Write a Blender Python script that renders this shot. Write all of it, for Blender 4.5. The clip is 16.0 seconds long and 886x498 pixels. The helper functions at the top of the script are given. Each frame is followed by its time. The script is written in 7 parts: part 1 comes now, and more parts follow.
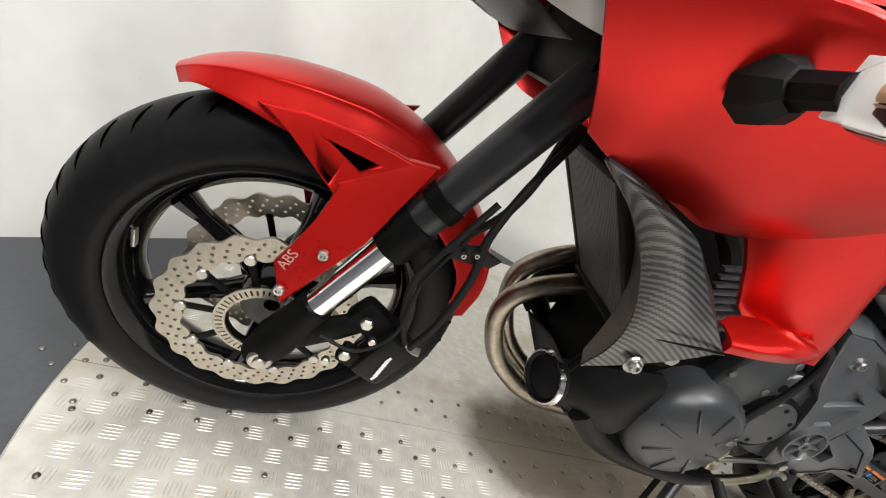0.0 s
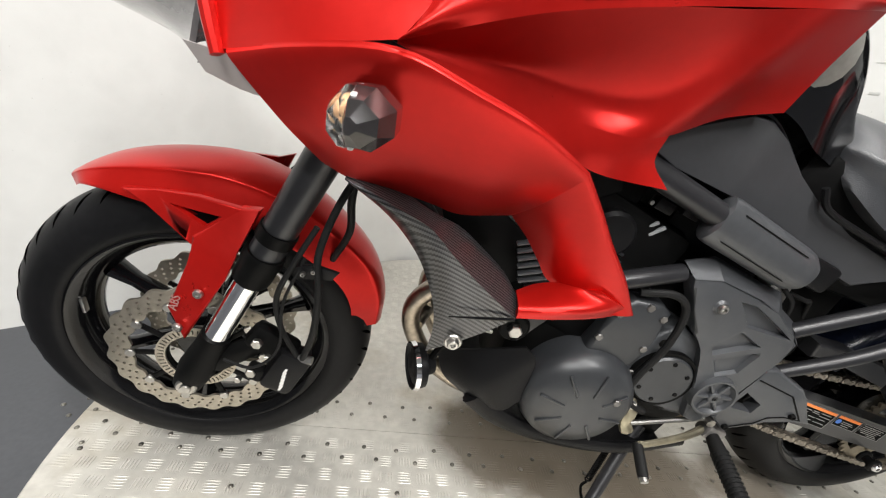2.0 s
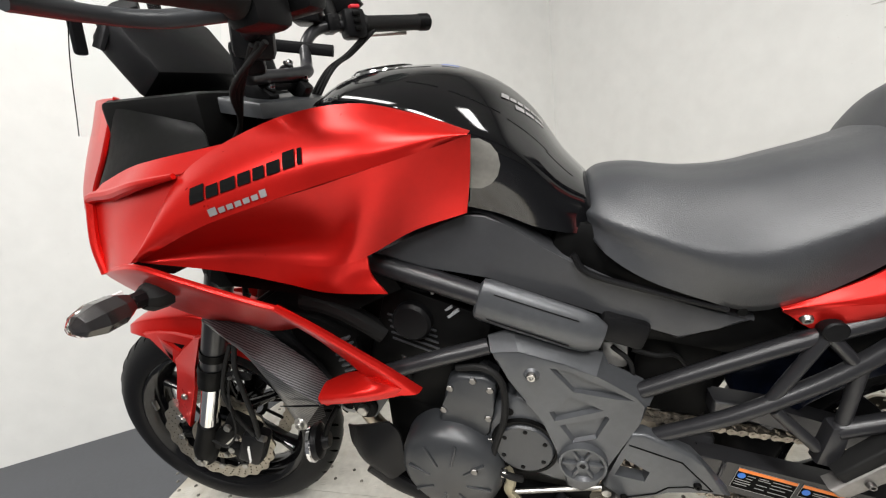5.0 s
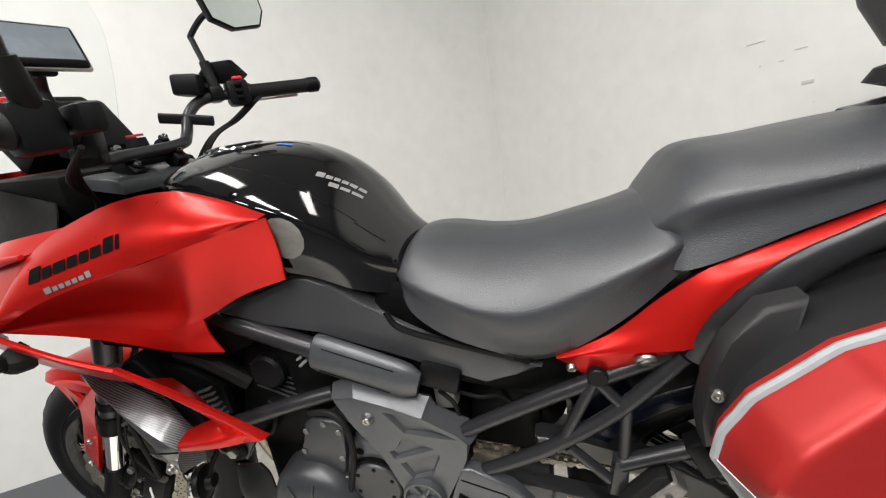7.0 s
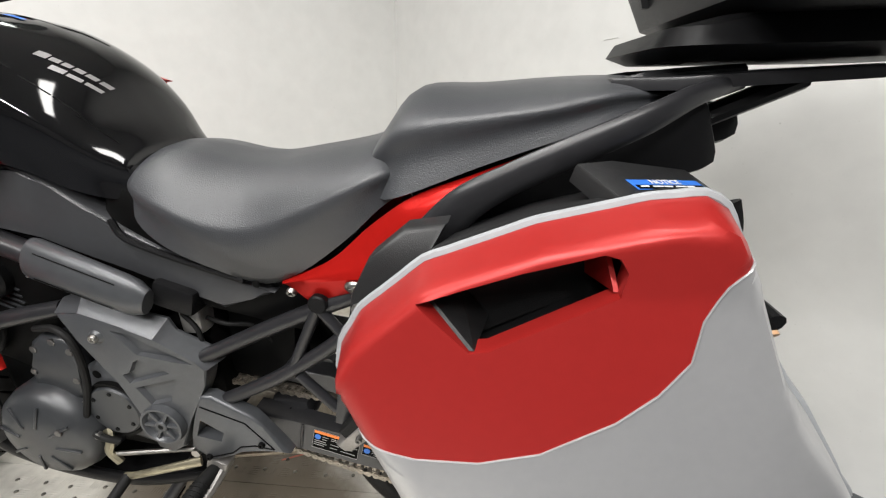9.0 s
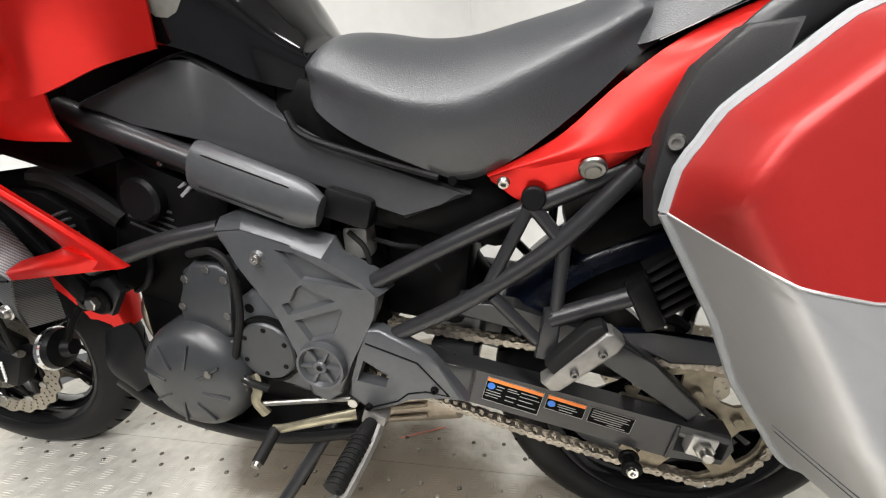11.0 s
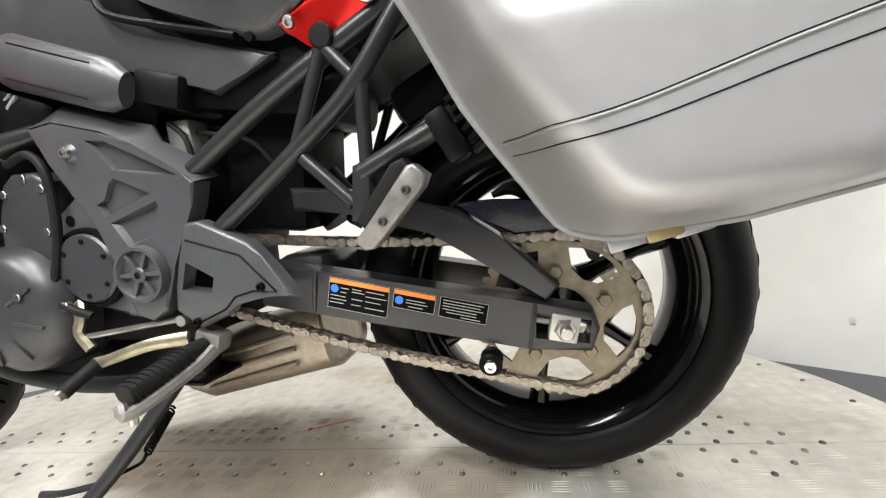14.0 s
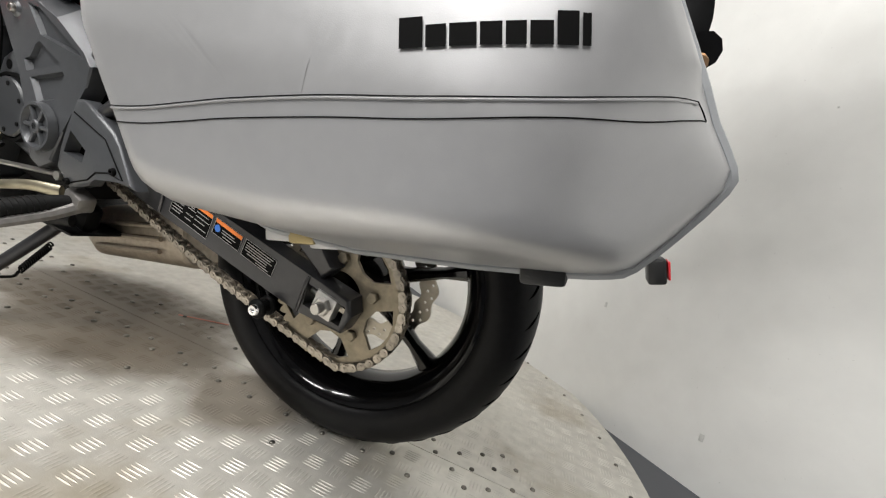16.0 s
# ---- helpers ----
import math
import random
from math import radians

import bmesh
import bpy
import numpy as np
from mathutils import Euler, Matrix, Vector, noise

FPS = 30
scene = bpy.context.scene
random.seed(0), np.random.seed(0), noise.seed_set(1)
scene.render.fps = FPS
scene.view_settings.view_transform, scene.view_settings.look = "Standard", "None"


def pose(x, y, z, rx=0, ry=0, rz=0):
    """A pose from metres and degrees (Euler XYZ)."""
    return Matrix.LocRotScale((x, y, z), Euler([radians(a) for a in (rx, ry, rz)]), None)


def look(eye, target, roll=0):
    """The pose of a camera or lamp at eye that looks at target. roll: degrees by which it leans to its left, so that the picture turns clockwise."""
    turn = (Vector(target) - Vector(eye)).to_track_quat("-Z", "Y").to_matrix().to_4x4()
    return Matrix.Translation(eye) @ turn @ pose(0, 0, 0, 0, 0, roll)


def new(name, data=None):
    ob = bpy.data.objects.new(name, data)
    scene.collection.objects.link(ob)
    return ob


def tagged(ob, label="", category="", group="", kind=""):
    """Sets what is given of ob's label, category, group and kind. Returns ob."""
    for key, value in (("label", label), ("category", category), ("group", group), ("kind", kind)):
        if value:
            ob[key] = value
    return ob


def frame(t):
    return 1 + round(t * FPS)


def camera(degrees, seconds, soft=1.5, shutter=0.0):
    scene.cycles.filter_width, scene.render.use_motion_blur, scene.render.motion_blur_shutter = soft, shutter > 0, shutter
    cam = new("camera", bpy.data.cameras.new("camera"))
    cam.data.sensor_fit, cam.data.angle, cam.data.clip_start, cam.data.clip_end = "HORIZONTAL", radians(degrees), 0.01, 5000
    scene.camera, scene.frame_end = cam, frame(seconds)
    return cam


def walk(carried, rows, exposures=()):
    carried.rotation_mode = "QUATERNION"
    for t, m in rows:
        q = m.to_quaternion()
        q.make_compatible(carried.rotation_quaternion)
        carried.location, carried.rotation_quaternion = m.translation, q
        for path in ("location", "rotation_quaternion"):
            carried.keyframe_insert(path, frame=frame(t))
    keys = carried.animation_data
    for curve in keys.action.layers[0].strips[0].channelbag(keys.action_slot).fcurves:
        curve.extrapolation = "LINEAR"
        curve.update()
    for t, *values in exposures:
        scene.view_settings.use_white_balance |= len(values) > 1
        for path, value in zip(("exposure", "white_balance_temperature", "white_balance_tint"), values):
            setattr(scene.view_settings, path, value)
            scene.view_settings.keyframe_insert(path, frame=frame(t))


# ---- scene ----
cam = camera(94.3, 16.0, 1.2)
PATH = [
    (0, (0.049, -0.505, 0.663), (0.516, 1.33, 0.02), 23.6),
    (0.5, (0.113, -0.517, 0.676), (0.535, 1.327, 0.025), 21.7),
    (1, (0.165, -0.546, 0.691), (0.523, 1.312, 0.043), 18.8),
    (1.5, (0.248, -0.598, 0.736), (0.519, 1.273, 0.083), 14.7),
    (2, (0.33, -0.611, 0.764), (0.502, 1.274, 0.119), 9.9),
    (2.5, (0.446, -0.604, 0.764), (0.494, 1.296, 0.14), 5.3),
    (3, (0.536, -0.598, 0.779), (0.467, 1.309, 0.182), 2.0),
    (3.5, (0.609, -0.614, 0.788), (0.411, 1.295, 0.229), 0.1),
    (4, (0.715, -0.668, 0.81), (0.373, 1.234, 0.295), -1.4),
    (4.2, (0.751, -0.68, 0.827), (0.346, 1.215, 0.332), -2.1),
    (6.3, (1.032, -0.641, 0.951), (0.319, 1.195, 0.605), -10.1),
    (6.5, (1.063, -0.639, 0.938), (0.379, 1.208, 0.592), -9.9),
    (7, (1.154, -0.649, 0.945), (0.581, 1.233, 0.59), -8.4),
    (7.5, (1.259, -0.631, 0.943), (0.803, 1.283, 0.587), -6.1),
    (8, (1.344, -0.602, 0.938), (0.995, 1.33, 0.556), -3.4),
    (8.5, (1.404, -0.598, 0.907), (1.137, 1.336, 0.472), -0.6),
    (8.7, (1.43, -0.6, 0.885), (1.18, 1.329, 0.42), 0.2),
    (10.8, (1.236, -0.577, 0.694), (0.888, 1.322, 0.174), -0.0),
    (11, (1.182, -0.571, 0.676), (0.747, 1.338, 0.269), -1.8),
    (11.5, (1.067, -0.582, 0.585), (0.52, 1.338, 0.465), -6.6),
    (12, (1.084, -0.57, 0.485), (0.537, 1.353, 0.543), -10.3),
    (12.5, (1.175, -0.544, 0.452), (0.697, 1.397, 0.527), -11.8),
    (13, (1.258, -0.527, 0.43), (0.847, 1.43, 0.434), -11.7),
    (13.5, (1.327, -0.512, 0.414), (0.937, 1.449, 0.385), -9.7),
    (14, (1.388, -0.517, 0.389), (0.975, 1.439, 0.351), -5.6),
    (14.5, (1.466, -0.527, 0.364), (1.014, 1.421, 0.332), 0.6),
    (15, (1.559, -0.524, 0.322), (1.093, 1.42, 0.374), 7.9),
    (15.5, (1.659, -0.502, 0.362), (1.086, 1.414, 0.348), 14.4),
    (16, (1.722, -0.49, 0.438), (1.136, 1.415, 0.274), 16.8),
]
# the film camera sets its own exposure on the way
EXPOSURES = [(0, 0.2), (2, 0.2), (3.5, 0.32), (4, 0.24), (6.5, -0.05), (8.5, 0.07), (11, 0.35), (12.5, 1.0), (13.5, 0.95), (14.5, 0.6), (15.5, 0.2), (16, 0.14)]
walk(cam, [(t, look(eye, target, roll)) for t, eye, target, roll in PATH], EXPOSURES)

# ---- world, lamps ----
world = bpy.data.worlds.new("world")
scene.world = world
world.use_nodes = True
world.node_tree.nodes["Background"].inputs[0].default_value = (0.9, 0.95, 1.0, 1)
world.node_tree.nodes["Background"].inputs[1].default_value = 0.02

# room: corner and its two wall directions
CORNER = Vector((0.83, 1.83, 0))
U = Vector((-0.760, -0.650, 0))
V = Vector((0.745, -0.667, 0))
LONG, HIGH = 6.5, 2.9


def room(u, v, z):
    return CORNER + U * u + V * v + Vector((0, 0, z))


LAMPS = [(0.9, 2.4, 16), (2.3, 0.9, 16), (2.5, 2.6, 50), (4.2, 2.6, 75), (2.6, 4.2, 75), (4.3, 4.3, 60)]
for u, v, power in LAMPS:
    lamp = bpy.data.lights.new("panel_lamp", "AREA")
    lamp.shape, lamp.size, lamp.size_y, lamp.energy = "RECTANGLE", 1.15, 0.28, power * 1.12
    lamp.color = (1.0, 0.985, 0.965)
    ob = new("panel_lamp", lamp)
    p = room(u, v, HIGH - 0.075)
    ob.matrix_world = Matrix.Translation(p) @ Matrix.Rotation(math.atan2(V.y, V.x), 4, "Z")

# ---- materials ----
def material(name, base, rough=0.5, metal=0.0, vary=0.12, scale=9.0, bump=0.0, bscale=400.0, rvary=0.1, coat=0.0, spec=0.5, per=0.0, fine=90.0):
    m = bpy.data.materials.new(name)
    m.use_nodes = True
    t = m.node_tree
    b = t.nodes["Principled BSDF"]
    b.inputs["Metallic"].default_value = metal
    b.inputs["Coat Weight"].default_value = coat
    b.inputs["Coat Roughness"].default_value = 0.08
    b.inputs["Specular IOR Level"].default_value = spec
    co = t.nodes.new("ShaderNodeTexCoord")
    n1 = t.nodes.new("ShaderNodeTexNoise")
    n1.inputs["Scale"].default_value, n1.inputs["Detail"].default_value = scale, 6
    n2 = t.nodes.new("ShaderNodeTexNoise")
    n2.inputs["Scale"].default_value, n2.inputs["Detail"].default_value = fine, 3
    t.links.new(co.outputs["Object"], n1.inputs["Vector"])
    t.links.new(co.outputs["Object"], n2.inputs["Vector"])
    add = t.nodes.new("ShaderNodeMath")
    add.operation = "ADD"
    t.links.new(n1.outputs[0], add.inputs[0])
    t.links.new(n2.outputs[0], add.inputs[1])
    mr = t.nodes.new("ShaderNodeMapRange")
    mr.inputs["From Min"].default_value, mr.inputs["From Max"].default_value = 0.6, 1.4
    mr.inputs["To Min"].default_value, mr.inputs["To Max"].default_value = 1 - vary, 1 + vary
    t.links.new(add.outputs[0], mr.inputs["Value"])
    mix = t.nodes.new("ShaderNodeMix")
    mix.data_type, mix.blend_type = "RGBA", "MULTIPLY"
    mix.inputs[0].default_value = 1
    mix.inputs[6].default_value = (*base, 1)
    t.links.new(mr.outputs[0], mix.inputs[7])
    out = mix.outputs[2]
    if per:
        oi = t.nodes.new("ShaderNodeObjectInfo")
        pr = t.nodes.new("ShaderNodeMapRange")
        pr.inputs["To Min"].default_value, pr.inputs["To Max"].default_value = 1 - per, 1 + per
        t.links.new(oi.outputs["Random"], pr.inputs["Value"])
        mx = t.nodes.new("ShaderNodeMix")
        mx.data_type, mx.blend_type = "RGBA", "MULTIPLY"
        mx.inputs[0].default_value = 1
        t.links.new(out, mx.inputs[6])
        t.links.new(pr.outputs[0], mx.inputs[7])
        out = mx.outputs[2]
    t.links.new(out, b.inputs["Base Color"])
    rr = t.nodes.new("ShaderNodeMapRange")
    rr.inputs["From Min"].default_value, rr.inputs["From Max"].default_value = 0.6, 1.4
    rr.inputs["To Min"].default_value, rr.inputs["To Max"].default_value = rough * (1 - rvary), min(1, rough * (1 + rvary))
    t.links.new(add.outputs[0], rr.inputs["Value"])
    t.links.new(rr.outputs[0], b.inputs["Roughness"])
    if bump:
        n3 = t.nodes.new("ShaderNodeTexNoise")
        n3.inputs["Scale"].default_value, n3.inputs["Detail"].default_value = bscale, 2
        t.links.new(co.outputs["Object"], n3.inputs["Vector"])
        bp = t.nodes.new("ShaderNodeBump")
        bp.inputs["Strength"].default_value, bp.inputs["Distance"].default_value = bump, 0.001
        t.links.new(n3.outputs[0], bp.inputs["Height"])
        t.links.new(bp.outputs[0], b.inputs["Normal"])
    return m


def weave(name):
    """carbon-fibre twill under clear coat, 4 mm tows"""
    m = bpy.data.materials.new(name)
    m.use_nodes = True
    t = m.node_tree
    b = t.nodes["Principled BSDF"]
    co = t.nodes.new("ShaderNodeTexCoord")
    sep = t.nodes.new("ShaderNodeSeparateXYZ")
    t.links.new(co.outputs["Object"], sep.inputs[0])

    def math_node(op, a, c=None):
        n = t.nodes.new("ShaderNodeMath")
        n.operation = op
        for i, v in enumerate((a, c)):
            if v is None:
                continue
            if isinstance(v, (int, float)):
                n.inputs[i].default_value = v
            else:
                t.links.new(v, n.inputs[i])
        return n.outputs[0]
    p = math_node("MULTIPLY", math_node("ADD", math_node("ADD", math_node("MULTIPLY", sep.outputs[0], 0.94), math_node("MULTIPLY", sep.outputs[2], 0.34)), math_node("MULTIPLY", sep.outputs[1], 0.9)), 600.0)
    q = math_node("MULTIPLY", math_node("ADD", math_node("ADD", math_node("MULTIPLY", sep.outputs[0], -0.34), math_node("MULTIPLY", sep.outputs[2], 0.94)), math_node("MULTIPLY", sep.outputs[1], 0.4)), 600.0)
    fp, fq = math_node("FLOOR", p), math_node("FLOOR", q)
    odd = math_node("FLOORED_MODULO", math_node("ADD", fp, fq), 4.0)
    over = math_node("LESS_THAN", odd, 2.0)
    mix = t.nodes.new("ShaderNodeMix")
    mix.data_type = "RGBA"
    mix.inputs[6].default_value, mix.inputs[7].default_value = (0.006, 0.006, 0.007, 1), (0.085, 0.085, 0.09, 1)
    t.links.new(over, mix.inputs[0])
    t.links.new(mix.outputs[2], b.inputs["Base Color"])
    b.inputs["Metallic"].default_value, b.inputs["Roughness"].default_value = 0.4, 0.36
    b.inputs["Coat Weight"].default_value, b.inputs["Coat Roughness"].default_value = 0.5, 0.12
    bp = t.nodes.new("ShaderNodeBump")
    bp.inputs["Strength"].default_value, bp.inputs["Distance"].default_value = 0.3, 0.0006
    t.links.new(over, bp.inputs["Height"])
    t.links.new(bp.outputs[0], b.inputs["Normal"])
    return m


def glass(name, tint=(0.95, 0.97, 0.97), rough=0.02):
    m = bpy.data.materials.new(name)
    m.use_nodes = True
    b = m.node_tree.nodes["Principled BSDF"]
    b.inputs["Base Color"].default_value = (*tint, 1)
    b.inputs["Transmission Weight"].default_value = 1
    b.inputs["Roughness"].default_value = rough
    b.inputs["IOR"].default_value = 1.2
    return m


def glow(name, color, power):
    m = bpy.data.materials.new(name)
    m.use_nodes = True
    b = m.node_tree.nodes["Principled BSDF"]
    b.inputs["Base Color"].default_value = (*color, 1)
    b.inputs["Emission Color"].default_value = (*color, 1)
    b.inputs["Emission Strength"].default_value = power
    return m


RED = material("red_matt_paint", (0.50, 0.011, 0.008), 0.3, 0.55, 0.06, 3, 0.04, 900, spec=0.3)
BLACK_GLOSS = material("black_gloss_paint", (0.003, 0.003, 0.0035), 0.08, 0, 0.1, 5, rvary=0.2)
NAVY_GLOSS = material("blue_black_gloss", (0.004, 0.006, 0.014), 0.25, 0, 0.1, 8, spec=0.3)
PLASTIC = material("black_plastic", (0.006, 0.006, 0.0065), 0.38, 0, 0.15, 12, 0.25, 1200, spec=0.12)
SIDE_PLASTIC = material("charcoal_side_plastic", (0.038, 0.039, 0.042), 0.34, 0, 0.12, 8, 0.15, 1500)
GREY_PLASTIC = material("grey_cover_plastic", (0.062, 0.065, 0.070), 0.31, 0.25, 0.12, 10, 0.15, 1500)
ENGINE = material("engine_black_paint", (0.030, 0.032, 0.035), 0.36, 0.15, 0.12, 14, 0.05, 1000)
FRAME = material("frame_black_paint", (0.018, 0.018, 0.020), 0.32, 0.1, 0.15, 20, 0.03, 900, spec=0.4)
SWING = material("swingarm_black_paint", (0.026, 0.026, 0.028), 0.3, 0.2, 0.15, 12, 0.1, 900)
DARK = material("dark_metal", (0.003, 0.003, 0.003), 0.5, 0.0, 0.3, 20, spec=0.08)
RUBBER = material("tyre_rubber", (0.0065, 0.0065, 0.007), 0.40, 0, 0.35, 8, 0.2, 500, spec=0.10)
RUBBER_SOFT = material("soft_rubber", (0.008, 0.008, 0.008), 0.6, 0, 0.2, 30, 0.3, 900, spec=0.18)
RIM = material("black_wheel_paint", (0.003, 0.003, 0.0035), 0.1, 0.0, 0.15, 8, rvary=0.35, spec=0.3)
SEAT_VINYL = material("seat_vinyl", (0.036, 0.038, 0.042), 0.38, 0, 0.1, 7, 0.5, 620, spec=0.6)
BOLT_STEEL = material("dull_bolt_steel", (0.16, 0.155, 0.15), 0.35, 0.9, 0.2, 40)
STEEL = material("steel", (0.38, 0.37, 0.35), 0.34, 1, 0.15, 40, 0.05, 300)
CHROME = material("chrome", (0.82, 0.82, 0.83), 0.08, 1, 0.03, 10)
DISC = material("disc_steel", (0.34, 0.31, 0.26), 0.38, 0.9, 0.15, 60, 0.1, 800)
CHAIN_STEEL = material("chain_steel", (0.30, 0.27, 0.23), 0.45, 0.85, 0.35, 120, per=0.2)
SPROCKET = material("sprocket_steel", (0.22, 0.19, 0.14), 0.48, 0.7, 0.35, 25, 0.15, 500)
ZINC = material("zinc_plate", (0.32, 0.29, 0.21), 0.38, 0.85, 0.25, 30)
PEG_CAST = material("worn_cast_aluminium", (0.24, 0.23, 0.22), 0.45, 0.75, 0.25, 40, 0.2, 700)
CAST = material("cast_aluminium", (0.5, 0.49, 0.47), 0.45, 0.75, 0.15, 30, 0.2, 700)
HEADER = material("header_pipe", (0.30, 0.26, 0.21), 0.32, 1, 0.35, 14)
MUFFLER = material("muffler_shield", (0.36, 0.31, 0.25), 0.42, 0.7, 0.3, 9, 0.15, 250)
SILVER = material("silver_case_paint", (0.38, 0.38, 0.385), 0.36, 0.5, 0.04, 3, 0.06, 1500)
CASE_RED = material("red_case_paint", (0.33, 0.017, 0.015), 0.38, 0.3, 0.05, 3, 0.06, 900, spec=0.4)
CASE_BLACK = material("case_black_plastic", (0.012, 0.012, 0.0125), 0.45, 0, 0.12, 10, 0.35, 900, spec=0.4)
TRIM_GREY = material("grey_seal", (0.27, 0.28, 0.29), 0.45, 0, 0.1, 20)
CARBON = weave("carbon_twill")
LENS_CLEAR = glass("clear_lens", (0.97, 0.97, 0.96), 0.22)
# darkened grey-green tint stands in for the reflection of a dimmer room
MIRROR_GLASS = material("mirror_glass", (0.5, 0.54, 0.52), 0.04, 1, 0.02, 10)
SCREEN_GLASS = glass("screen_polycarbonate")
HEAD_LENS = material("headlight_lens", (0.16, 0.15, 0.15), 0.08, 0.2, 0.2, 12, coat=0.6)
PALE_LIP = material("pale_grey_plastic", (0.42, 0.38, 0.37), 0.4, 0, 0.08, 8)
# for unseen walls: kept dark so that black parts reflect little light
DIM_BACK_WALL = material("dimmed_unseen_wall_paint", (0.14, 0.14, 0.14), 0.6, 0, 0.06, 1.5)
AMBER_DULL = material("dull_amber_bulb", (0.5, 0.3, 0.16), 0.35)
KNEE_FILM = material("knee_film", (0.16, 0.155, 0.14), 0.3, 0, 0.3, 40, spec=0.6)
RAD_FIN = material("radiator_fin", (0.14, 0.14, 0.14), 0.4, 0.5, 0.2, 30)
GROOVE = material("tread_groove_black", (0.0008, 0.0008, 0.0008), 0.9, spec=0.0)
ABS_PRINT = material("worn_silver_red_print", (0.42, 0.22, 0.20), 0.4, 0.3)
SCUFF = material("wall_scuff", (0.50, 0.50, 0.48), 0.6)
LENS_SMOKE = material("smoked_lens", (0.02, 0.018, 0.018), 0.1, coat=0.5)
LABEL_PRINT = material("worn_white_print", (0.30, 0.30, 0.29), 0.5)
WHITE = material("white_print", (0.72, 0.72, 0.7), 0.5)
SILVER_PRINT = material("silver_print", (0.38, 0.37, 0.37), 0.35, 0.6)
BLACK_PRINT = material("black_print", (0.004, 0.004, 0.004), 0.7, spec=0.04)
ORANGE = material("orange_print", (0.75, 0.2, 0.03), 0.5)
BLUE = material("blue_print", (0.03, 0.15, 0.55), 0.45)
RED_KNOB = material("red_switch", (0.55, 0.02, 0.03), 0.4)
BRASS = material("brass_plate", (0.3, 0.24, 0.12), 0.45, 0.7)


def wall_paint():
    """white emulsion with grey smears and fine specks of dirt"""
    m = material("white_wall_paint", (0.64, 0.64, 0.62), 0.55, 0, 0.06, 1.3, 0.12, 60, fine=14)
    t = m.node_tree
    b = t.nodes["Principled BSDF"]
    out = b.inputs["Base Color"].links[0].from_socket
    co = t.nodes.new("ShaderNodeTexCoord")
    for scale, lo, hi, most in ((7.0, 0.60, 0.78, 0.16), (160.0, 0.71, 0.76, 0.35)):
        n = t.nodes.new("ShaderNodeTexNoise")
        n.inputs["Scale"].default_value, n.inputs["Detail"].default_value = scale, 4
        t.links.new(co.outputs["Object"], n.inputs["Vector"])
        r = t.nodes.new("ShaderNodeMapRange")
        r.inputs["From Min"].default_value, r.inputs["From Max"].default_value = lo, hi
        r.inputs["To Max"].default_value = most
        t.links.new(n.outputs[0], r.inputs["Value"])
        mx = t.nodes.new("ShaderNodeMix")
        mx.data_type = "RGBA"
        t.links.new(r.outputs[0], mx.inputs[0])
        t.links.new(out, mx.inputs[6])
        mx.inputs[7].default_value = (0.30, 0.29, 0.27, 1)
        out = mx.outputs[2]
    t.links.new(out, b.inputs["Base Color"])
    return m


def floor_paint():
    return material("grey_floor_paint", (0.055, 0.058, 0.065), 0.45, 0, 0.2, 2.5, 0.1, 200)


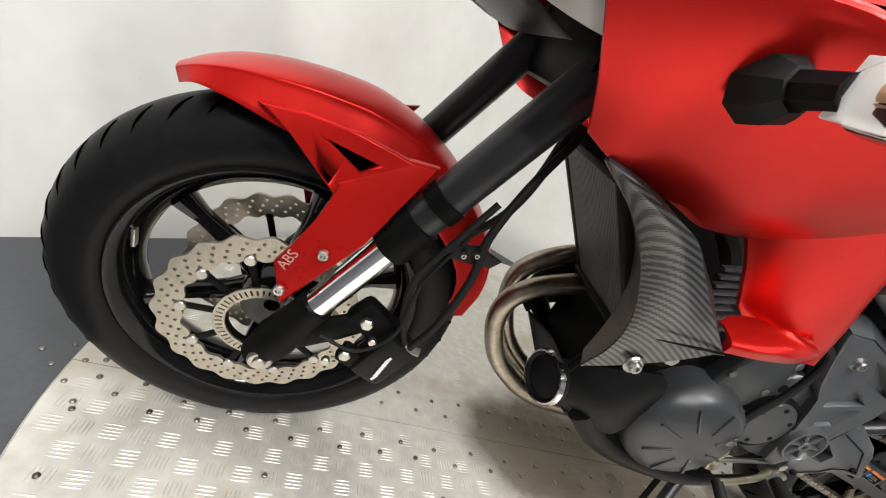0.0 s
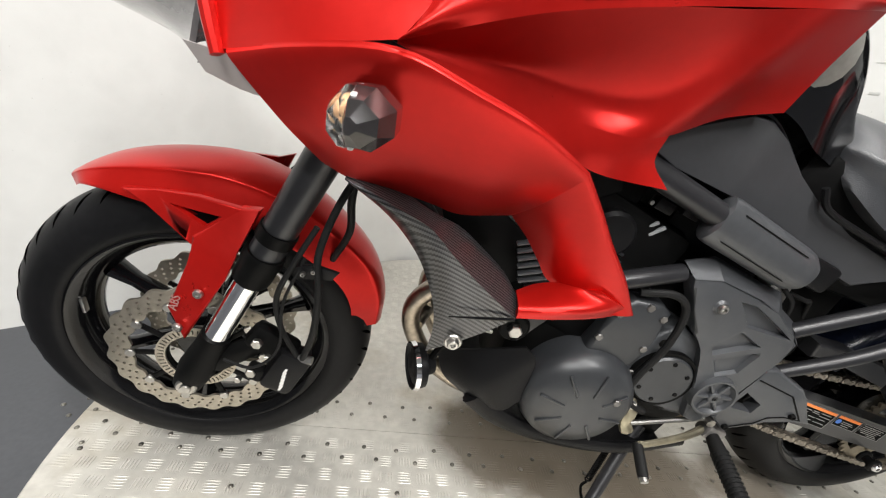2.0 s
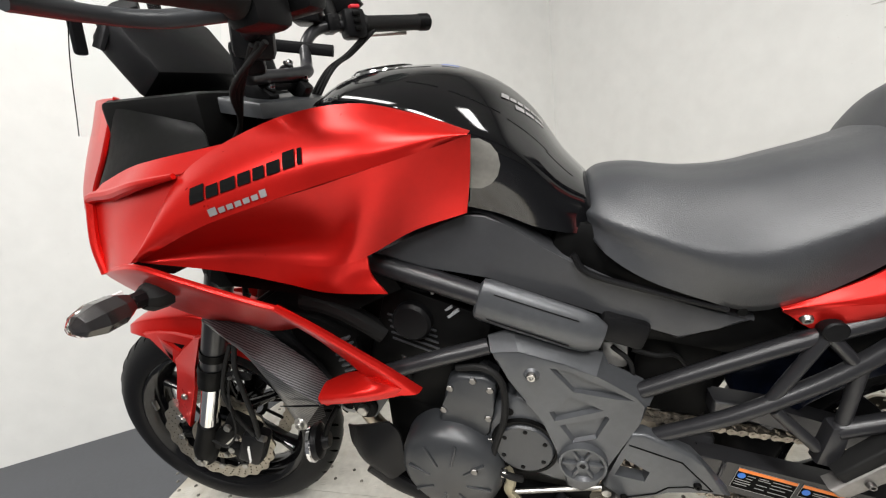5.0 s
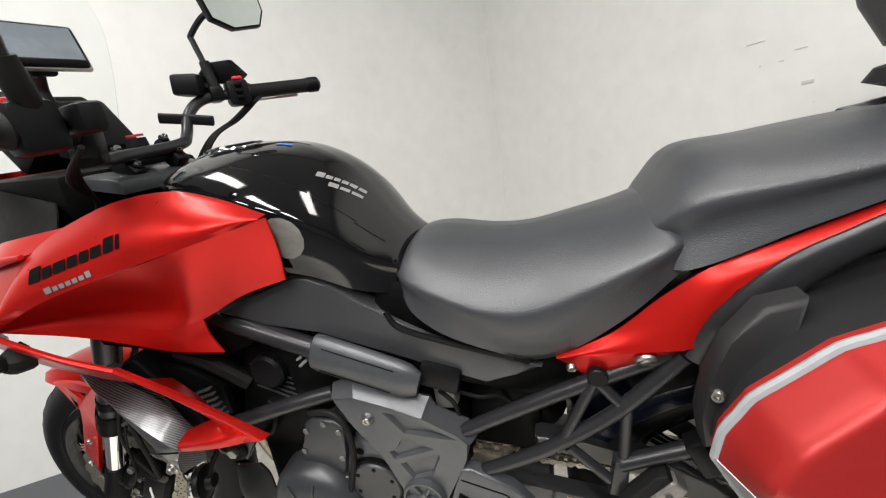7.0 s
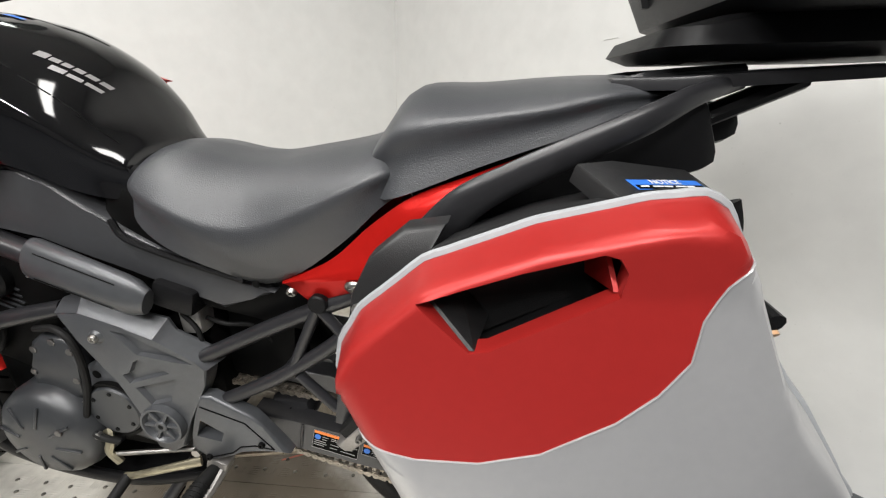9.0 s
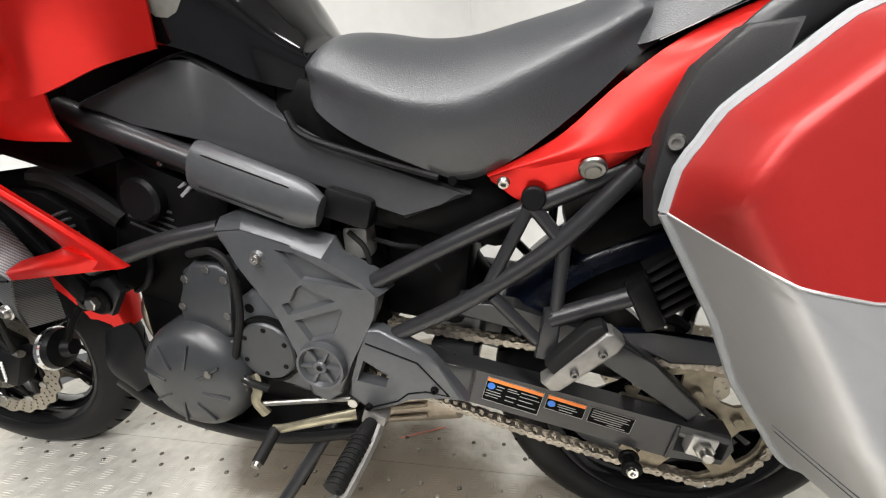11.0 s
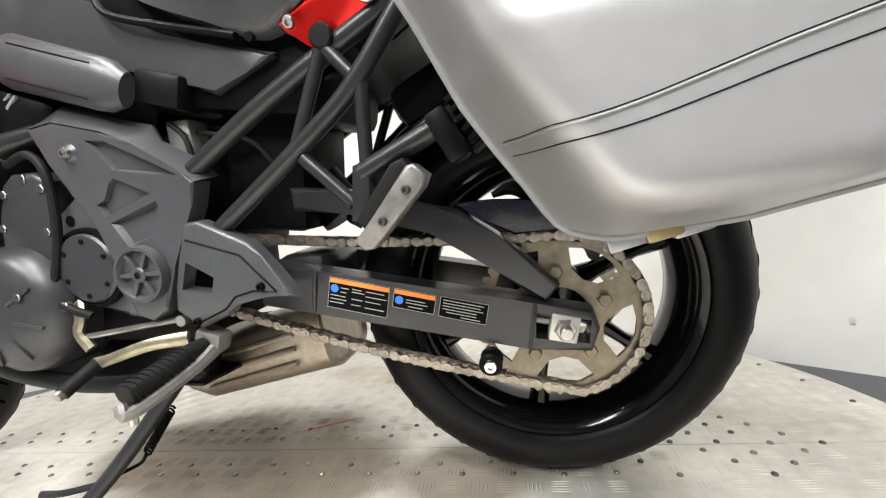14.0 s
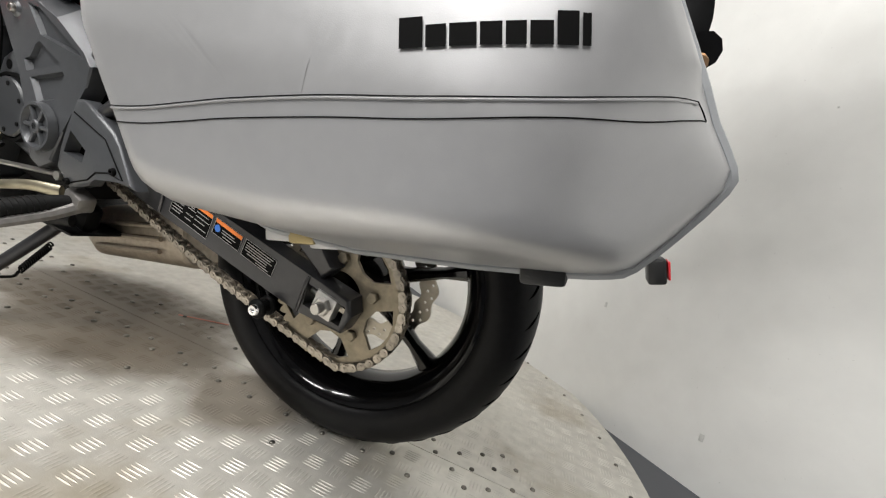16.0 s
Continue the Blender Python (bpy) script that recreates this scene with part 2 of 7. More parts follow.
def tread_plate():
    """worn aluminium plate: cream dirt and oil stains over metal"""
    m = material("worn_aluminium_plate", (0.60, 0.58, 0.53), 0.44, 0.5, 0.18, 3.2, 0.12, 500, fine=40)
    t = m.node_tree
    b = t.nodes["Principled BSDF"]
    old = b.inputs["Base Color"].links[0].from_socket
    co = t.nodes.new("ShaderNodeTexCoord")
    n = t.nodes.new("ShaderNodeTexNoise")
    n.inputs["Scale"].default_value, n.inputs["Detail"].default_value, n.inputs["Roughness"].default_value = 2.3, 8, 0.62
    t.links.new(co.outputs["Object"], n.inputs["Vector"])
    r = t.nodes.new("ShaderNodeValToRGB")
    r.color_ramp.elements[0].position, r.color_ramp.elements[1].position = 0.52, 0.72
    t.links.new(n.outputs[0], r.inputs[0])
    mix = t.nodes.new("ShaderNodeMix")
    mix.data_type, mix.blend_type = "RGBA", "MIX"
    t.links.new(r.outputs[0], mix.inputs[0])
    t.links.new(old, mix.inputs[6])
    mix.inputs[7].default_value = (0.36, 0.31, 0.22, 1)
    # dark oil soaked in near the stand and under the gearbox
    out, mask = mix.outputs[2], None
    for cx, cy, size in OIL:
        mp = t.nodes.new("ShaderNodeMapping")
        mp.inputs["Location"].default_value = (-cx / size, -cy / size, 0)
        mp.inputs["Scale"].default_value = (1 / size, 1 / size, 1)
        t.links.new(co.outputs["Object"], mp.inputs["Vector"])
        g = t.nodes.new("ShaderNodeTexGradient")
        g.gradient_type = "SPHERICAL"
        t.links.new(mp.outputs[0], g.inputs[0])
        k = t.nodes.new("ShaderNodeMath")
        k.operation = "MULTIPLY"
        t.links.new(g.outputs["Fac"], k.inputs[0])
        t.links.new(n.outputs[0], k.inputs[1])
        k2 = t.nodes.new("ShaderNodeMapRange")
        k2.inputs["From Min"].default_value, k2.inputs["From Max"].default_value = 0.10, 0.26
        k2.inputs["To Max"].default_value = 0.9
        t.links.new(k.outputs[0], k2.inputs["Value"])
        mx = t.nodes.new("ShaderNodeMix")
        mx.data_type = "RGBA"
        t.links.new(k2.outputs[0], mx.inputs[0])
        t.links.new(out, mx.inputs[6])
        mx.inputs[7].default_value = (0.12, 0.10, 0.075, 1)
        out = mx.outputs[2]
        if mask:
            top = t.nodes.new("ShaderNodeMath")
            top.operation = "MAXIMUM"
            t.links.new(mask, top.inputs[0])
            t.links.new(k2.outputs[0], top.inputs[1])
            mask = top.outputs[0]
        else:
            mask = k2.outputs[0]
    t.links.new(out, b.inputs["Base Color"])
    # soaked dirt is dull: less metal and less gloss there
    for name, clean, dirty in (("Metallic", 0.5, 0.05), ("Specular IOR Level", 0.5, 0.12)):
        r = t.nodes.new("ShaderNodeMapRange")
        r.inputs["To Min"].default_value, r.inputs["To Max"].default_value = clean, dirty
        t.links.new(mask, r.inputs["Value"])
        t.links.new(r.outputs[0], b.inputs[name])
    return m


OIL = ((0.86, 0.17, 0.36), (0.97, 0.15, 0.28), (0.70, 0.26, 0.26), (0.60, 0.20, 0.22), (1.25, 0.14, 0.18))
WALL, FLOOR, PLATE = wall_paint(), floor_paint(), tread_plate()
RIVET = material("rivet_steel", (0.17, 0.16, 0.14), 0.35, 0.8, 0.3, 60, per=0.5)
# unseen ceiling, greyed so that less light bounces down
CEIL = material("dimmed_ceiling_paint", (0.5, 0.5, 0.49), 0.8, 0, 0.04, 2)
PANEL_GLOW = glow("light_diffuser", (1.0, 0.96, 0.9), 6.0)

# ---- mesh tools ----
def smooth_line(pts, n):
    """Catmull-Rom through pts, n steps a span"""
    p = [Vector(a) for a in pts]
    p = [2 * p[0] - p[1]] + p + [2 * p[-1] - p[-2]]
    out = []
    for i in range(1, len(p) - 2):
        a, b, c, d = p[i - 1:i + 3]
        for k in range(n):
            s = k / n
            out.append(0.5 * (2 * b + (c - a) * s + (2 * a - 5 * b + 4 * c - d) * s * s + (3 * b - a - 3 * c + d) * s ** 3))
    return out + [p[-2]]


SHIFT = Vector((0, 0, 0))  # each assembly of the motorcycle is set by its own few millimetres


def part(name, bm, mat, parent=None, label="", smooth=True, angle=35):
    if isinstance(bm, tuple):
        made = [part(name, b, mat, parent, label, smooth, angle) for b in bm]
        return made[0]
    if isinstance(bm, bpy.types.Mesh):
        me = bm
    else:
        bmesh.ops.recalc_face_normals(bm, faces=bm.faces)
        me = bpy.data.meshes.new(name)
        bm.to_mesh(me)
        bm.free()
        me.transform(Matrix.Translation(SHIFT))
    me.materials.clear()
    for m in mat if isinstance(mat, (list, tuple)) else [mat]:
        me.materials.append(m)
    if smooth:
        me.shade_smooth()
        me.set_sharp_from_angle(angle=radians(angle))
    ob = new(name, me)
    if parent:
        ob.parent = parent
    if label:
        ob["label"] = label
    return ob


def join(*bms):
    out = bmesh.new()
    for b in bms:
        me = bpy.data.meshes.new("tmp")
        b.to_mesh(me)
        b.free()
        out.from_mesh(me)
        bpy.data.meshes.remove(me)
    return out


def mirrored(bm):
    """bm and its mirror image over the middle plane, as two pieces"""
    me = bpy.data.meshes.new("tmp")
    bm.to_mesh(me)
    two = bmesh.new()
    two.from_mesh(me)
    for v in two.verts:
        v.co.y = -v.co.y
    bmesh.ops.reverse_faces(two, faces=two.faces)
    bpy.data.meshes.remove(me)
    return bm, two


def moved(bm, m):
    bmesh.ops.transform(bm, matrix=m, verts=bm.verts)
    return bm


def patch(rows, n=6, thick=0.003, inward=(0, 1, 0)):
    """a smooth shell through a grid of points, with thickness"""
    fine_rows = [smooth_line(r, n) for r in rows]
    cols = list(zip(*fine_rows))
    grid = [smooth_line(c, n) for c in cols]
    bm = bmesh.new()
    inw = Vector(inward) * thick
    top = [[bm.verts.new(p) for p in c] for c in grid]
    low = [[bm.verts.new(p + inw) for p in c] for c in grid]
    a, b = len(top), len(top[0])
    for i in range(a - 1):
        for j in range(b - 1):
            bm.faces.new((top[i][j], top[i + 1][j], top[i + 1][j + 1], top[i][j + 1]))
            bm.faces.new((low[i][j], low[i][j + 1], low[i + 1][j + 1], low[i + 1][j]))
    ring = [(i, 0) for i in range(a)] + [(a - 1, j) for j in range(1, b)] + [(i, b - 1) for i in range(a - 2, -1, -1)] + [(0, j) for j in range(b - 2, 0, -1)]
    for k in range(len(ring)):
        (i, j), (p, q) = ring[k], ring[(k + 1) % len(ring)]
        bm.faces.new((top[i][j], low[i][j], low[p][q], top[p][q]))
    return bm


def plate(outline, thick=0.01, bevel=0.003, inward=(0, 1, 0), seg=2):
    """a panel of that outline (points in space), extruded inward, with rounded rims"""
    bm = bmesh.new()
    inw = Vector(inward) * thick
    a = [bm.verts.new(p) for p in outline]
    b = [bm.verts.new(Vector(p) + inw) for p in outline]
    f = bm.faces.new(a)
    bm.faces.new(b[::-1])
    n = len(a)
    for i in range(n):
        bm.faces.new((a[i], b[i], b[(i + 1) % n], a[(i + 1) % n]))
    if bevel:
        bmesh.ops.bevel(bm, geom=list(f.edges), offset=bevel, segments=seg, affect="EDGES", profile=0.5)
    big = [x for x in bm.faces if len(x.verts) > 4]
    bmesh.ops.triangulate(bm, faces=big)
    return bm


def flat(outline, y, thick=0.01, bevel=0.003, seg=2):
    return plate([(x, y, z) for x, z in outline], thick, bevel, seg=seg)


def tube(pts, r, seg=12, n=6, flat_z=1.0, caps=True):
    """a round bar along a smooth line; r one radius or one a point; flat_z squashes it sideways"""
    line = smooth_line(pts, n) if len(pts) > 2 else [Vector(p) for p in pts]
    rs = r if isinstance(r, (list, tuple)) else [r] * len(pts)
    m = len(line)
    bm = bmesh.new()
    rings = []
    up = None
    for i, p in enumerate(line):
        d = (line[min(i + 1, m - 1)] - line[max(i - 1, 0)]).normalized()
        if up is None:
            up = d.orthogonal().normalized() if abs(d.y) > 0.9 else Vector((0, 1, 0))
        side = d.cross(up).normalized()
        up = side.cross(d).normalized()
        k = i / (m - 1) * (len(rs) - 1)
        lo = min(int(k), len(rs) - 2) if len(rs) > 1 else 0
        rad = rs[lo] + (rs[min(lo + 1, len(rs) - 1)] - rs[lo]) * (k - lo)
        rings.append([bm.verts.new(p + (up * math.cos(a) * flat_z + side * math.sin(a)) * rad) for a in (2 * math.pi * j / seg for j in range(seg))])
    for a, b in zip(rings, rings[1:]):
        for j in range(seg):
            bm.faces.new((a[j], a[(j + 1) % seg], b[(j + 1) % seg], b[j]))
    if caps:
        bm.faces.new(rings[0][::-1])
        bm.faces.new(rings[-1])
    return bm


def loft(rings, caps=True):
    bm = bmesh.new()
    vs = [[bm.verts.new(p) for p in r] for r in rings]
    n = len(vs[0])
    for a, b in zip(vs, vs[1:]):
        for j in range(n):
            bm.faces.new((a[j], a[(j + 1) % n], b[(j + 1) % n], b[j]))
    if caps:
        bm.faces.new(vs[0][::-1])
        bm.faces.new(vs[-1])
    return bm


def lathe(profile, seg=48, arc=(0, 360)):
    """profile of (radius, y) turned round the y axis; closed profile gives a ring"""
    bm = bmesh.new()
    rings = []
    for k in range(seg):
        a = 2 * math.pi * k / seg
        rings.append([bm.verts.new((r * math.cos(a), y, r * math.sin(a))) for r, y in profile])
    n = len(profile)
    for k in range(seg):
        p, q = rings[k], rings[(k + 1) % seg]
        for j in range(n):
            w = (p[j], q[j], q[(j + 1) % n], p[(j + 1) % n])
            if profile[j][0] == 0 and profile[(j + 1) % n][0] == 0:
                continue
            bm.faces.new(w)
    bmesh.ops.remove_doubles(bm, verts=bm.verts, dist=1e-5)
    return bm


def block(center, size, bevel=0.005, rot=(0, 0, 0), seg=2):
    bm = bmesh.new()
    bmesh.ops.create_cube(bm, size=1)
    bmesh.ops.scale(bm, vec=size, verts=bm.verts)
    if bevel:
        bmesh.ops.bevel(bm, geom=list(bm.edges), offset=bevel, segments=seg, affect="EDGES", profile=0.5)
    return moved(bm, pose(*center, *rot))


def knob(p, r, depth, toward=(0, -1, 0), bevel=0.15, seg=20):
    """a short round boss standing on p, with a chamfered rim"""
    b = bevel * r
    d = Vector(toward).normalized()
    q = d.to_track_quat("Y", "Z").to_matrix().to_4x4()
    bm = lathe([(0, 0), (r, 0), (r, depth - b), (r - b, depth), (0, depth)], seg)
    return moved(bm, Matrix.Translation(p) @ q)


def screw(p, r, toward=(0, -1, 0), deep=0.006):
    """a button-head socket screw"""
    d = Vector(toward).normalized()
    q = d.to_track_quat("Y", "Z").to_matrix().to_4x4()
    bm = lathe([(0, 0), (r, 0), (r, deep * 0.5), (r * 0.8, deep), (r * 0.45, deep), (r * 0.42, deep * 0.4), (0, deep * 0.4)], 14)
    return moved(bm, Matrix.Translation(p) @ q)


def cut(bm, *cutters):
    """bm less the cutters"""
    def mesh_of(b):
        bmesh.ops.recalc_face_normals(b, faces=b.faces)
        me = bpy.data.meshes.new("tmp")
        b.to_mesh(me)
        b.free()
        return me
    ob = new("tmp", mesh_of(bm))
    tool = new("tmp", mesh_of(join(*cutters)))
    mod = ob.modifiers.new("cut", "BOOLEAN")
    mod.operation, mod.solver, mod.object, mod.use_self, mod.use_hole_tolerant = "DIFFERENCE", "EXACT", tool, True, True
    bpy.context.view_layer.update()
    me = bpy.data.meshes.new_from_object(ob.evaluated_get(bpy.context.evaluated_depsgraph_get()))
    for o in (ob, tool):
        bpy.data.objects.remove(o)
    out = bmesh.new()
    out.from_mesh(me)
    return out


def text(words, size, depth=0.0006):
    c = bpy.data.curves.new("words", "FONT")
    c.body, c.size, c.extrude = words, size, depth
    c.align_x, c.align_y = "LEFT", "BOTTOM_BASELINE"
    ob = new("words", c)
    bpy.context.view_layer.update()
    me = bpy.data.meshes.new_from_object(ob.evaluated_get(bpy.context.evaluated_depsgraph_get()))
    bpy.data.objects.remove(ob)
    out = bmesh.new()
    out.from_mesh(me)
    return out


def on_face(bm, origin, along, normal):
    """lays a flat lettering mesh (x right, y up) on a face"""
    x = Vector(along).normalized()
    n = Vector(normal).normalized()
    y = n.cross(x).normalized()
    m = Matrix((x.to_4d(), y.to_4d(), n.to_4d(), Vector(origin).to_4d())).transposed()
    for k in range(3):
        m[3][k] = 0
    m[0][3], m[1][3], m[2][3], m[3][3] = *origin, 1
    return moved(bm, m)


def draped(bm, origin, along, up, ray, target, lift=0.0008):
    """lays flat shapes (x right, y up, z out) on a curved part: every point is cast along ray onto it"""
    deep = bpy.context.evaluated_depsgraph_get()
    x, y, d = Vector(along).normalized(), Vector(up).normalized(), Vector(ray).normalized()
    bpy.context.view_layer.update()
    lost = []
    for v in bm.verts:
        p = Vector(origin) + x * v.co.x + y * v.co.y
        hit, q, nrm, _ = target.ray_cast(p - d * 0.12, d, distance=0.4)
        if hit:
            v.co = q - d * (lift + max(0.0, v.co.z))
        else:
            lost.append(v)
    bmesh.ops.delete(bm, geom=lost, context="VERTS")
    return bm


def word_blocks(widths, height, gap, thick=0.0008):
    """a word mark as plain upright blocks"""
    out, x = [], 0.0
    for k, w in enumerate(widths):
        h = height * (1.0 if k == 0 else (0.72, 0.72, 0.72, 0.72, 0.72, 1.0, 0.95)[(k - 1) % 7])
        b = bmesh.new()
        bmesh.ops.create_grid(b, x_segments=2, y_segments=2, size=0.5)
        bmesh.ops.scale(b, vec=(w, h, 1), verts=b.verts)
        bmesh.ops.translate(b, vec=(x + w / 2, h / 2, thick), verts=b.verts)
        out.append(b)
        x += w + gap
    return join(*out)

# ---- the room ----
def wall(name, u0, v0, u1, v1, out, mat=None):
    """an upright wall from one plan point to another, 12 cm thick"""
    a, b = room(u0, v0, -0.03), room(u1, v1, -0.03)
    o = (room(*out, 0) - CORNER) * 0.12
    bm = bmesh.new()
    pts = [a, b, b + o, a + o]
    low = [bm.verts.new(p) for p in pts]
    top = [bm.verts.new(p + Vector((0, 0, HIGH + 0.03))) for p in pts]
    bm.faces.new(low)
    bm.faces.new(top[::-1])
    for i in range(4):
        bm.faces.new((low[i], low[(i + 1) % 4], top[(i + 1) % 4], top[i]))
    return tagged(part(name, bm, mat or WALL, smooth=False), "unseen wall, kept dark to cut bounced light" if mat else "white painted showroom wall with small scuffs", "wall", kind="structure")


wall("wall_north_west", 0, 0, LONG, 0, (0, -1))
wall("wall_north_east", 0, 0, 0, LONG, (-1, 0))
# two unseen walls close the room; their dark colour holds back fill light
wall("wall_south_west", LONG, 0, LONG, LONG, (1, 0), DIM_BACK_WALL)
wall("wall_south_east", 0, LONG, LONG, LONG, (0, 1), DIM_BACK_WALL)


def slab(name, z0, z1, mat, label, category):
    bm = bmesh.new()
    pts = [room(-0.12, -0.12, 0), room(LONG + 0.12, -0.12, 0), room(LONG + 0.12, LONG + 0.12, 0), room(-0.12, LONG + 0.12, 0)]
    a = [bm.verts.new((p.x, p.y, z0)) for p in pts]
    b = [bm.verts.new((p.x, p.y, z1)) for p in pts]
    bm.faces.new(a)
    bm.faces.new(b[::-1])
    for i in range(4):
        bm.faces.new((a[i], a[(i + 1) % 4], b[(i + 1) % 4], b[i]))
    return tagged(part(name, bm, mat, smooth=False), label, category, kind="structure")


slab("floor", -0.15, -0.03, FLOOR, "dark grey painted concrete floor", "floor")
slab("ceiling", HIGH, HIGH + 0.1, CEIL, "unseen ceiling, greyed to hold back bounced light", "ceiling")

# ---- ceiling lights ----
def ceiling_light(u, v):
    m = Matrix.Translation(room(u, v, HIGH)) @ Matrix.Rotation(math.atan2(V.y, V.x), 4, "Z")
    root = new("ceiling_light")
    root.matrix_world = m
    w, h, b = 1.2, 0.32, 0.02
    rim = join(block((0, h / 2 - b / 2, -0.03), (w, b, 0.06), 0.002), block((0, -h / 2 + b / 2, -0.03), (w, b, 0.06), 0.002),
               block((w / 2 - b / 2, 0, -0.03), (b, h - 2 * b, 0.06), 0.002), block((-w / 2 + b / 2, 0, -0.03), (b, h - 2 * b, 0.06), 0.002))
    part("frame", rim, WHITE, root)
    part("diffuser", block((0, 0, -0.045), (w - 2 * b, h - 2 * b, 0.01), 0), PANEL_GLOW, root, "glowing white diffuser")
    tagged(root, "slim white LED ceiling panel, switched on", "ceiling light", "ceiling lights")


for u, v, power in LAMPS:
    ceiling_light(u, v)

# scuffs and chips on the wall
def scuff(v, z, w, h):
    p = room(0, v, z)
    bm = block((0, 0, 0), (w, 0.002, h), 0.0005)
    moved(bm, Matrix.Translation(p + U * 0.001) @ Matrix.Rotation(math.atan2(V.y, V.x), 4, "Z"))
    return part("scuff", bm, SCUFF, bpy.data.objects["wall_north_east"])


for v, z, w, h in ((1.347, 1.134, 0.012, 0.004), (1.411, 1.056, 0.03, 0.01), (1.28, 1.206, 0.05, 0.002), (1.395, 1.156, 0.03, 0.003), (1.292, 1.133, 0.006, 0.004), (1.386, 0.312, 0.008, 0.016), (1.756, 0.099, 0.01, 0.018), (1.782, 0.916, 0.004, 0.004)):
    scuff(v, z, w, h)

# ---- turntable ----
TX, TY, TR = 0.845, 0.30, 1.185
turntable = tagged(new("turntable"), "round display turntable of worn aluminium tread plate with rivets", "turntable")
# two halves of the deck, parted by a thin seam
def seam_y(x):
    return 0.188 + 0.042 * (x - 0.2)


top = lathe([(0, 0), (TR - 0.004, 0), (TR, -0.004), (TR, -0.03), (0, -0.03)], 160)
moved(top, Matrix.Translation((TX, TY, 0)) @ Matrix.Rotation(radians(90), 4, "X"))
for side in (1, -1):
    half = top.copy()
    n = Vector((-0.042, 1, 0)).normalized() * side
    bmesh.ops.bisect_plane(half, geom=half.verts[:] + half.edges[:] + half.faces[:], plane_co=Vector((0.2, 0.188, 0)) + n * 0.0009, plane_no=n, clear_inner=True)
    bmesh.ops.holes_fill(half, edges=[e for e in half.edges if e.is_boundary])
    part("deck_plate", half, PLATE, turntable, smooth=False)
top.free()
under = lathe([(0, -0.012), (TR - 0.05, -0.012), (TR - 0.05, -0.03), (0, -0.03)], 64)
part("deck_ring", moved(under, Matrix.Translation((TX, TY, 0)) @ Matrix.Rotation(radians(90), 4, "X")), DARK, turntable)

# ---- motorcycle ----
LEAN = pose(0, 0.15, 0, 8, 0, 0)
bike = tagged(new("motorcycle"), "red and black touring motorcycle leaning on its side stand", "motorcycle")
bike.matrix_world = LEAN
# steered front end: the axle's right end lies ahead and higher
AX = Vector((-0.115, 1.0, 0.04)).normalized()
FC = Vector((-0.024, 0.008, 0.296))
FX = (Vector((1, 0, 0)) - AX * AX.x).normalized()
FZ = FX.cross(AX)
FRONT = Matrix((FX.to_4d(), AX.to_4d(), FZ.to_4d(), (0, 0, 0, 1))).transposed()
for k in range(3):
    FRONT[3][k] = 0
    FRONT[k][3] = FC[k]
FRONT[3][3] = 1
FRONT_DISC = Matrix.Translation((-0.006, 0, -0.02)) @ FRONT
RC = Vector((1.418, 0, 0.2845))
REAR = Matrix.Translation(RC)
REAR_RIM = Matrix.Translation((1.4093, 0.045, 0.292)) @ Matrix.Rotation(0.064, 4, "Z")


def tyre(R, half, rim_r, m, parent):
    prof = []
    n = 14
    for i in range(n + 1):
        a = math.pi * i / n
        y = -half * math.cos(a)
        r = rim_r + 0.018 + (R - rim_r - 0.018) * (math.sin(a) ** 0.85)
        prof.append((r, y))
    prof = [(rim_r, -half * 0.74), (rim_r + 0.006, -half * 0.9)] + prof + [(rim_r + 0.006, half * 0.9), (rim_r, half * 0.74)]
    bm = lathe(prof, 96)
    return part("tyre", moved(bm, m), RUBBER, parent, "black road tyre with slanted tread grooves", angle=50)


def tread(R, half, rim_r, m, parent, count, sign):
    """grooves pressed into the tread, as dark thin inlays"""
    for side in (-1, 1):
        for k in range(count):
            a0 = 2 * math.pi * (k + (0.5 if side > 0 else 0)) / count
            pts = []
            for s in range(5):
                t = s / 4
                y = side * half * (0.12 + 0.62 * t)
                c = math.acos(max(-1, min(1, -y / half)))
                r = rim_r + 0.018 + (R - rim_r - 0.018) * (math.sin(c) ** 0.85) - 0.0030
                a = a0 + sign * 0.13 * t
                pts.append((r * math.cos(a), y, r * math.sin(a)))
            yield moved(tube(pts, [0.0014, 0.0036, 0.0042, 0.0036, 0.0012], 6, 2), m)


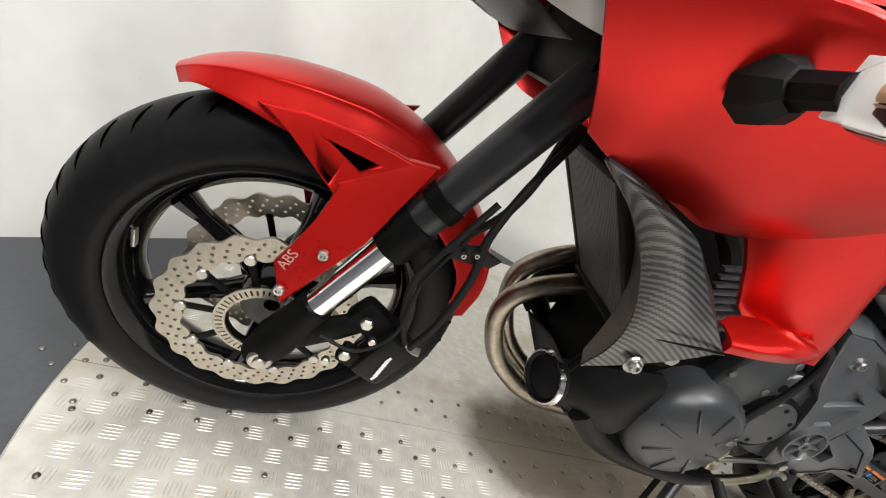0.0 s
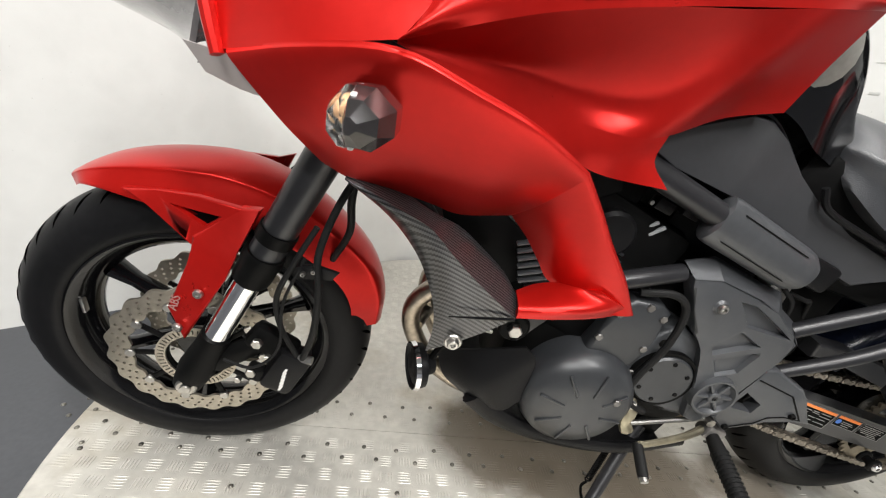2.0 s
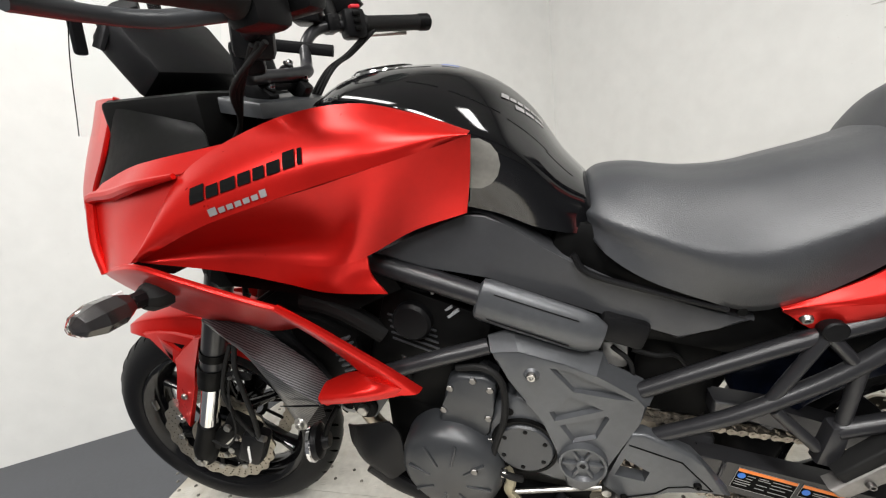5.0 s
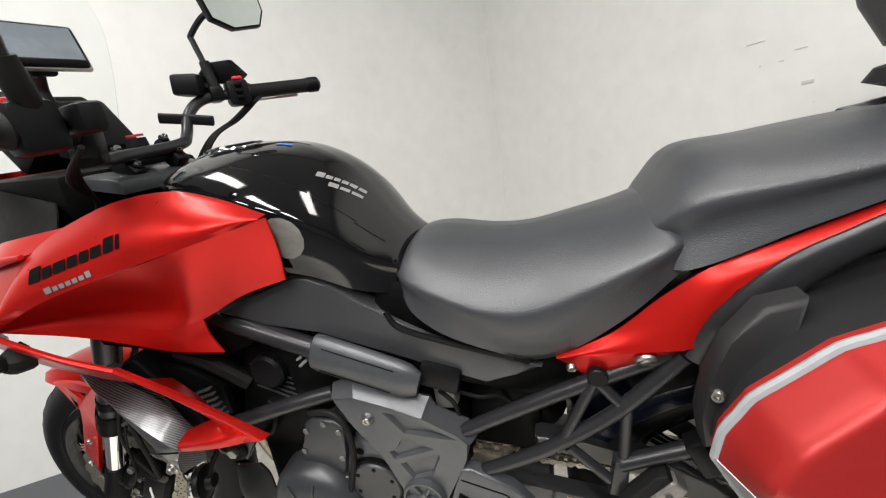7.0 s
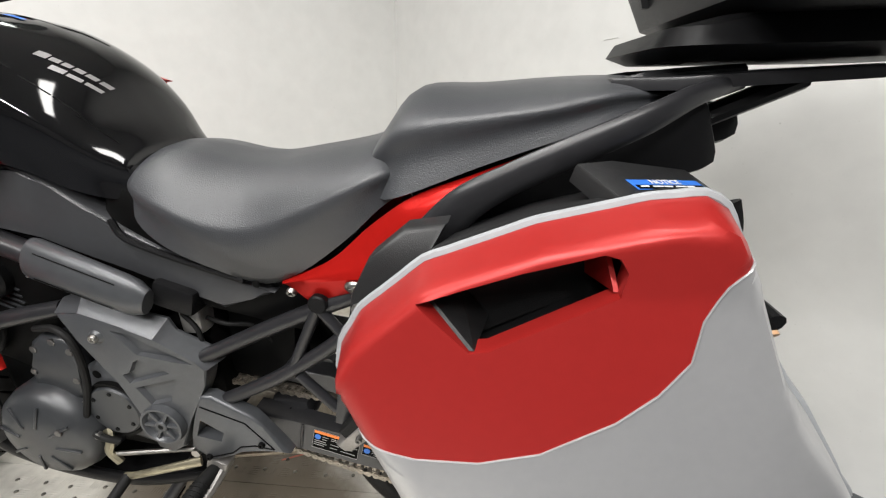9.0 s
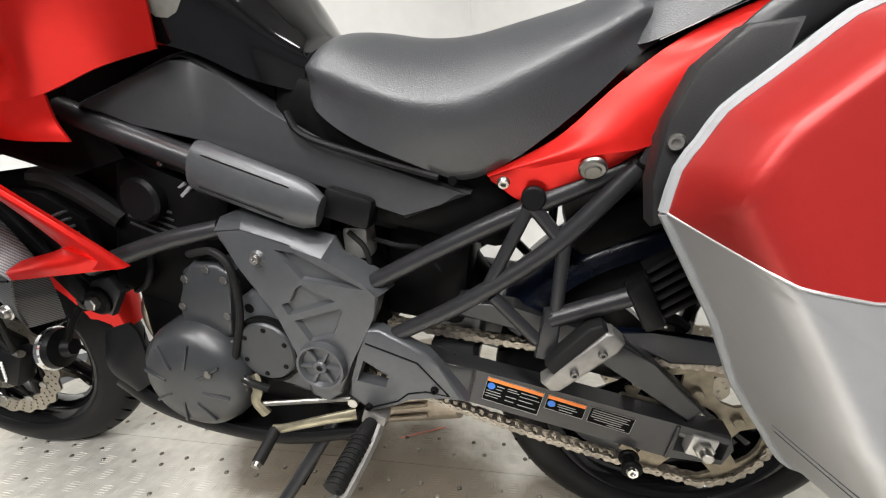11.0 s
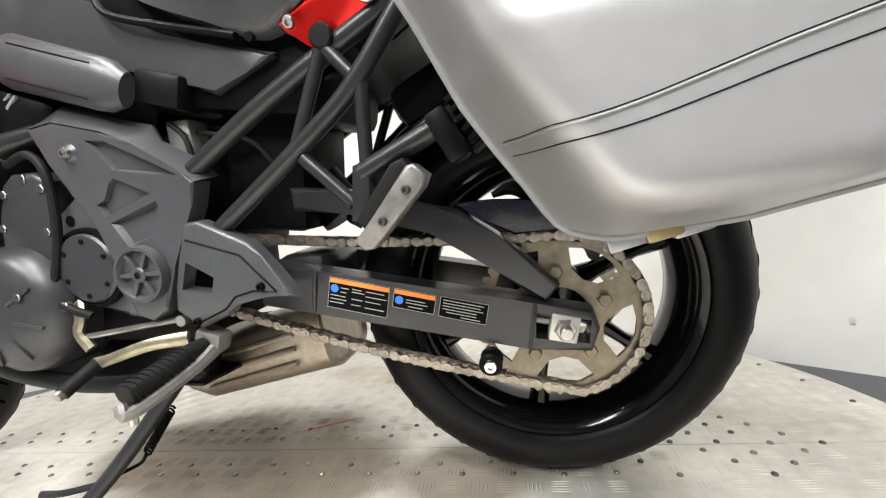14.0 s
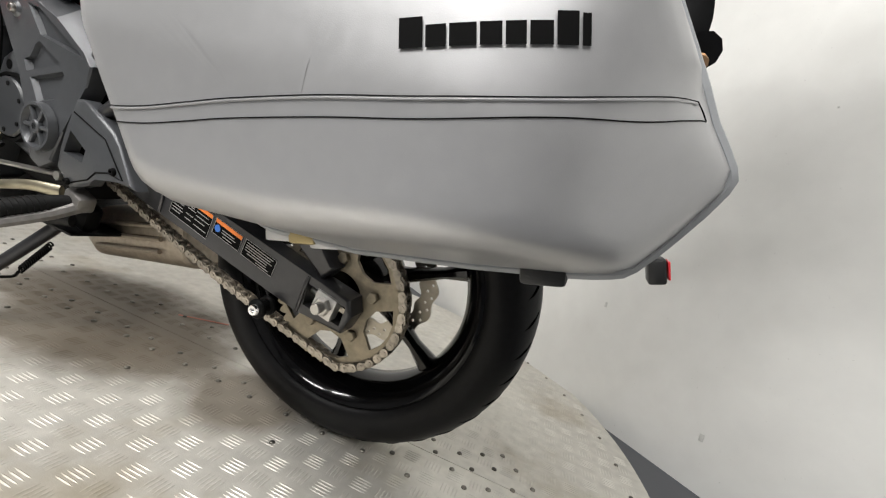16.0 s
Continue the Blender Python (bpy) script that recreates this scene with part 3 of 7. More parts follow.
def rim(R, half, spokes, m, parent, hub_r, name):
    w = half
    prof = [(R, -w), (R + 0.006, -w + 0.003), (R + 0.004, -w + 0.012), (R - 0.018, -w + 0.03), (R - 0.022, 0), (R - 0.018, w - 0.03), (R + 0.004, w - 0.012),
            (R + 0.006, w - 0.003), (R, w), (R - 0.008, w - 0.004), (R - 0.028, w - 0.03), (R - 0.032, 0), (R - 0.028, -w + 0.03), (R - 0.008, -w + 0.004)]
    ob = part(name, moved(lathe(prof, 96), m), RIM, parent, "gloss black cast wheel")
    hub = lathe([(0.012, -0.05), (hub_r, -0.05), (hub_r + 0.006, -0.03), (hub_r + 0.004, 0.03), (hub_r, 0.05), (0.012, 0.05)], 40)
    part("hub", moved(hub, m), RIM, ob)
    for k in range(spokes):
        a = 2 * math.pi * (k + 0.35) / spokes
        c, s = math.cos(a), math.sin(a)
        rings = []
        for r, tw, th in ((hub_r - 0.002, 0.020, 0.026), (hub_r + 0.03, 0.013, 0.022), (R - 0.07, 0.010, 0.018), (R - 0.03, 0.017, 0.024)):
            ring = []
            for j in range(10):
                b = 2 * math.pi * j / 10
                q, y = tw * math.cos(b), th * math.sin(b)
                ring.append((r * c - q * s, y, r * s + q * c))
            rings.append(ring)
        part("spoke", moved(loft(rings), m), RIM, ob)
    return ob


def petal_disc(ro, ri, th, petals, hole_rows, y, m, parent, name="brake_disc"):
    n = 180
    outer = [(ro + 0.0035 * math.sin(petals * 2 * math.pi * k / n)) for k in range(n)]
    inner = [(ri + 0.003 * math.cos(petals * 2 * math.pi * k / n)) for k in range(n)]
    bm = bmesh.new()
    loops = []
    for rr, yy in ((outer, -th / 2), (outer, th / 2), (inner, th / 2), (inner, -th / 2)):
        loops.append([bm.verts.new((r * math.cos(2 * math.pi * k / n), yy, r * math.sin(2 * math.pi * k / n))) for k, r in enumerate(rr)])
    for a, b in zip(loops, loops[1:] + loops[:1]):
        for k in range(n):
            bm.faces.new((a[k], a[(k + 1) % n], b[(k + 1) % n], b[k]))
    drills = []
    for r, count, off, hr in hole_rows:
        for k in range(count):
            a = 2 * math.pi * (k + off) / count
            d = lathe([(0, -0.01), (hr, -0.01), (hr, 0.01), (0, 0.01)], 8)
            drills.append(moved(d, Matrix.Translation((r * math.cos(a), 0, r * math.sin(a)))))
    bm = cut(bm, *drills)
    moved(bm, m @ Matrix.Translation((0, y, 0)))
    return part(name, bm, DISC, parent, "drilled petal brake disc", angle=30)


# front wheel
front_wheel = rim(0.221, 0.050, 6, FRONT, bike, 0.045, "front_wheel")
tyre(0.306, 0.056, 0.221, FRONT, front_wheel)
part("tread_groove", join(*tread(0.306, 0.056, 0.221, FRONT, front_wheel, 40, 1)), GROOVE, front_wheel)["kind"] = "stuff"
HOLES = [(0.140, 40, 0.0, 0.0028), (0.131, 40, 0.33, 0.0028), (0.122, 40, 0.66, 0.0028)]
for y in (-0.062, 0.062):
    d = petal_disc(0.149, 0.113, 0.005, 20, HOLES, y, FRONT_DISC, front_wheel)
    carrier = lathe([(0.05, y - 0.003), (0.062, y - 0.003), (0.062, y + 0.003), (0.05, y + 0.003)], 48)
    arms = []
    for k in range(10):
        a = 2 * math.pi * k / 10
        arms.append(moved(block((0.087, y, 0), (0.055, 0.005, 0.011), 0.002), Matrix.Rotation(a, 4, "Y")))
    part("disc_carrier", moved(carrier, FRONT_DISC), DARK, front_wheel)
    for arm in arms:
        part("carrier_arm", moved(arm, FRONT_DISC), DARK, front_wheel)
    for k in range(10):
        a = 2 * math.pi * k / 10
        s = -1 if y < 0 else 1
        b = knob((0.113 * math.cos(a), y, 0.113 * math.sin(a)), 0.0085, 0.006, (0, s, 0))
        part("disc_button", moved(b, FRONT_DISC), STEEL, front_wheel)
# slotted sensor ring
ring = lathe([(0.052, -0.073), (0.069, -0.073), (0.069, -0.070), (0.052, -0.070)], 72)
slots = [moved(block((0.0605, -0.071, 0), (0.010, 0.02, 0.0028), 0), Matrix.Rotation(2 * math.pi * k / 48, 4, "Y")) for k in range(48)]
part("sensor_ring", moved(cut(ring, *slots), FRONT_DISC), DISC, front_wheel, "slotted steel wheel-speed ring")
part("balance_weight", moved(block((-0.19, -0.035, 0.06), (0.006, 0.012, 0.03), 0.002), FRONT), STEEL, front_wheel)

# forks
LB, LT = Vector((-0.005, -0.114, 0.279)), Vector((0.226, -0.116, 0.741))
FD = (LT - LB).normalized()


def fork(off):
    a = LB + off
    def at(s):
        return a + FD * s
    leg = part("fork", tube([at(0.27), at(0.29), at(0.64)], [0.0255, 0.0255, 0.0265], 24, 1), FRAME, bike, "satin black upside-down fork tube")
    part("stanchion", tube([at(0.10), at(0.275)], 0.0205, 24), CHROME, leg, "polished chrome slider")
    part("fork_seal", tube([at(0.245), at(0.255), at(0.275), at(0.285), at(0.30)], [0.028, 0.029, 0.029, 0.031, 0.029], 24, 1), DARK, leg)
    part("fork_collar", tube([at(0.325), at(0.345)], 0.0285, 24), DARK, leg)
    boot = tube([at(-0.015), at(0.03), at(0.08), at(0.115)], [0.024, 0.030, 0.025, 0.024], 20, 3)
    part("axle_clamp", boot, DARK, leg)
    return leg


left_fork = fork(Vector((0, 0, 0)))
fork(AX * 0.212)
s = -1
part("axle_nut", join(knob(LB - AX * 0.018, 0.017, 0.008, -AX), knob(LB - AX * 0.024, 0.009, 0.006, -AX)), STEEL, left_fork, "steel front axle end")
# fork clamps
for d, r in ((0.60, 0.042), (0.74, 0.04)):
    p = LB + FD * d
    part("fork_bridge", tube([p + AX * -0.02, p + AX * 0.10 + FD.cross(AX) * -0.03, p + AX * 0.232], 0.026, 12, 4), DARK, bike)

# front mudguard, in the wheel's own frame: angle, radius, half width
GUARD = [(8, 0.326, 0.035), (20, 0.345, 0.052), (34, 0.354, 0.066), (52, 0.352, 0.077), (66, 0.354, 0.083), (78, 0.354, 0.084), (88, 0.350, 0.081), (98, 0.347, 0.075), (107, 0.346, 0.064), (114, 0.344, 0.047), (119, 0.341, 0.022)]
rows = []
for deg, r, w in GUARD:
    a = radians(deg)
    skirt = 1.0 if deg < 92 else max(0.25, 1 - (deg - 92) / 30)
    line = []
    for k in (-1.0, -0.88, -0.76, -0.71, -0.4, 0, 0.4, 0.71, 0.76, 0.88, 1.0):
        drop = 0.010 * min(1, abs(k) / 0.71) ** 2 + 0.055 * max(0, abs(k) - 0.72) / 0.28
        rr = r - drop * skirt
        line.append((rr * math.cos(a), k * w, rr * math.sin(a)))
    rows.append(line)
guard = patch(rows, 4, 0.003, (0, 0, -1))
def opening(sgn):
    """the triangular window between mudguard and stay"""
    y0, y1 = (-0.2, 0.17) if sgn == 1 else (0.03, 0.17)
    return plate([(x, y0, z) for x, z in ((-0.012, 0.588), (0.064, 0.583), (0.040, 0.565))], y1, 0)


mudguard = part("front_mudguard", cut(moved(guard, FRONT), opening(1)), RED, bike, "matt red front mudguard")
for sgn in (1, -1):
    def mir(p):
        return p if sgn == 1 else tuple(Vector(p) - 2 * AX * ((Vector(p) - FC).dot(AX)))
    legp = [(0.022, -0.108, 0.548), (0.016, -0.112, 0.50), (-0.022, -0.119, 0.425), (-0.002, -0.122, 0.366), (0.072, -0.126, 0.493), (0.088, -0.126, 0.535), (0.122, -0.112, 0.606), (0.09, -0.102, 0.60)]
    arm = [(-0.085, -0.080, 0.594), (-0.043, -0.090, 0.581), (0.013, -0.106, 0.542), (0.03, -0.110, 0.525), (0.075, -0.112, 0.54), (0.105, -0.106, 0.598), (0.03, -0.098, 0.606), (-0.03, -0.088, 0.602)]
    inward = (0, sgn, 0)
    SHIFT = Vector((0.003, -0.008 * sgn, 0.008))
    part("mudguard_stay", plate([mir(p) for p in legp], 0.012, 0.004, inward, 3), RED, mudguard)
    web = plate([mir(p) for p in arm], 0.010, 0.003, inward, 3)
    part("mudguard_web", cut(web, opening(1)) if sgn == 1 else web, RED, mudguard)
SHIFT = Vector((0, 0, 0))
for p in ((0.035, -0.133, 0.471), (-0.003, -0.1325, 0.402)):
    part("screw", screw(p, 0.0075), STEEL, mudguard)

SHIFT = Vector((0.008, -0.002, 0.004))
# ---- bodywork ----
def lerp_rows(a, b, k, out=0.0):
    return [tuple(Vector(p).lerp(Vector(q), k) + Vector((0, -out, 0))) for p, q in zip(a, b)]


top_edge = [(0.30, -0.290, 0.858), (0.365, -0.248, 0.953), (0.49, -0.210, 1.003), (0.60, -0.190, 1.010), (0.68, -0.184, 0.988), (0.752, -0.186, 0.957)]
crease = [(0.292, -0.292, 0.851), (0.40, -0.285, 0.888), (0.50, -0.270, 0.910), (0.59, -0.250, 0.926), (0.676, -0.228, 0.940), (0.752, -0.188, 0.953)]
upper = [top_edge, lerp_rows(top_edge, crease, 0.35, 0.014), lerp_rows(top_edge, crease, 0.7, 0.013), crease]
shroud = part("tank_shroud", mirrored(patch(upper, 5)), RED, bike, "matt red tank shroud")
low_edge = [(0.292, -0.291, 0.849), (0.385, -0.252, 0.815), (0.458, -0.226, 0.782), (0.515, -0.208, 0.756)]
crease_f = [crease[0], crease[1], crease[2], (0.575, -0.252, 0.922)]
mid_f = [(0.292, -0.290, 0.850), (0.395, -0.244, 0.85), (0.482, -0.212, 0.842), (0.548, -0.206, 0.84)]
edge_r = [(0.575, -0.252, 0.922), (0.64, -0.240, 0.934), (0.70, -0.216, 0.944), (0.752, -0.187, 0.953)]
mid_r = [(0.548, -0.208, 0.842), (0.61, -0.222, 0.87), (0.675, -0.198, 0.892), (0.741, -0.168, 0.90)]
low_r = [(0.535, -0.212, 0.80), (0.585, -0.195, 0.806), (0.652, -0.172, 0.832), (0.728, -0.157, 0.848)]
low_f = [low_edge[0], (0.388, -0.248, 0.830), (0.468, -0.218, 0.808), (0.535, -0.212, 0.80)]
part("shroud_side", mirrored(patch([crease_f + edge_r[1:], mid_f + mid_r[1:], low_f + low_r[1:]], 6)), RED, shroud)
tip_mid = [low_edge[0], (0.3865, -0.250, 0.8225), (0.463, -0.222, 0.795), (0.525, -0.212, 0.778), (0.583, -0.192, 0.775)]
part("shroud_tip", mirrored(patch([low_f + low_r[1:2], tip_mid, low_edge + [(0.606, -0.200, 0.748)]], 6)), RED, shroud)

nose_top = [(0.365, -0.248, 0.953), (0.267, -0.222, 0.965), (0.118, -0.198, 0.930)]
nose_mid = [(0.328, -0.262, 0.90), (0.22, -0.246, 0.890), (0.112, -0.212, 0.875)]
nose_low = [(0.294, -0.291, 0.852), (0.21, -0.272, 0.835), (0.125, -0.232, 0.815)]
upper_cowl = part("upper_cowl", mirrored(patch([nose_top, nose_mid, nose_low], 5, 0.003, (0.5, 0.8, 0))), RED, bike, "matt red nose fairing")
part("nose_rim", mirrored(tube([(0.130, -0.236, 0.812), (0.118, -0.224, 0.86), (0.116, -0.206, 0.915), (0.125, -0.204, 0.932), (0.20, -0.222, 0.937), (0.28, -0.245, 0.948), (0.362, -0.254, 0.955)], [0.007, 0.008, 0.008, 0.009, 0.010, 0.008, 0.004], 10, 5)), RED, upper_cowl)
part("nose_crown", mirrored(patch([[(0.125, -0.204, 0.936), (0.20, -0.221, 0.944), (0.29, -0.245, 0.955), (0.37, -0.248, 0.956)], [(0.14, -0.19, 0.952), (0.22, -0.20, 0.97), (0.306, -0.222, 0.978), (0.42, -0.215, 0.985)]], 5, 0.003, (0.3, 0.9, 0))), RED, upper_cowl)
part("nose_lip", mirrored(patch([[(0.085, -0.208, 0.817), (0.16, -0.248, 0.815), (0.235, -0.272, 0.832)], [(0.10, -0.20, 0.790), (0.155, -0.225, 0.781), (0.225, -0.24, 0.780)]], 4)), PALE_LIP, upper_cowl, "pale grey lower lip")
beak = [[(0.072, 0.178, 0.90), (-0.07, 0.098, 0.90), (-0.175, 0, 0.90)], [(0.068, 0.158, 0.938), (-0.06, 0.09, 0.94), (-0.155, 0, 0.942)], [(0.103, 0.150, 0.985), (-0.025, 0.084, 0.99), (-0.12, 0, 0.994)],
        [(0.133, 0.142, 1.03), (0.01, 0.076, 1.04), (-0.08, 0, 1.044)], [(0.163, 0.132, 1.078), (0.045, 0.07, 1.09), (-0.04, 0, 1.095)]]
part("beak", patch([[(x, -y, z) for x, y, z in r] + [tuple(p) for p in r[::-1][1:]] for r in beak], 5, 0.004, (1, 0, 0)), RED, upper_cowl, "matt red nose beak")
part("beak_edge", mirrored(tube([(r[0][0] + 0.003, -r[0][1], r[0][2]) for r in beak], 0.005, 8, 5)), RED, upper_cowl)
light_rows = [[(0.118, 0.19, 0.932), (-0.02, 0.12, 0.915), (-0.168, 0, 0.905)], [(0.105, 0.206, 0.87), (-0.03, 0.12, 0.862), (-0.165, 0, 0.852)], [(0.088, 0.204, 0.812), (0.04, 0.112, 0.802), (0.0, 0, 0.80)]]
part("headlight", patch([[(x, -y, z) for x, y, z in r] + [tuple(p) for p in r[::-1][1:]] for r in light_rows], 5, 0.006, (1, 0, 0)), HEAD_LENS, bike, "grey headlight lens")

cowl_top = [(0.138, -0.238, 0.819), (0.215, -0.274, 0.838), (0.293, -0.297, 0.847), (0.36, -0.300, 0.828), (0.419, -0.297, 0.806), (0.478, -0.278, 0.772)]
cowl_low = [(0.214, -0.19, 0.714), (0.25, -0.193, 0.700), (0.298, -0.188, 0.693), (0.342, -0.188, 0.684), (0.380, -0.188, 0.676), (0.441, -0.184, 0.683)]
cowl_mid = lerp_rows(cowl_top, cowl_low, 0.6, 0.012)
side_cowl = part("side_cowl", mirrored(patch([cowl_top, lerp_rows(cowl_top, cowl_low, 0.10, 0.010), cowl_mid, cowl_low], 5)), RED, bike, "matt red lower side fairing")
SHIFT = Vector((0, 0, 0))
blade_o = [(0.486, -0.280, 0.776), (0.520, -0.262, 0.736), (0.553, -0.245, 0.694), (0.598, -0.225, 0.640), (0.6374, -0.203, 0.5844)]
blade_i = [(0.449, -0.186, 0.687), (0.474, -0.184, 0.662), (0.499, -0.182, 0.630), (0.5217, -0.186, 0.603), (0.575, -0.212, 0.588)]
part("cowl_blade", mirrored(patch([blade_o, lerp_rows(blade_o, blade_i, 0.10, 0.010), lerp_rows(blade_o, blade_i, 0.6, 0.012), blade_i], 5, 0.006)), RED, side_cowl)
limb_t = [(0.474, -0.217, 0.596), (0.505, -0.202, 0.602), (0.540, -0.208, 0.612), (0.574, -0.229, 0.620)]
limb_m = [(0.474, -0.238, 0.588), (0.512, -0.239, 0.595), (0.555, -0.238, 0.602), (0.606, -0.224, 0.604)]
limb_b = [(0.4746, -0.237, 0.574), (0.52, -0.237, 0.579), (0.577, -0.228, 0.583), (0.634, -0.204, 0.583)]
part("cowl_limb", mirrored(patch([limb_t, limb_m, limb_b], 5, 0.010)), RED, side_cowl)

# carbon-wrapped radiator guard: a band along the cowl, a broad face below it
g_top = [(0.250, -0.192, 0.712), (0.304, -0.186, 0.700), (0.357, -0.198, 0.679), (0.389, -0.198, 0.667), (0.420, -0.198, 0.644), (0.454, -0.200, 0.616), (0.4785, -0.204, 0.586)]
g_mid = [(0.250, -0.196, 0.708), (0.308, -0.222, 0.691), (0.352, -0.234, 0.676), (0.381, -0.238, 0.650), (0.410, -0.239, 0.624), (0.443, -0.240, 0.598), (0.4735, -0.2385, 0.574)]
g_low = [(0.250, -0.194, 0.702), (0.302, -0.199, 0.669), (0.338, -0.204, 0.632), (0.360, -0.210, 0.595), (0.374, -0.212, 0.556), (0.379, -0.206, 0.512), (0.3763, -0.190, 0.465)]
guard = part("radiator_guard", patch([g_top, g_mid], 5), CARBON, bike, "carbon-fibre pattern radiator guard")
part("guard_face", patch([g_mid, lerp_rows(g_mid, g_low, 0.35, 0.005), lerp_rows(g_mid, g_low, 0.75, 0.004), g_low], 5), CARBON, guard)
part("guard_return", patch([g_low, [(x + 0.022, -0.150, z - 0.002) for x, y, z in g_low]], 5, 0.003, (1, 0, 0)), CARBON, guard)
part("guard_strip", tube([(0.392, -0.2365, 0.563), (0.43, -0.2425, 0.571), (0.472, -0.2405, 0.574)], [0.0008, 0.002, 0.002], 6, 4), BLACK_GLOSS, guard)
part("screw", join(knob((0.407, -0.2205, 0.512), 0.0125, 0.003), screw((0.407, -0.2235, 0.512), 0.008)), STEEL, guard)
for k in range(6):
    part("vent_slat", block((0.490 + 0.003 * k, -0.166, 0.648 - 0.011 * k), (0.040, 0.010, 0.004), 0.001, (0, -17, 0)), GREY_PLASTIC, guard)
SHIFT = Vector((0.010, -0.005, 0.009))

# radiator
RA = pose(0.372, -0.045, 0.584, 0, -38, 0)
radiator = part("radiator", moved(block((0.012, 0, 0), (0.022, 0.18, 0.25), 0.003), RA), DARK, bike, "black finned radiator")
for sgn in (-1, 1):
    part("tank_end", moved(block((0.008, sgn * 0.096, 0), (0.036, 0.016, 0.25), 0.006), RA), PLASTIC, radiator)
for k in range(34):
    part("fin", moved(block((-0.002, -0.087 + 0.174 * k / 33, 0), (0.010, 0.0022, 0.245), 0), RA), RAD_FIN, radiator, smooth=False)
for z in (0.128, -0.128):
    part("radiator_frame", moved(block((0, 0, z), (0.03, 0.21, 0.014), 0.003), RA), DARK, radiator)

SHIFT = Vector((0.004, 0.003, 0.001))
# tank
TANK = [(0.50, 1.040, 0.11, 1.015, 0.95, 0.12), (0.56, 1.058, 0.15, 1.022, 0.93, 0.14), (0.64, 1.058, 0.170, 1.005, 0.90, 0.15), (0.71, 1.046, 0.176, 0.980, 0.865, 0.150),
        (0.772, 1.014, 0.164, 0.950, 0.842, 0.142), (0.82, 0.968, 0.144, 0.912, 0.815, 0.131), (0.86, 0.902, 0.120, 0.866, 0.80, 0.12), (0.895, 0.858, 0.10, 0.84, 0.79, 0.10)]


def body_ring(x, top, w, sh, bot, bw, round_top=0.6):
    half = [(0.0, top), (w * 0.42, top - (top - sh) * 0.14), (w * 0.75, top - (top - sh) * 0.5), (w * 0.95, sh + (top - sh) * 0.08), (w, sh - (sh - bot) * 0.15), (w * 0.97, sh - (sh - bot) * 0.5), (bw, bot)]
    line = smooth_line([(x, -y, z) for y, z in half], 4)
    other = [Vector((p.x, -p.y, p.z)) for p in reversed(line[1:])]
    return line + other


def body(table, steps=4):
    cols = smooth_line([row[:3] for row in table], steps), smooth_line([row[3:6] for row in table], steps)
    return loft([body_ring(*a, *b) for a, b in zip(*cols)])


part("fuel_tank", body(TANK), BLACK_GLOSS, bike, "gloss black fuel tank", angle=60)
SEAT = [(0.888, 0.845, 0.10, 0.825, 0.795, 0.10), (0.912, 0.866, 0.128, 0.82, 0.768, 0.13), (0.960, 0.868, 0.148, 0.805, 0.735, 0.143), (1.03, 0.855, 0.158, 0.780, 0.703, 0.142), (1.093, 0.853, 0.157, 0.775, 0.679, 0.130),
        (1.155, 0.862, 0.155, 0.795, 0.704, 0.136), (1.225, 0.874, 0.150, 0.825, 0.755, 0.140), (1.275, 0.886, 0.140, 0.845, 0.80, 0.136), (1.30, 0.872, 0.115, 0.845, 0.815, 0.12)]
part("rider_seat", body(SEAT), SEAT_VINYL, bike, "dark grey textured vinyl rider seat", angle=70)
PILLION = [(1.250, 0.868, 0.100, 0.850, 0.820, 0.100), (1.276, 0.905, 0.122, 0.878, 0.812, 0.136), (1.314, 0.945, 0.138, 0.902, 0.822, 0.148), (1.40, 0.948, 0.147, 0.914, 0.856, 0.149), (1.48, 0.953, 0.147, 0.924, 0.884, 0.147),
           (1.55, 0.955, 0.134, 0.936, 0.906, 0.135), (1.60, 0.952, 0.110, 0.934, 0.920, 0.11), (1.62, 0.938, 0.09, 0.93, 0.924, 0.09)]
part("pillion_seat", body(PILLION), SEAT_VINYL, bike, "dark grey textured vinyl pillion seat", angle=70)

SHIFT = Vector((0.002, 0.013, 0.003))
# side panel, tail
side_o = [(0.562, 0.796), (0.645, 0.822), (0.72, 0.848), (0.752, 0.846), (0.785, 0.826), (0.83, 0.788), (0.872, 0.756), (0.955, 0.710), (1.03, 0.688), (1.105, 0.662), (1.06, 0.643), (1.01, 0.624), (0.96, 0.652), (0.866, 0.683), (0.80, 0.712), (0.745, 0.738), (0.65, 0.764)]
def side_y(x):
    return -0.165 + (x - 0.56) * 0.115 if x < 0.87 else -0.129
side_low = [(x, side_y(x), z) for x, z in side_o]
crown = [(0.575, 0.793), (0.645, 0.815), (0.72, 0.840), (0.752, 0.838), (0.783, 0.818), (0.828, 0.780), (0.870, 0.747), (0.955, 0.701), (1.03, 0.679), (1.10, 0.657)]
rim_line = [(x, side_y(x) + 0.024, z + 0.002) for x, z in side_o[:10]]
ridge = [(x, side_y(x) - 0.002, z) for x, z in crown]
side_panel = part("side_panel", mirrored(plate(ridge + side_low[10:], 0.03, 0.005, seg=2)), SIDE_PLASTIC, bike, "charcoal plastic side panel", angle=30)
part("panel_shoulder", mirrored(patch([rim_line, lerp_rows(rim_line, ridge, 0.55, 0.005), ridge], 4, 0.004)), SIDE_PLASTIC, side_panel)
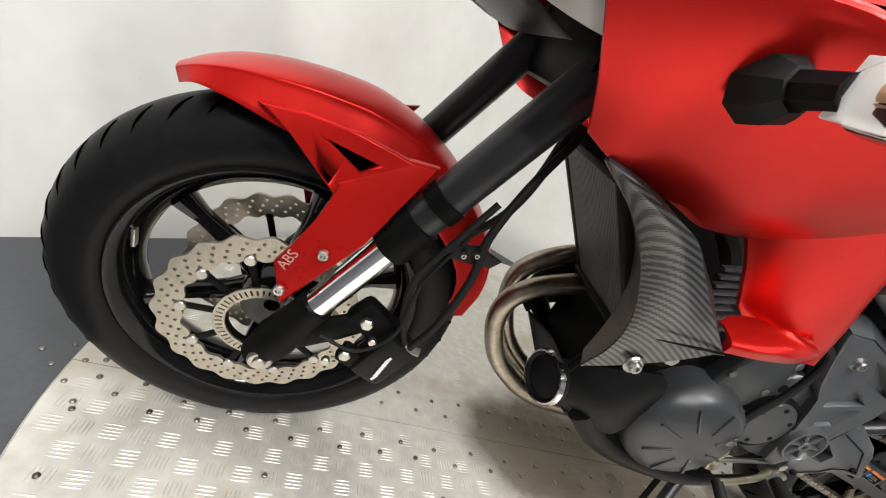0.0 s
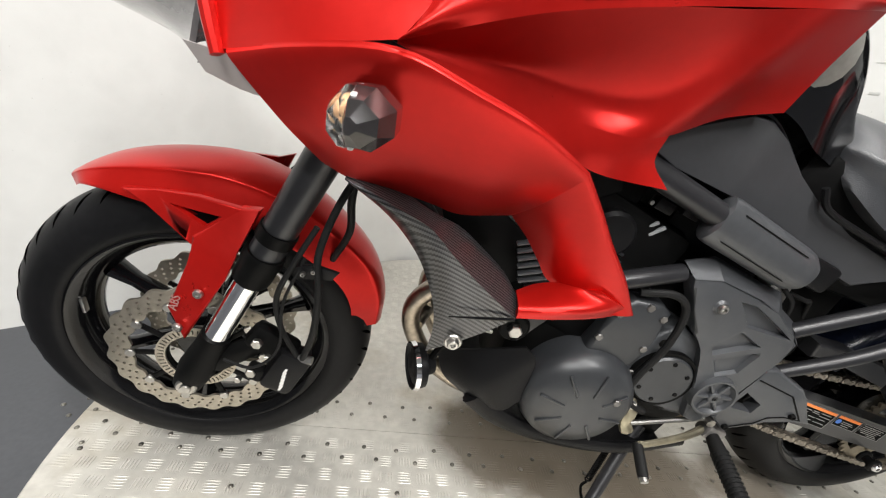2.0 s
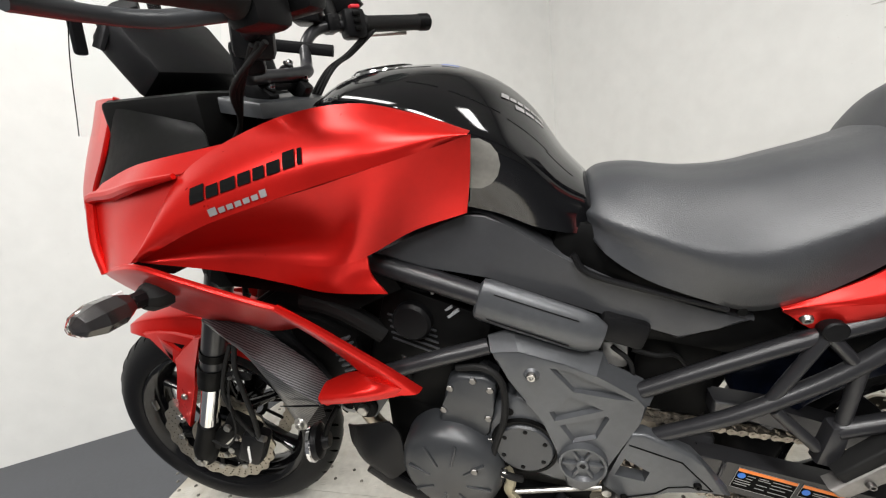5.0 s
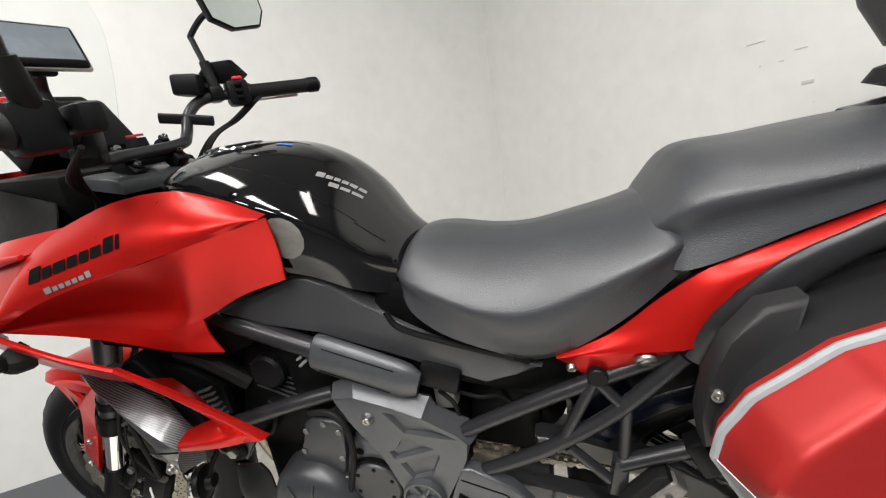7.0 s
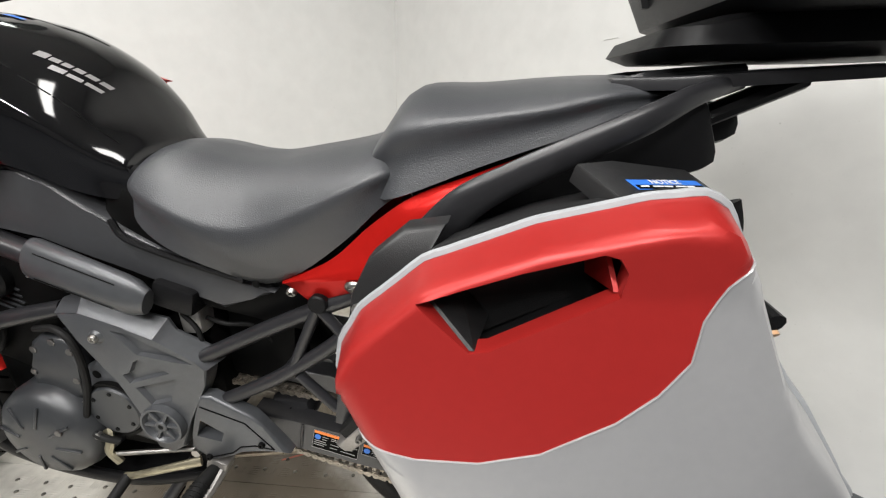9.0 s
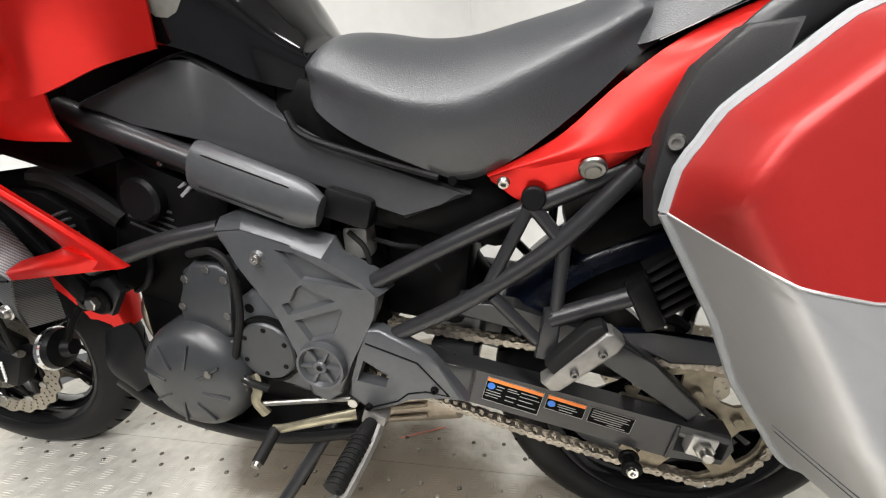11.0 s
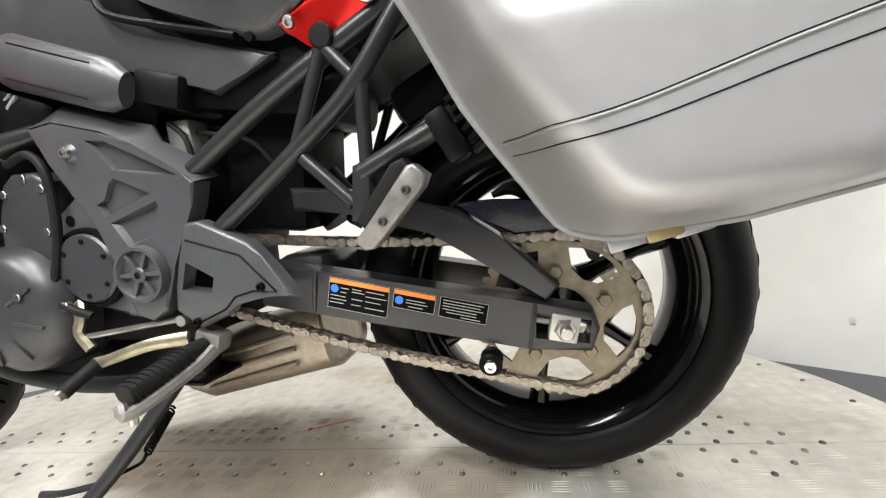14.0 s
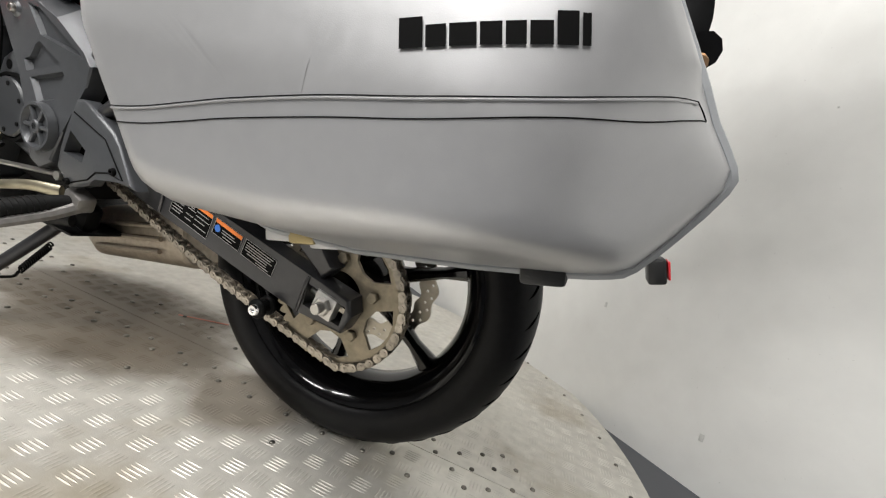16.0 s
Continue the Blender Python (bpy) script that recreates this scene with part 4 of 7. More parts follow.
# near-black sheet stands in for the shaded gap between shroud and cowl
part("dark_gap_sheet", mirrored(plate([(0.30, -0.20, 0.838), (0.45, -0.19, 0.80), (0.58, -0.15, 0.775), (0.60, -0.14, 0.72), (0.53, -0.17, 0.70), (0.44, -0.19, 0.74), (0.33, -0.20, 0.76)], 0.02, 0)), DARK, bike)
part("radiator_shroud", plate([(0.36, -0.15, 0.68), (0.44, -0.16, 0.675), (0.50, -0.15, 0.63), (0.50, -0.15, 0.57), (0.44, -0.165, 0.55), (0.385, -0.15, 0.60)], 0.012, 0.002), DARK, bike)
SHIFT = Vector((0.003, 0.01, 0.003))
tail_u = [(1.122, -0.138, 0.684), (1.20, -0.143, 0.722), (1.262, -0.147, 0.775), (1.325, -0.149, 0.818), (1.405, -0.149, 0.848), (1.551, -0.140, 0.905)]
tail_r = [(1.125, -0.140, 0.680), (1.235, -0.164, 0.704), (1.300, -0.170, 0.719), (1.335, -0.168, 0.788), (1.405, -0.166, 0.826), (1.530, -0.150, 0.889)]
tail_l = [(1.127, -0.134, 0.674), (1.180, -0.136, 0.648), (1.285, -0.140, 0.702), (1.330, -0.150, 0.778), (1.41, -0.150, 0.818), (1.530, -0.134, 0.882)]
tail_panel = part("tail_panel", mirrored(patch([tail_u, lerp_rows(tail_u, tail_r, 0.5, 0.004), tail_r], 6)), RED, bike, "matt red tail panel")
part("tail_underside", mirrored(patch([tail_r, tail_l], 6)), RED, tail_panel)
part("tail_core", block((1.49, 0, 0.835), (0.36, 0.28, 0.09), 0.02, (0, -20, 0)), PLASTIC, bike)
part("tail_end", block((1.655, 0, 0.885), (0.12, 0.16, 0.05), 0.02, (0, -16, 0)), PLASTIC, bike)
GRAB = [(1.300, -0.160, 0.690), (1.332, -0.176, 0.752), (1.382, -0.184, 0.812), (1.434, -0.184, 0.845), (1.506, -0.180, 0.878), (1.575, -0.172, 0.909), (1.625, -0.155, 0.932), (1.68, -0.120, 0.943)]
part("grab_rail", mirrored(tube(GRAB, [0.018, 0.026, 0.023, 0.018, 0.017, 0.015, 0.011, 0.008], 14, 4, 0.5)), FRAME, bike, "black pillion grab rail")
SHIFT = Vector((-0.05, 0.0, -0.010))
rack = part("rear_rack", plate([(1.60, -0.10, 0.962), (1.66, -0.13, 0.962), (1.86, -0.12, 0.972), (1.86, 0.12, 0.972), (1.66, 0.13, 0.962), (1.60, 0.10, 0.962)], 0.014, 0.004, (0, 0, -1)), FRAME, bike, "black luggage rack")
for y in (-0.09, 0.09):
    part("rack_strut", tube([(1.56, y, 0.93), (1.64, y, 0.955), (1.74, y, 0.962)], 0.013, 10, 4), FRAME, rack)
    part("rack_brace", tube([(1.60, y, 0.87), (1.68, y, 0.905), (1.80, y, 0.958)], 0.012, 10, 4, 1.6), PLASTIC, rack)

SHIFT = Vector((0.006, 0.004, 0))
# seat rail frame and footrest hanger
def bar(pts, r, label=""):
    return part("frame_tube", mirrored(tube(pts, r, 14, 4)), FRAME, bike, label)


SHIFT = Vector((0, 0, 0))
bar([(0.505, -0.155, 0.561), (0.647, -0.146, 0.602), (0.735, -0.128, 0.617)], 0.0140, "black steel frame tube")
bar([(0.524, -0.13, 0.794), (0.604, -0.14, 0.766), (0.744, -0.14, 0.712)], 0.018)
bar([(0.962, -0.122, 0.538), (1.072, -0.127, 0.596), (1.171, -0.128, 0.643), (1.30, -0.130, 0.70)], 0.0125)
bar([(0.985, -0.125, 0.455), (1.065, -0.135, 0.502), (1.118, -0.138, 0.536), (1.185, -0.138, 0.583), (1.227, -0.139, 0.622), (1.29, -0.140, 0.692)], 0.0115)
bar([(1.178, -0.136, 0.655), (1.167, -0.136, 0.632), (1.123, -0.138, 0.541)], 0.0085)
bar([(1.178, -0.136, 0.650), (1.210, -0.138, 0.610)], 0.0085)
bar([(1.130, -0.138, 0.530), (1.187, -0.138, 0.468)], 0.0085)
bar([(1.217, -0.138, 0.608), (1.210, -0.138, 0.515)], 0.0085)
bar([(1.203, -0.140, 0.502), (1.300, -0.142, 0.541)], 0.0125)
part("frame_knob", mirrored(knob((1.180, -0.124, 0.659), 0.0145, 0.022)), PLASTIC, bike, "round black plastic end cap")
hanger = part("footrest_hanger", mirrored(flat([(1.195, 0.512), (1.217, 0.516), (1.213, 0.472), (1.205, 0.443), (1.184, 0.448)], -0.150, 0.022, 0.004)), FRAME, bike, "black pillion footrest hanger")
part("hanger_block", mirrored(block((1.311, -0.142, 0.530), (0.026, 0.032, 0.062), 0.006, (0, -25, 0))), PLASTIC, hanger)
part("pillion_footrest", flat([(1.208, 0.439), (1.265, 0.503), (1.274, 0.504), (1.288, 0.491), (1.281, 0.477), (1.216, 0.415), (1.204, 0.414), (1.192, 0.426)], -0.172, 0.024, 0.004, 3), PEG_CAST, hanger, "worn cast aluminium pillion footrest")
part("footrest_rubber", flat([(1.197, 0.449), (1.247, 0.507), (1.262, 0.512), (1.272, 0.500), (1.212, 0.432)], -0.169, 0.026, 0.004, 3), RUBBER_SOFT, hanger)
for x, z in ((1.232, 0.446), (1.263, 0.477)):
    part("footrest_bolt", screw((x, -0.1735, z), 0.0055), BOLT_STEEL, hanger)

SHIFT = Vector((0.004, 0.014, 0.006))
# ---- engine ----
# core blocks near black: the shade behind the covers is in their colour
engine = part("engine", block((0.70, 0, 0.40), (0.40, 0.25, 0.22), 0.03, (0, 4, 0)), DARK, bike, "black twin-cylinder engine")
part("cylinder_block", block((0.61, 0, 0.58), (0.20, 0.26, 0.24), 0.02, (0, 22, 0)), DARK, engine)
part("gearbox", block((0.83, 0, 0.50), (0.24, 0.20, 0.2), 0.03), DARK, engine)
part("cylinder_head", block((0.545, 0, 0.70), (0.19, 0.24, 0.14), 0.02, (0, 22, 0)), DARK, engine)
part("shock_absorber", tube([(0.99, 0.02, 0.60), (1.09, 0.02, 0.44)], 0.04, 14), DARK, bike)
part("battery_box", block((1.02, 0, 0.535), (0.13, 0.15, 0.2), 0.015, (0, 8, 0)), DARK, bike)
alt = lathe([(0, -0.046), (0.04, -0.045), (0.075, -0.038), (0.090, -0.026), (0.097, -0.008), (0.100, 0.05), (0, 0.05)], 48)
part("alternator_cover", moved(alt, pose(0.640, -0.152, 0.366)), ENGINE, engine, "round satin black alternator cover with star ribs")
for k in range(8):
    a = 2 * math.pi * k / 8 + 0.5
    p = Vector((0.640 + 0.055 * math.cos(a), -0.1945, 0.366 + 0.055 * math.sin(a)))
    part("rib", moved(block((0, 0, 0), (0.044, 0.005, 0.005), 0.002), Matrix.Translation(p) @ Matrix.Rotation(-a, 4, "Y") @ pose(0, 0, 0, 0, 0, 8)), ENGINE, engine)
part("timing_cover", flat([(0.640, 0.500), (0.655, 0.548), (0.676, 0.562), (0.72, 0.560), (0.738, 0.545), (0.728, 0.49), (0.718, 0.44), (0.70, 0.425), (0.625, 0.43), (0.628, 0.47)], -0.158, 0.05, 0.009, 3), ENGINE, engine)
for x, z in ((0.658, 0.535), (0.70, 0.552), (0.727, 0.535), (0.718, 0.475), (0.64, 0.488), (0.716, 0.425)):
    part("bolt", knob((x, -0.156, z), 0.0068, 0.004, seg=6), BOLT_STEEL, engine)
part("bolt", knob((0.690, -0.194, 0.392), 0.0068, 0.004, seg=6), BOLT_STEEL, engine)
SHIFT = Vector((0, 0, 0))
part("sprocket_cover", flat([(0.773, 0.527), (0.735, 0.504), (0.716, 0.446), (0.706, 0.405), (0.718, 0.373), (0.773, 0.377), (0.814, 0.345), (0.860, 0.338), (0.885, 0.40), (0.83, 0.50)], -0.136, 0.05, 0.010, 3), GREY_PLASTIC, engine, "grey sprocket cover")
# near-black disc on the face stands in for a shaded hole
part("cover_hole_disc", knob((0.757, -0.1355, 0.492), 0.008, 0.001, bevel=0), DARK, engine)
part("round_cap", join(moved(lathe([(0, -0.012), (0.047, -0.012), (0.05, -0.009), (0.05, 0), (0, 0)], 40), pose(0.778, -0.137, 0.4235))), ENGINE, engine, "round black cap with six screws")
part("cap_ring", moved(lathe([(0.052, -0.008), (0.057, -0.008), (0.058, 0), (0.052, 0)], 40), pose(0.778, -0.137, 0.4235)), DARK, engine)
for k in range(6):
    a = 2 * math.pi * k / 6 + 0.4
    part("cap_screw", knob((0.778 + 0.039 * math.cos(a), -0.1485, 0.4235 + 0.039 * math.sin(a)), 0.004, 0.002, seg=10), DARK, engine)
star = moved(lathe([(0, -0.004), (0.03, -0.004), (0.034, -0.012), (0.038, -0.012), (0.040, 0), (0, 0)], 36), pose(0.872, -0.146, 0.409))
pivot = part("pivot_cap", star, GREY_PLASTIC, engine, "grey pivot cap with a star of ribs")
part("cap_boss", knob((0.872, -0.150, 0.409), 0.011, 0.008), GREY_PLASTIC, pivot)
for k in range(6):
    part("cap_rib", moved(block((0.02, 0, 0), (0.026, 0.008, 0.006), 0.002), pose(0.872, -0.152, 0.409) @ Matrix.Rotation(2 * math.pi * k / 6, 4, "Y")), GREY_PLASTIC, pivot)
# the hole's shade is a near-black disc on the boss
part("cap_hole_disc", knob((0.872, -0.157, 0.409), 0.006, 0.001), DARK, pivot)

fo_rim = [(0.735, 0.634), (0.777, 0.648), (0.859, 0.620), (0.910, 0.604), (0.918, 0.582), (0.968, 0.551), (0.986, 0.527)]
fo_ridge = [(0.742, 0.620), (0.785, 0.623), (0.857, 0.601), (0.898, 0.580), (0.912, 0.570), (0.953, 0.539), (0.972, 0.522)]
fo_low = [(0.960, 0.488), (0.944, 0.458), (0.918, 0.411), (0.897, 0.357), (0.870, 0.341), (0.845, 0.352), (0.832, 0.430), (0.816, 0.480), (0.812, 0.503), (0.786, 0.526), (0.765, 0.570), (0.746, 0.605)]
def fo_y(x, z):
    return -0.150 + 0.012 * max(0, (x - 0.87)) / 0.1
ridge = [(x, fo_y(x, z), z) for x, z in fo_ridge]
rim_line = [(x, fo_y(x, z) + 0.026, z) for x, z in fo_rim]
def pocket(outline, deep=0.008, slope=0.35):
    """a cutter with sloping walls: wide at the face, narrow at the bottom"""
    cx, cz = sum(p[0] for p in outline) / len(outline), sum(p[1] for p in outline) / len(outline)
    def ring(k, dy):
        return [(cx + (x - cx) * k, fo_y(x, z) + dy, cz + (z - cz) * k) for x, z in outline]
    return loft([ring(1 + slope, -deep), ring(1, 0), ring(1 - slope, deep)])


POCKETS = ([(0.828, 0.594), (0.857, 0.590), (0.918, 0.554), (0.952, 0.532), (0.926, 0.536), (0.862, 0.549), (0.845, 0.572)], [(0.824, 0.508), (0.838, 0.513), (0.851, 0.535), (0.860, 0.541), (0.909, 0.514), (0.832, 0.490)],
           [(0.838, 0.482), (0.913, 0.504), (0.916, 0.498), (0.896, 0.456), (0.857, 0.446)])
face = plate(ridge + [(x, fo_y(x, z), z) for x, z in fo_low], 0.03, 0.005, seg=2)
frame_cover = part("frame_cover", cut(face, *[pocket(o, 0.009, 0.18) for o in POCKETS]), GREY_PLASTIC, bike, "grey plastic frame cover with sunken fields", angle=25)
part("cover_shoulder", patch([rim_line, ridge], 1, 0.004), GREY_PLASTIC, frame_cover, angle=20)
part("screw_seat", knob((0.802, -0.149, 0.580), 0.013, 0.004, bevel=0.3), GREY_PLASTIC, frame_cover)
part("screw", screw((0.802, -0.1525, 0.580), 0.008), STEEL, frame_cover)
po = [(0.946, 0.470), (0.967, 0.471), (1.035, 0.436), (1.050, 0.417), (1.091, 0.358), (1.031, 0.366), (0.998, 0.360), (0.984, 0.340), (0.938, 0.324), (0.903, 0.352), (0.914, 0.384), (0.936, 0.426)]
hole = plate([(0.937, -0.2, 0.418), (0.975, -0.2, 0.394), (0.967, -0.2, 0.373), (0.922, -0.2, 0.381)], 0.2, 0)
pivot_cover = part("pivot_cover", cut(flat(po, -0.143, 0.022, 0.006, 3), hole), GREY_PLASTIC, bike, "dark grey swingarm pivot cover with a window")
part("cover_groove", tube([(0.944, -0.1432, 0.448), (1.020, -0.1432, 0.421), (1.064, -0.1432, 0.368), (1.030, -0.1432, 0.372), (1.002, -0.1432, 0.366), (0.984, -0.1432, 0.350), (0.94, -0.1432, 0.334)], 0.0014, 6, 1), DARK, pivot_cover)
for x, z in ((1.043, 0.377), (0.936, 0.335)):
    part("screw", screw((x, -0.1425, z), 0.006), DARK, pivot_cover)

SHIFT = Vector((0.002, 0.009, 0.005))
# air duct pod
A, B = Vector((0.728, -0.150, 0.708)), Vector((0.905, -0.150, 0.640))
d = (B - A).normalized()
n = d.cross(Vector((0, 1, 0))).normalized()
rings = []
for k, (s, r) in enumerate(((0, 0.026), (0.02, 0.034), (0.07, 0.036), (0.80, 0.034), (0.90, 0.032), (1.0, 0.022))):
    c = A.lerp(B, s)
    rings.append([c + (n * math.cos(q) + Vector((0, 0.55, 0)) * math.sin(q)) * r for q in (2 * math.pi * (j + 0.5) / 24 for j in range(24))])
pod = part("air_duct", loft(rings), GREY_PLASTIC, bike, "grey ribbed plastic duct cover")
for off in (0.022, -0.022):
    part("groove", tube([A.lerp(B, 0.12) + n * off + Vector((0, -0.0165, 0)), A.lerp(B, 0.78) + n * off + Vector((0, -0.0155, 0))], 0.0009, 6), DARK, pod)
part("duct_box", block((0.935, -0.115, 0.640), (0.07, 0.05, 0.045), 0.008, (0, 18, 0)), PLASTIC, bike)

SHIFT = Vector((0.005, 0.003, 0.007))
# belly pan and header pipes
be_t = [(0.400, -0.10, 0.385), (0.45, -0.14, 0.425), (0.53, -0.155, 0.455)]
be_m = [(0.415, -0.12, 0.35), (0.47, -0.165, 0.37), (0.55, -0.160, 0.43)]
be_b = [(0.45, -0.12, 0.315), (0.51, -0.165, 0.325), (0.545, -0.160, 0.345)]
belly = part("belly_pan", mirrored(patch([be_t, be_m, be_b], 6, 0.004)), PLASTIC, bike, "black plastic belly pan")
part("belly_rail", mirrored(tube([(0.470, -0.148, 0.340), (0.53, -0.148, 0.288), (0.64, -0.145, 0.250), (0.77, -0.14, 0.238), (0.90, -0.12, 0.250)], [0.024, 0.018, 0.015, 0.014, 0.011], 10, 4, 0.6)), PLASTIC, belly)
part("pan_floor", patch([[(0.46, -0.13, 0.31), (0.46, 0.0, 0.29), (0.46, 0.13, 0.31)], [(0.60, -0.14, 0.25), (0.6, 0, 0.23), (0.6, 0.14, 0.25)], [(0.88, -0.11, 0.215), (0.88, 0, 0.205), (0.88, 0.11, 0.215)]], 4, 0.004, (0, 0, 1)), PLASTIC, belly)
part("header_pipe", tube([(0.500, 0.03, 0.470), (0.440, 0.03, 0.452), (0.379, 0.03, 0.416), (0.352, 0.03, 0.369), (0.363, 0.03, 0.308), (0.415, 0.03, 0.233), (0.525, 0.025, 0.178), (0.70, 0.02, 0.185)], 0.019, 18, 6), HEADER, bike, "heat-tinted steel header pipe")
part("header_pipe", tube([(0.520, 0.10, 0.492), (0.460, 0.10, 0.481), (0.398, 0.10, 0.437), (0.378, 0.10, 0.388), (0.400, 0.10, 0.306), (0.45, 0.09, 0.235), (0.55, 0.07, 0.185), (0.70, 0.04, 0.185)], 0.019, 18, 6), HEADER, bike, "heat-tinted steel header pipe")
part("header_link", tube([(0.366, 0.03, 0.33), (0.392, 0.10, 0.33)], 0.013, 12), HEADER, bike)
SHIFT = Vector((-0.012, 0.042, -0.002))
mrings = []
for x, z, hy, hz in ((0.74, 0.185, 0.06, 0.04), (0.80, 0.195, 0.085, 0.055), (1.02, 0.243, 0.085, 0.058), (1.052, 0.250, 0.085, 0.059), (1.056, 0.251, 0.080, 0.054), (1.048, 0.250, 0.076, 0.050)):
    mrings.append([(x - 0.2 * hz * math.sin(a), 0.03 + hy * math.copysign(abs(math.cos(a)) ** 0.5, math.cos(a)), z + hz * math.copysign(abs(math.sin(a)) ** 0.5, math.sin(a))) for a in (2 * math.pi * j / 32 for j in range(32))])
muffler = part("muffler", loft(mrings), MUFFLER, bike, "brown-stained steel box muffler under the engine")
for dz in (-0.026, 0.0, 0.026):
    part("muffler_rib", tube([(0.82, -0.058, 0.199 + dz), (1.0, -0.058, 0.24 + dz)], 0.005, 8), MUFFLER, muffler)

SHIFT = Vector((0.003, 0.005, -0.003))
# swingarm
sa = [(1.00, 0.405), (1.09, 0.386), (1.25, 0.350), (1.392, 0.317), (1.455, 0.304), (1.462, 0.28), (1.450, 0.25), (1.372, 0.258), (1.22, 0.293), (1.075, 0.325), (1.00, 0.34)]
slot = plate([(1.385, -0.2, 0.306), (1.452, -0.2, 0.292), (1.447, -0.2, 0.262), (1.382, -0.2, 0.272)], 0.4, 0)
arm = cut(flat(sa, -0.100, 0.035, 0.006, 3), slot)
swingarm = part("swingarm", arm, SWING, bike, "black aluminium swingarm")
part("swing_leg", flat([(x, z) for x, z in sa], 0.066, 0.035, 0.005), SWING, swingarm)
part("swing_bridge", block((1.05, 0, 0.375), (0.08, 0.14, 0.06), 0.015), SWING, swingarm)
brace_o = [(1.07, 0.502), (1.155, 0.489), (1.268, 0.453), (1.300, 0.444), (1.345, 0.410), (1.418, 0.337), (1.398, 0.314), (1.262, 0.425), (1.15, 0.457), (1.07, 0.470)]
part("swing_brace", mirrored(flat(brace_o, -0.092, 0.034, 0.006, 3)), SWING, swingarm)
part("axle_block", block((1.418, -0.094, 0.284), (0.036, 0.02, 0.036), 0.003, (0, 13, 0)), CAST, swingarm, "cast chain adjuster block")
part("axle_nut", join(knob((1.419, -0.102, 0.284), 0.014, 0.010, seg=6), knob((1.419, -0.11, 0.284), 0.008, 0.014, seg=16)), STEEL, swingarm, "steel axle nut with split pin")
part("paddock_bobbin", join(knob((1.323, -0.10, 0.249), 0.015, 0.006), knob((1.323, -0.106, 0.249), 0.009, 0.014), knob((1.323, -0.12, 0.249), 0.015, 0.006)), DARK, swingarm, "black paddock stand bobbin")
part("bobbin_screw", screw((1.323, -0.126, 0.249), 0.009), CHROME, swingarm)
part("adjuster_bolt", tube([(1.38, -0.085, 0.294), (1.40, -0.085, 0.289)], 0.005, 8), STEEL, swingarm)

SHIFT = Vector((0, 0, 0))
# rear wheel
rear_wheel = rim(0.2115, 0.060, 6, REAR_RIM, bike, 0.05, "rear_wheel")
tyre(0.296, 0.066, 0.2115, REAR_RIM, rear_wheel)
part("tread_groove", join(*tread(0.296, 0.066, 0.2115, REAR_RIM, rear_wheel, 36, -1)), GROOVE, rear_wheel)["kind"] = "stuff"
petal_disc(0.11, 0.08, 0.005, 14, [(0.103, 28, 0, 0.0028), (0.094, 28, 0.5, 0.0028)], 0.075, REAR, rear_wheel)
SY, SR = -0.056, 0.1105
n = 46 * 4
prof = [SR + (0.004, 0.001, -0.006, 0.001)[k % 4] for k in range(n)]
bm = bmesh.new()
loops = []
for rr, yy in ((prof, -0.003), (prof, 0.003), ([0.04] * n, 0.003), ([0.04] * n, -0.003)):
    loops.append([bm.verts.new((r * math.cos(2 * math.pi * k / n), yy, r * math.sin(2 * math.pi * k / n))) for k, r in enumerate(rr)])
for a, b in zip(loops, loops[1:] + loops[:1]):
    for k in range(n):
        bm.faces.new((a[k], a[(k + 1) % n], b[(k + 1) % n], b[k]))
wins = []
for k in range(5):
    a = 2 * math.pi * k / 5 + 0.95
    o = []
    for da, r in ((-0.42, 0.094), (-0.2, 0.098), (0, 0.099), (0.2, 0.098), (0.42, 0.094), (0.30, 0.066), (0, 0.058), (-0.30, 0.066)):
        o.append((r * math.cos(a + da), -0.02, r * math.sin(a + da)))
    wins.append(plate(o, 0.04, 0))
part("rear_sprocket", moved(cut(bm, *wins), REAR @ pose(0, SY, 0)), SPROCKET, rear_wheel, "worn steel rear sprocket")
for k in range(5):
    a = 2 * math.pi * k / 5 + 0.32
    part("sprocket_nut", knob((RC.x + 0.062 * math.cos(a), SY - 0.003, RC.z + 0.062 * math.sin(a)), 0.009, 0.008, seg=6), SPROCKET, rear_wheel)

# hugger, inner rear mudguard
SHIFT = Vector((0, 0, 0))
arch = []
for deg in (88, 104, 120, 136, 150):
    a = radians(deg)
    arch.append([(1.409 + r * math.cos(a), y, 0.292 + r * math.sin(a)) for y, r in ((-0.072, 0.285), (-0.062, 0.312), (0.0, 0.326), (0.10, 0.322), (0.15, 0.30))])
part("hugger", patch(arch, 4, 0.003, (0, 0, -1)), NAVY_GLOSS, bike, "gloss blue-black rear hugger")
part("chain_guard", flat([(1.290, 0.452), (1.345, 0.451), (1.484, 0.437), (1.476, 0.420), (1.440, 0.404), (1.371, 0.402), (1.320, 0.432)], -0.075, 0.012, 0.004, 3), NAVY_GLOSS, bike, "gloss blue-black chain guard")
part("guard_lug", tube([(1.395, -0.05, 0.447), (1.372, -0.05, 0.462), (1.345, -0.05, 0.455)], [0.008, 0.010, 0.004], 8, 3), PLASTIC, bike)
SHIFT = Vector((0.003, 0.004, 0))
# near-black boxes keep the depths behind the side panels dark
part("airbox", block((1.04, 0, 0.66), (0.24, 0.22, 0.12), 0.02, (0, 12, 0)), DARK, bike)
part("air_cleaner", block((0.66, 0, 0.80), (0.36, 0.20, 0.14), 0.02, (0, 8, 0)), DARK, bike)
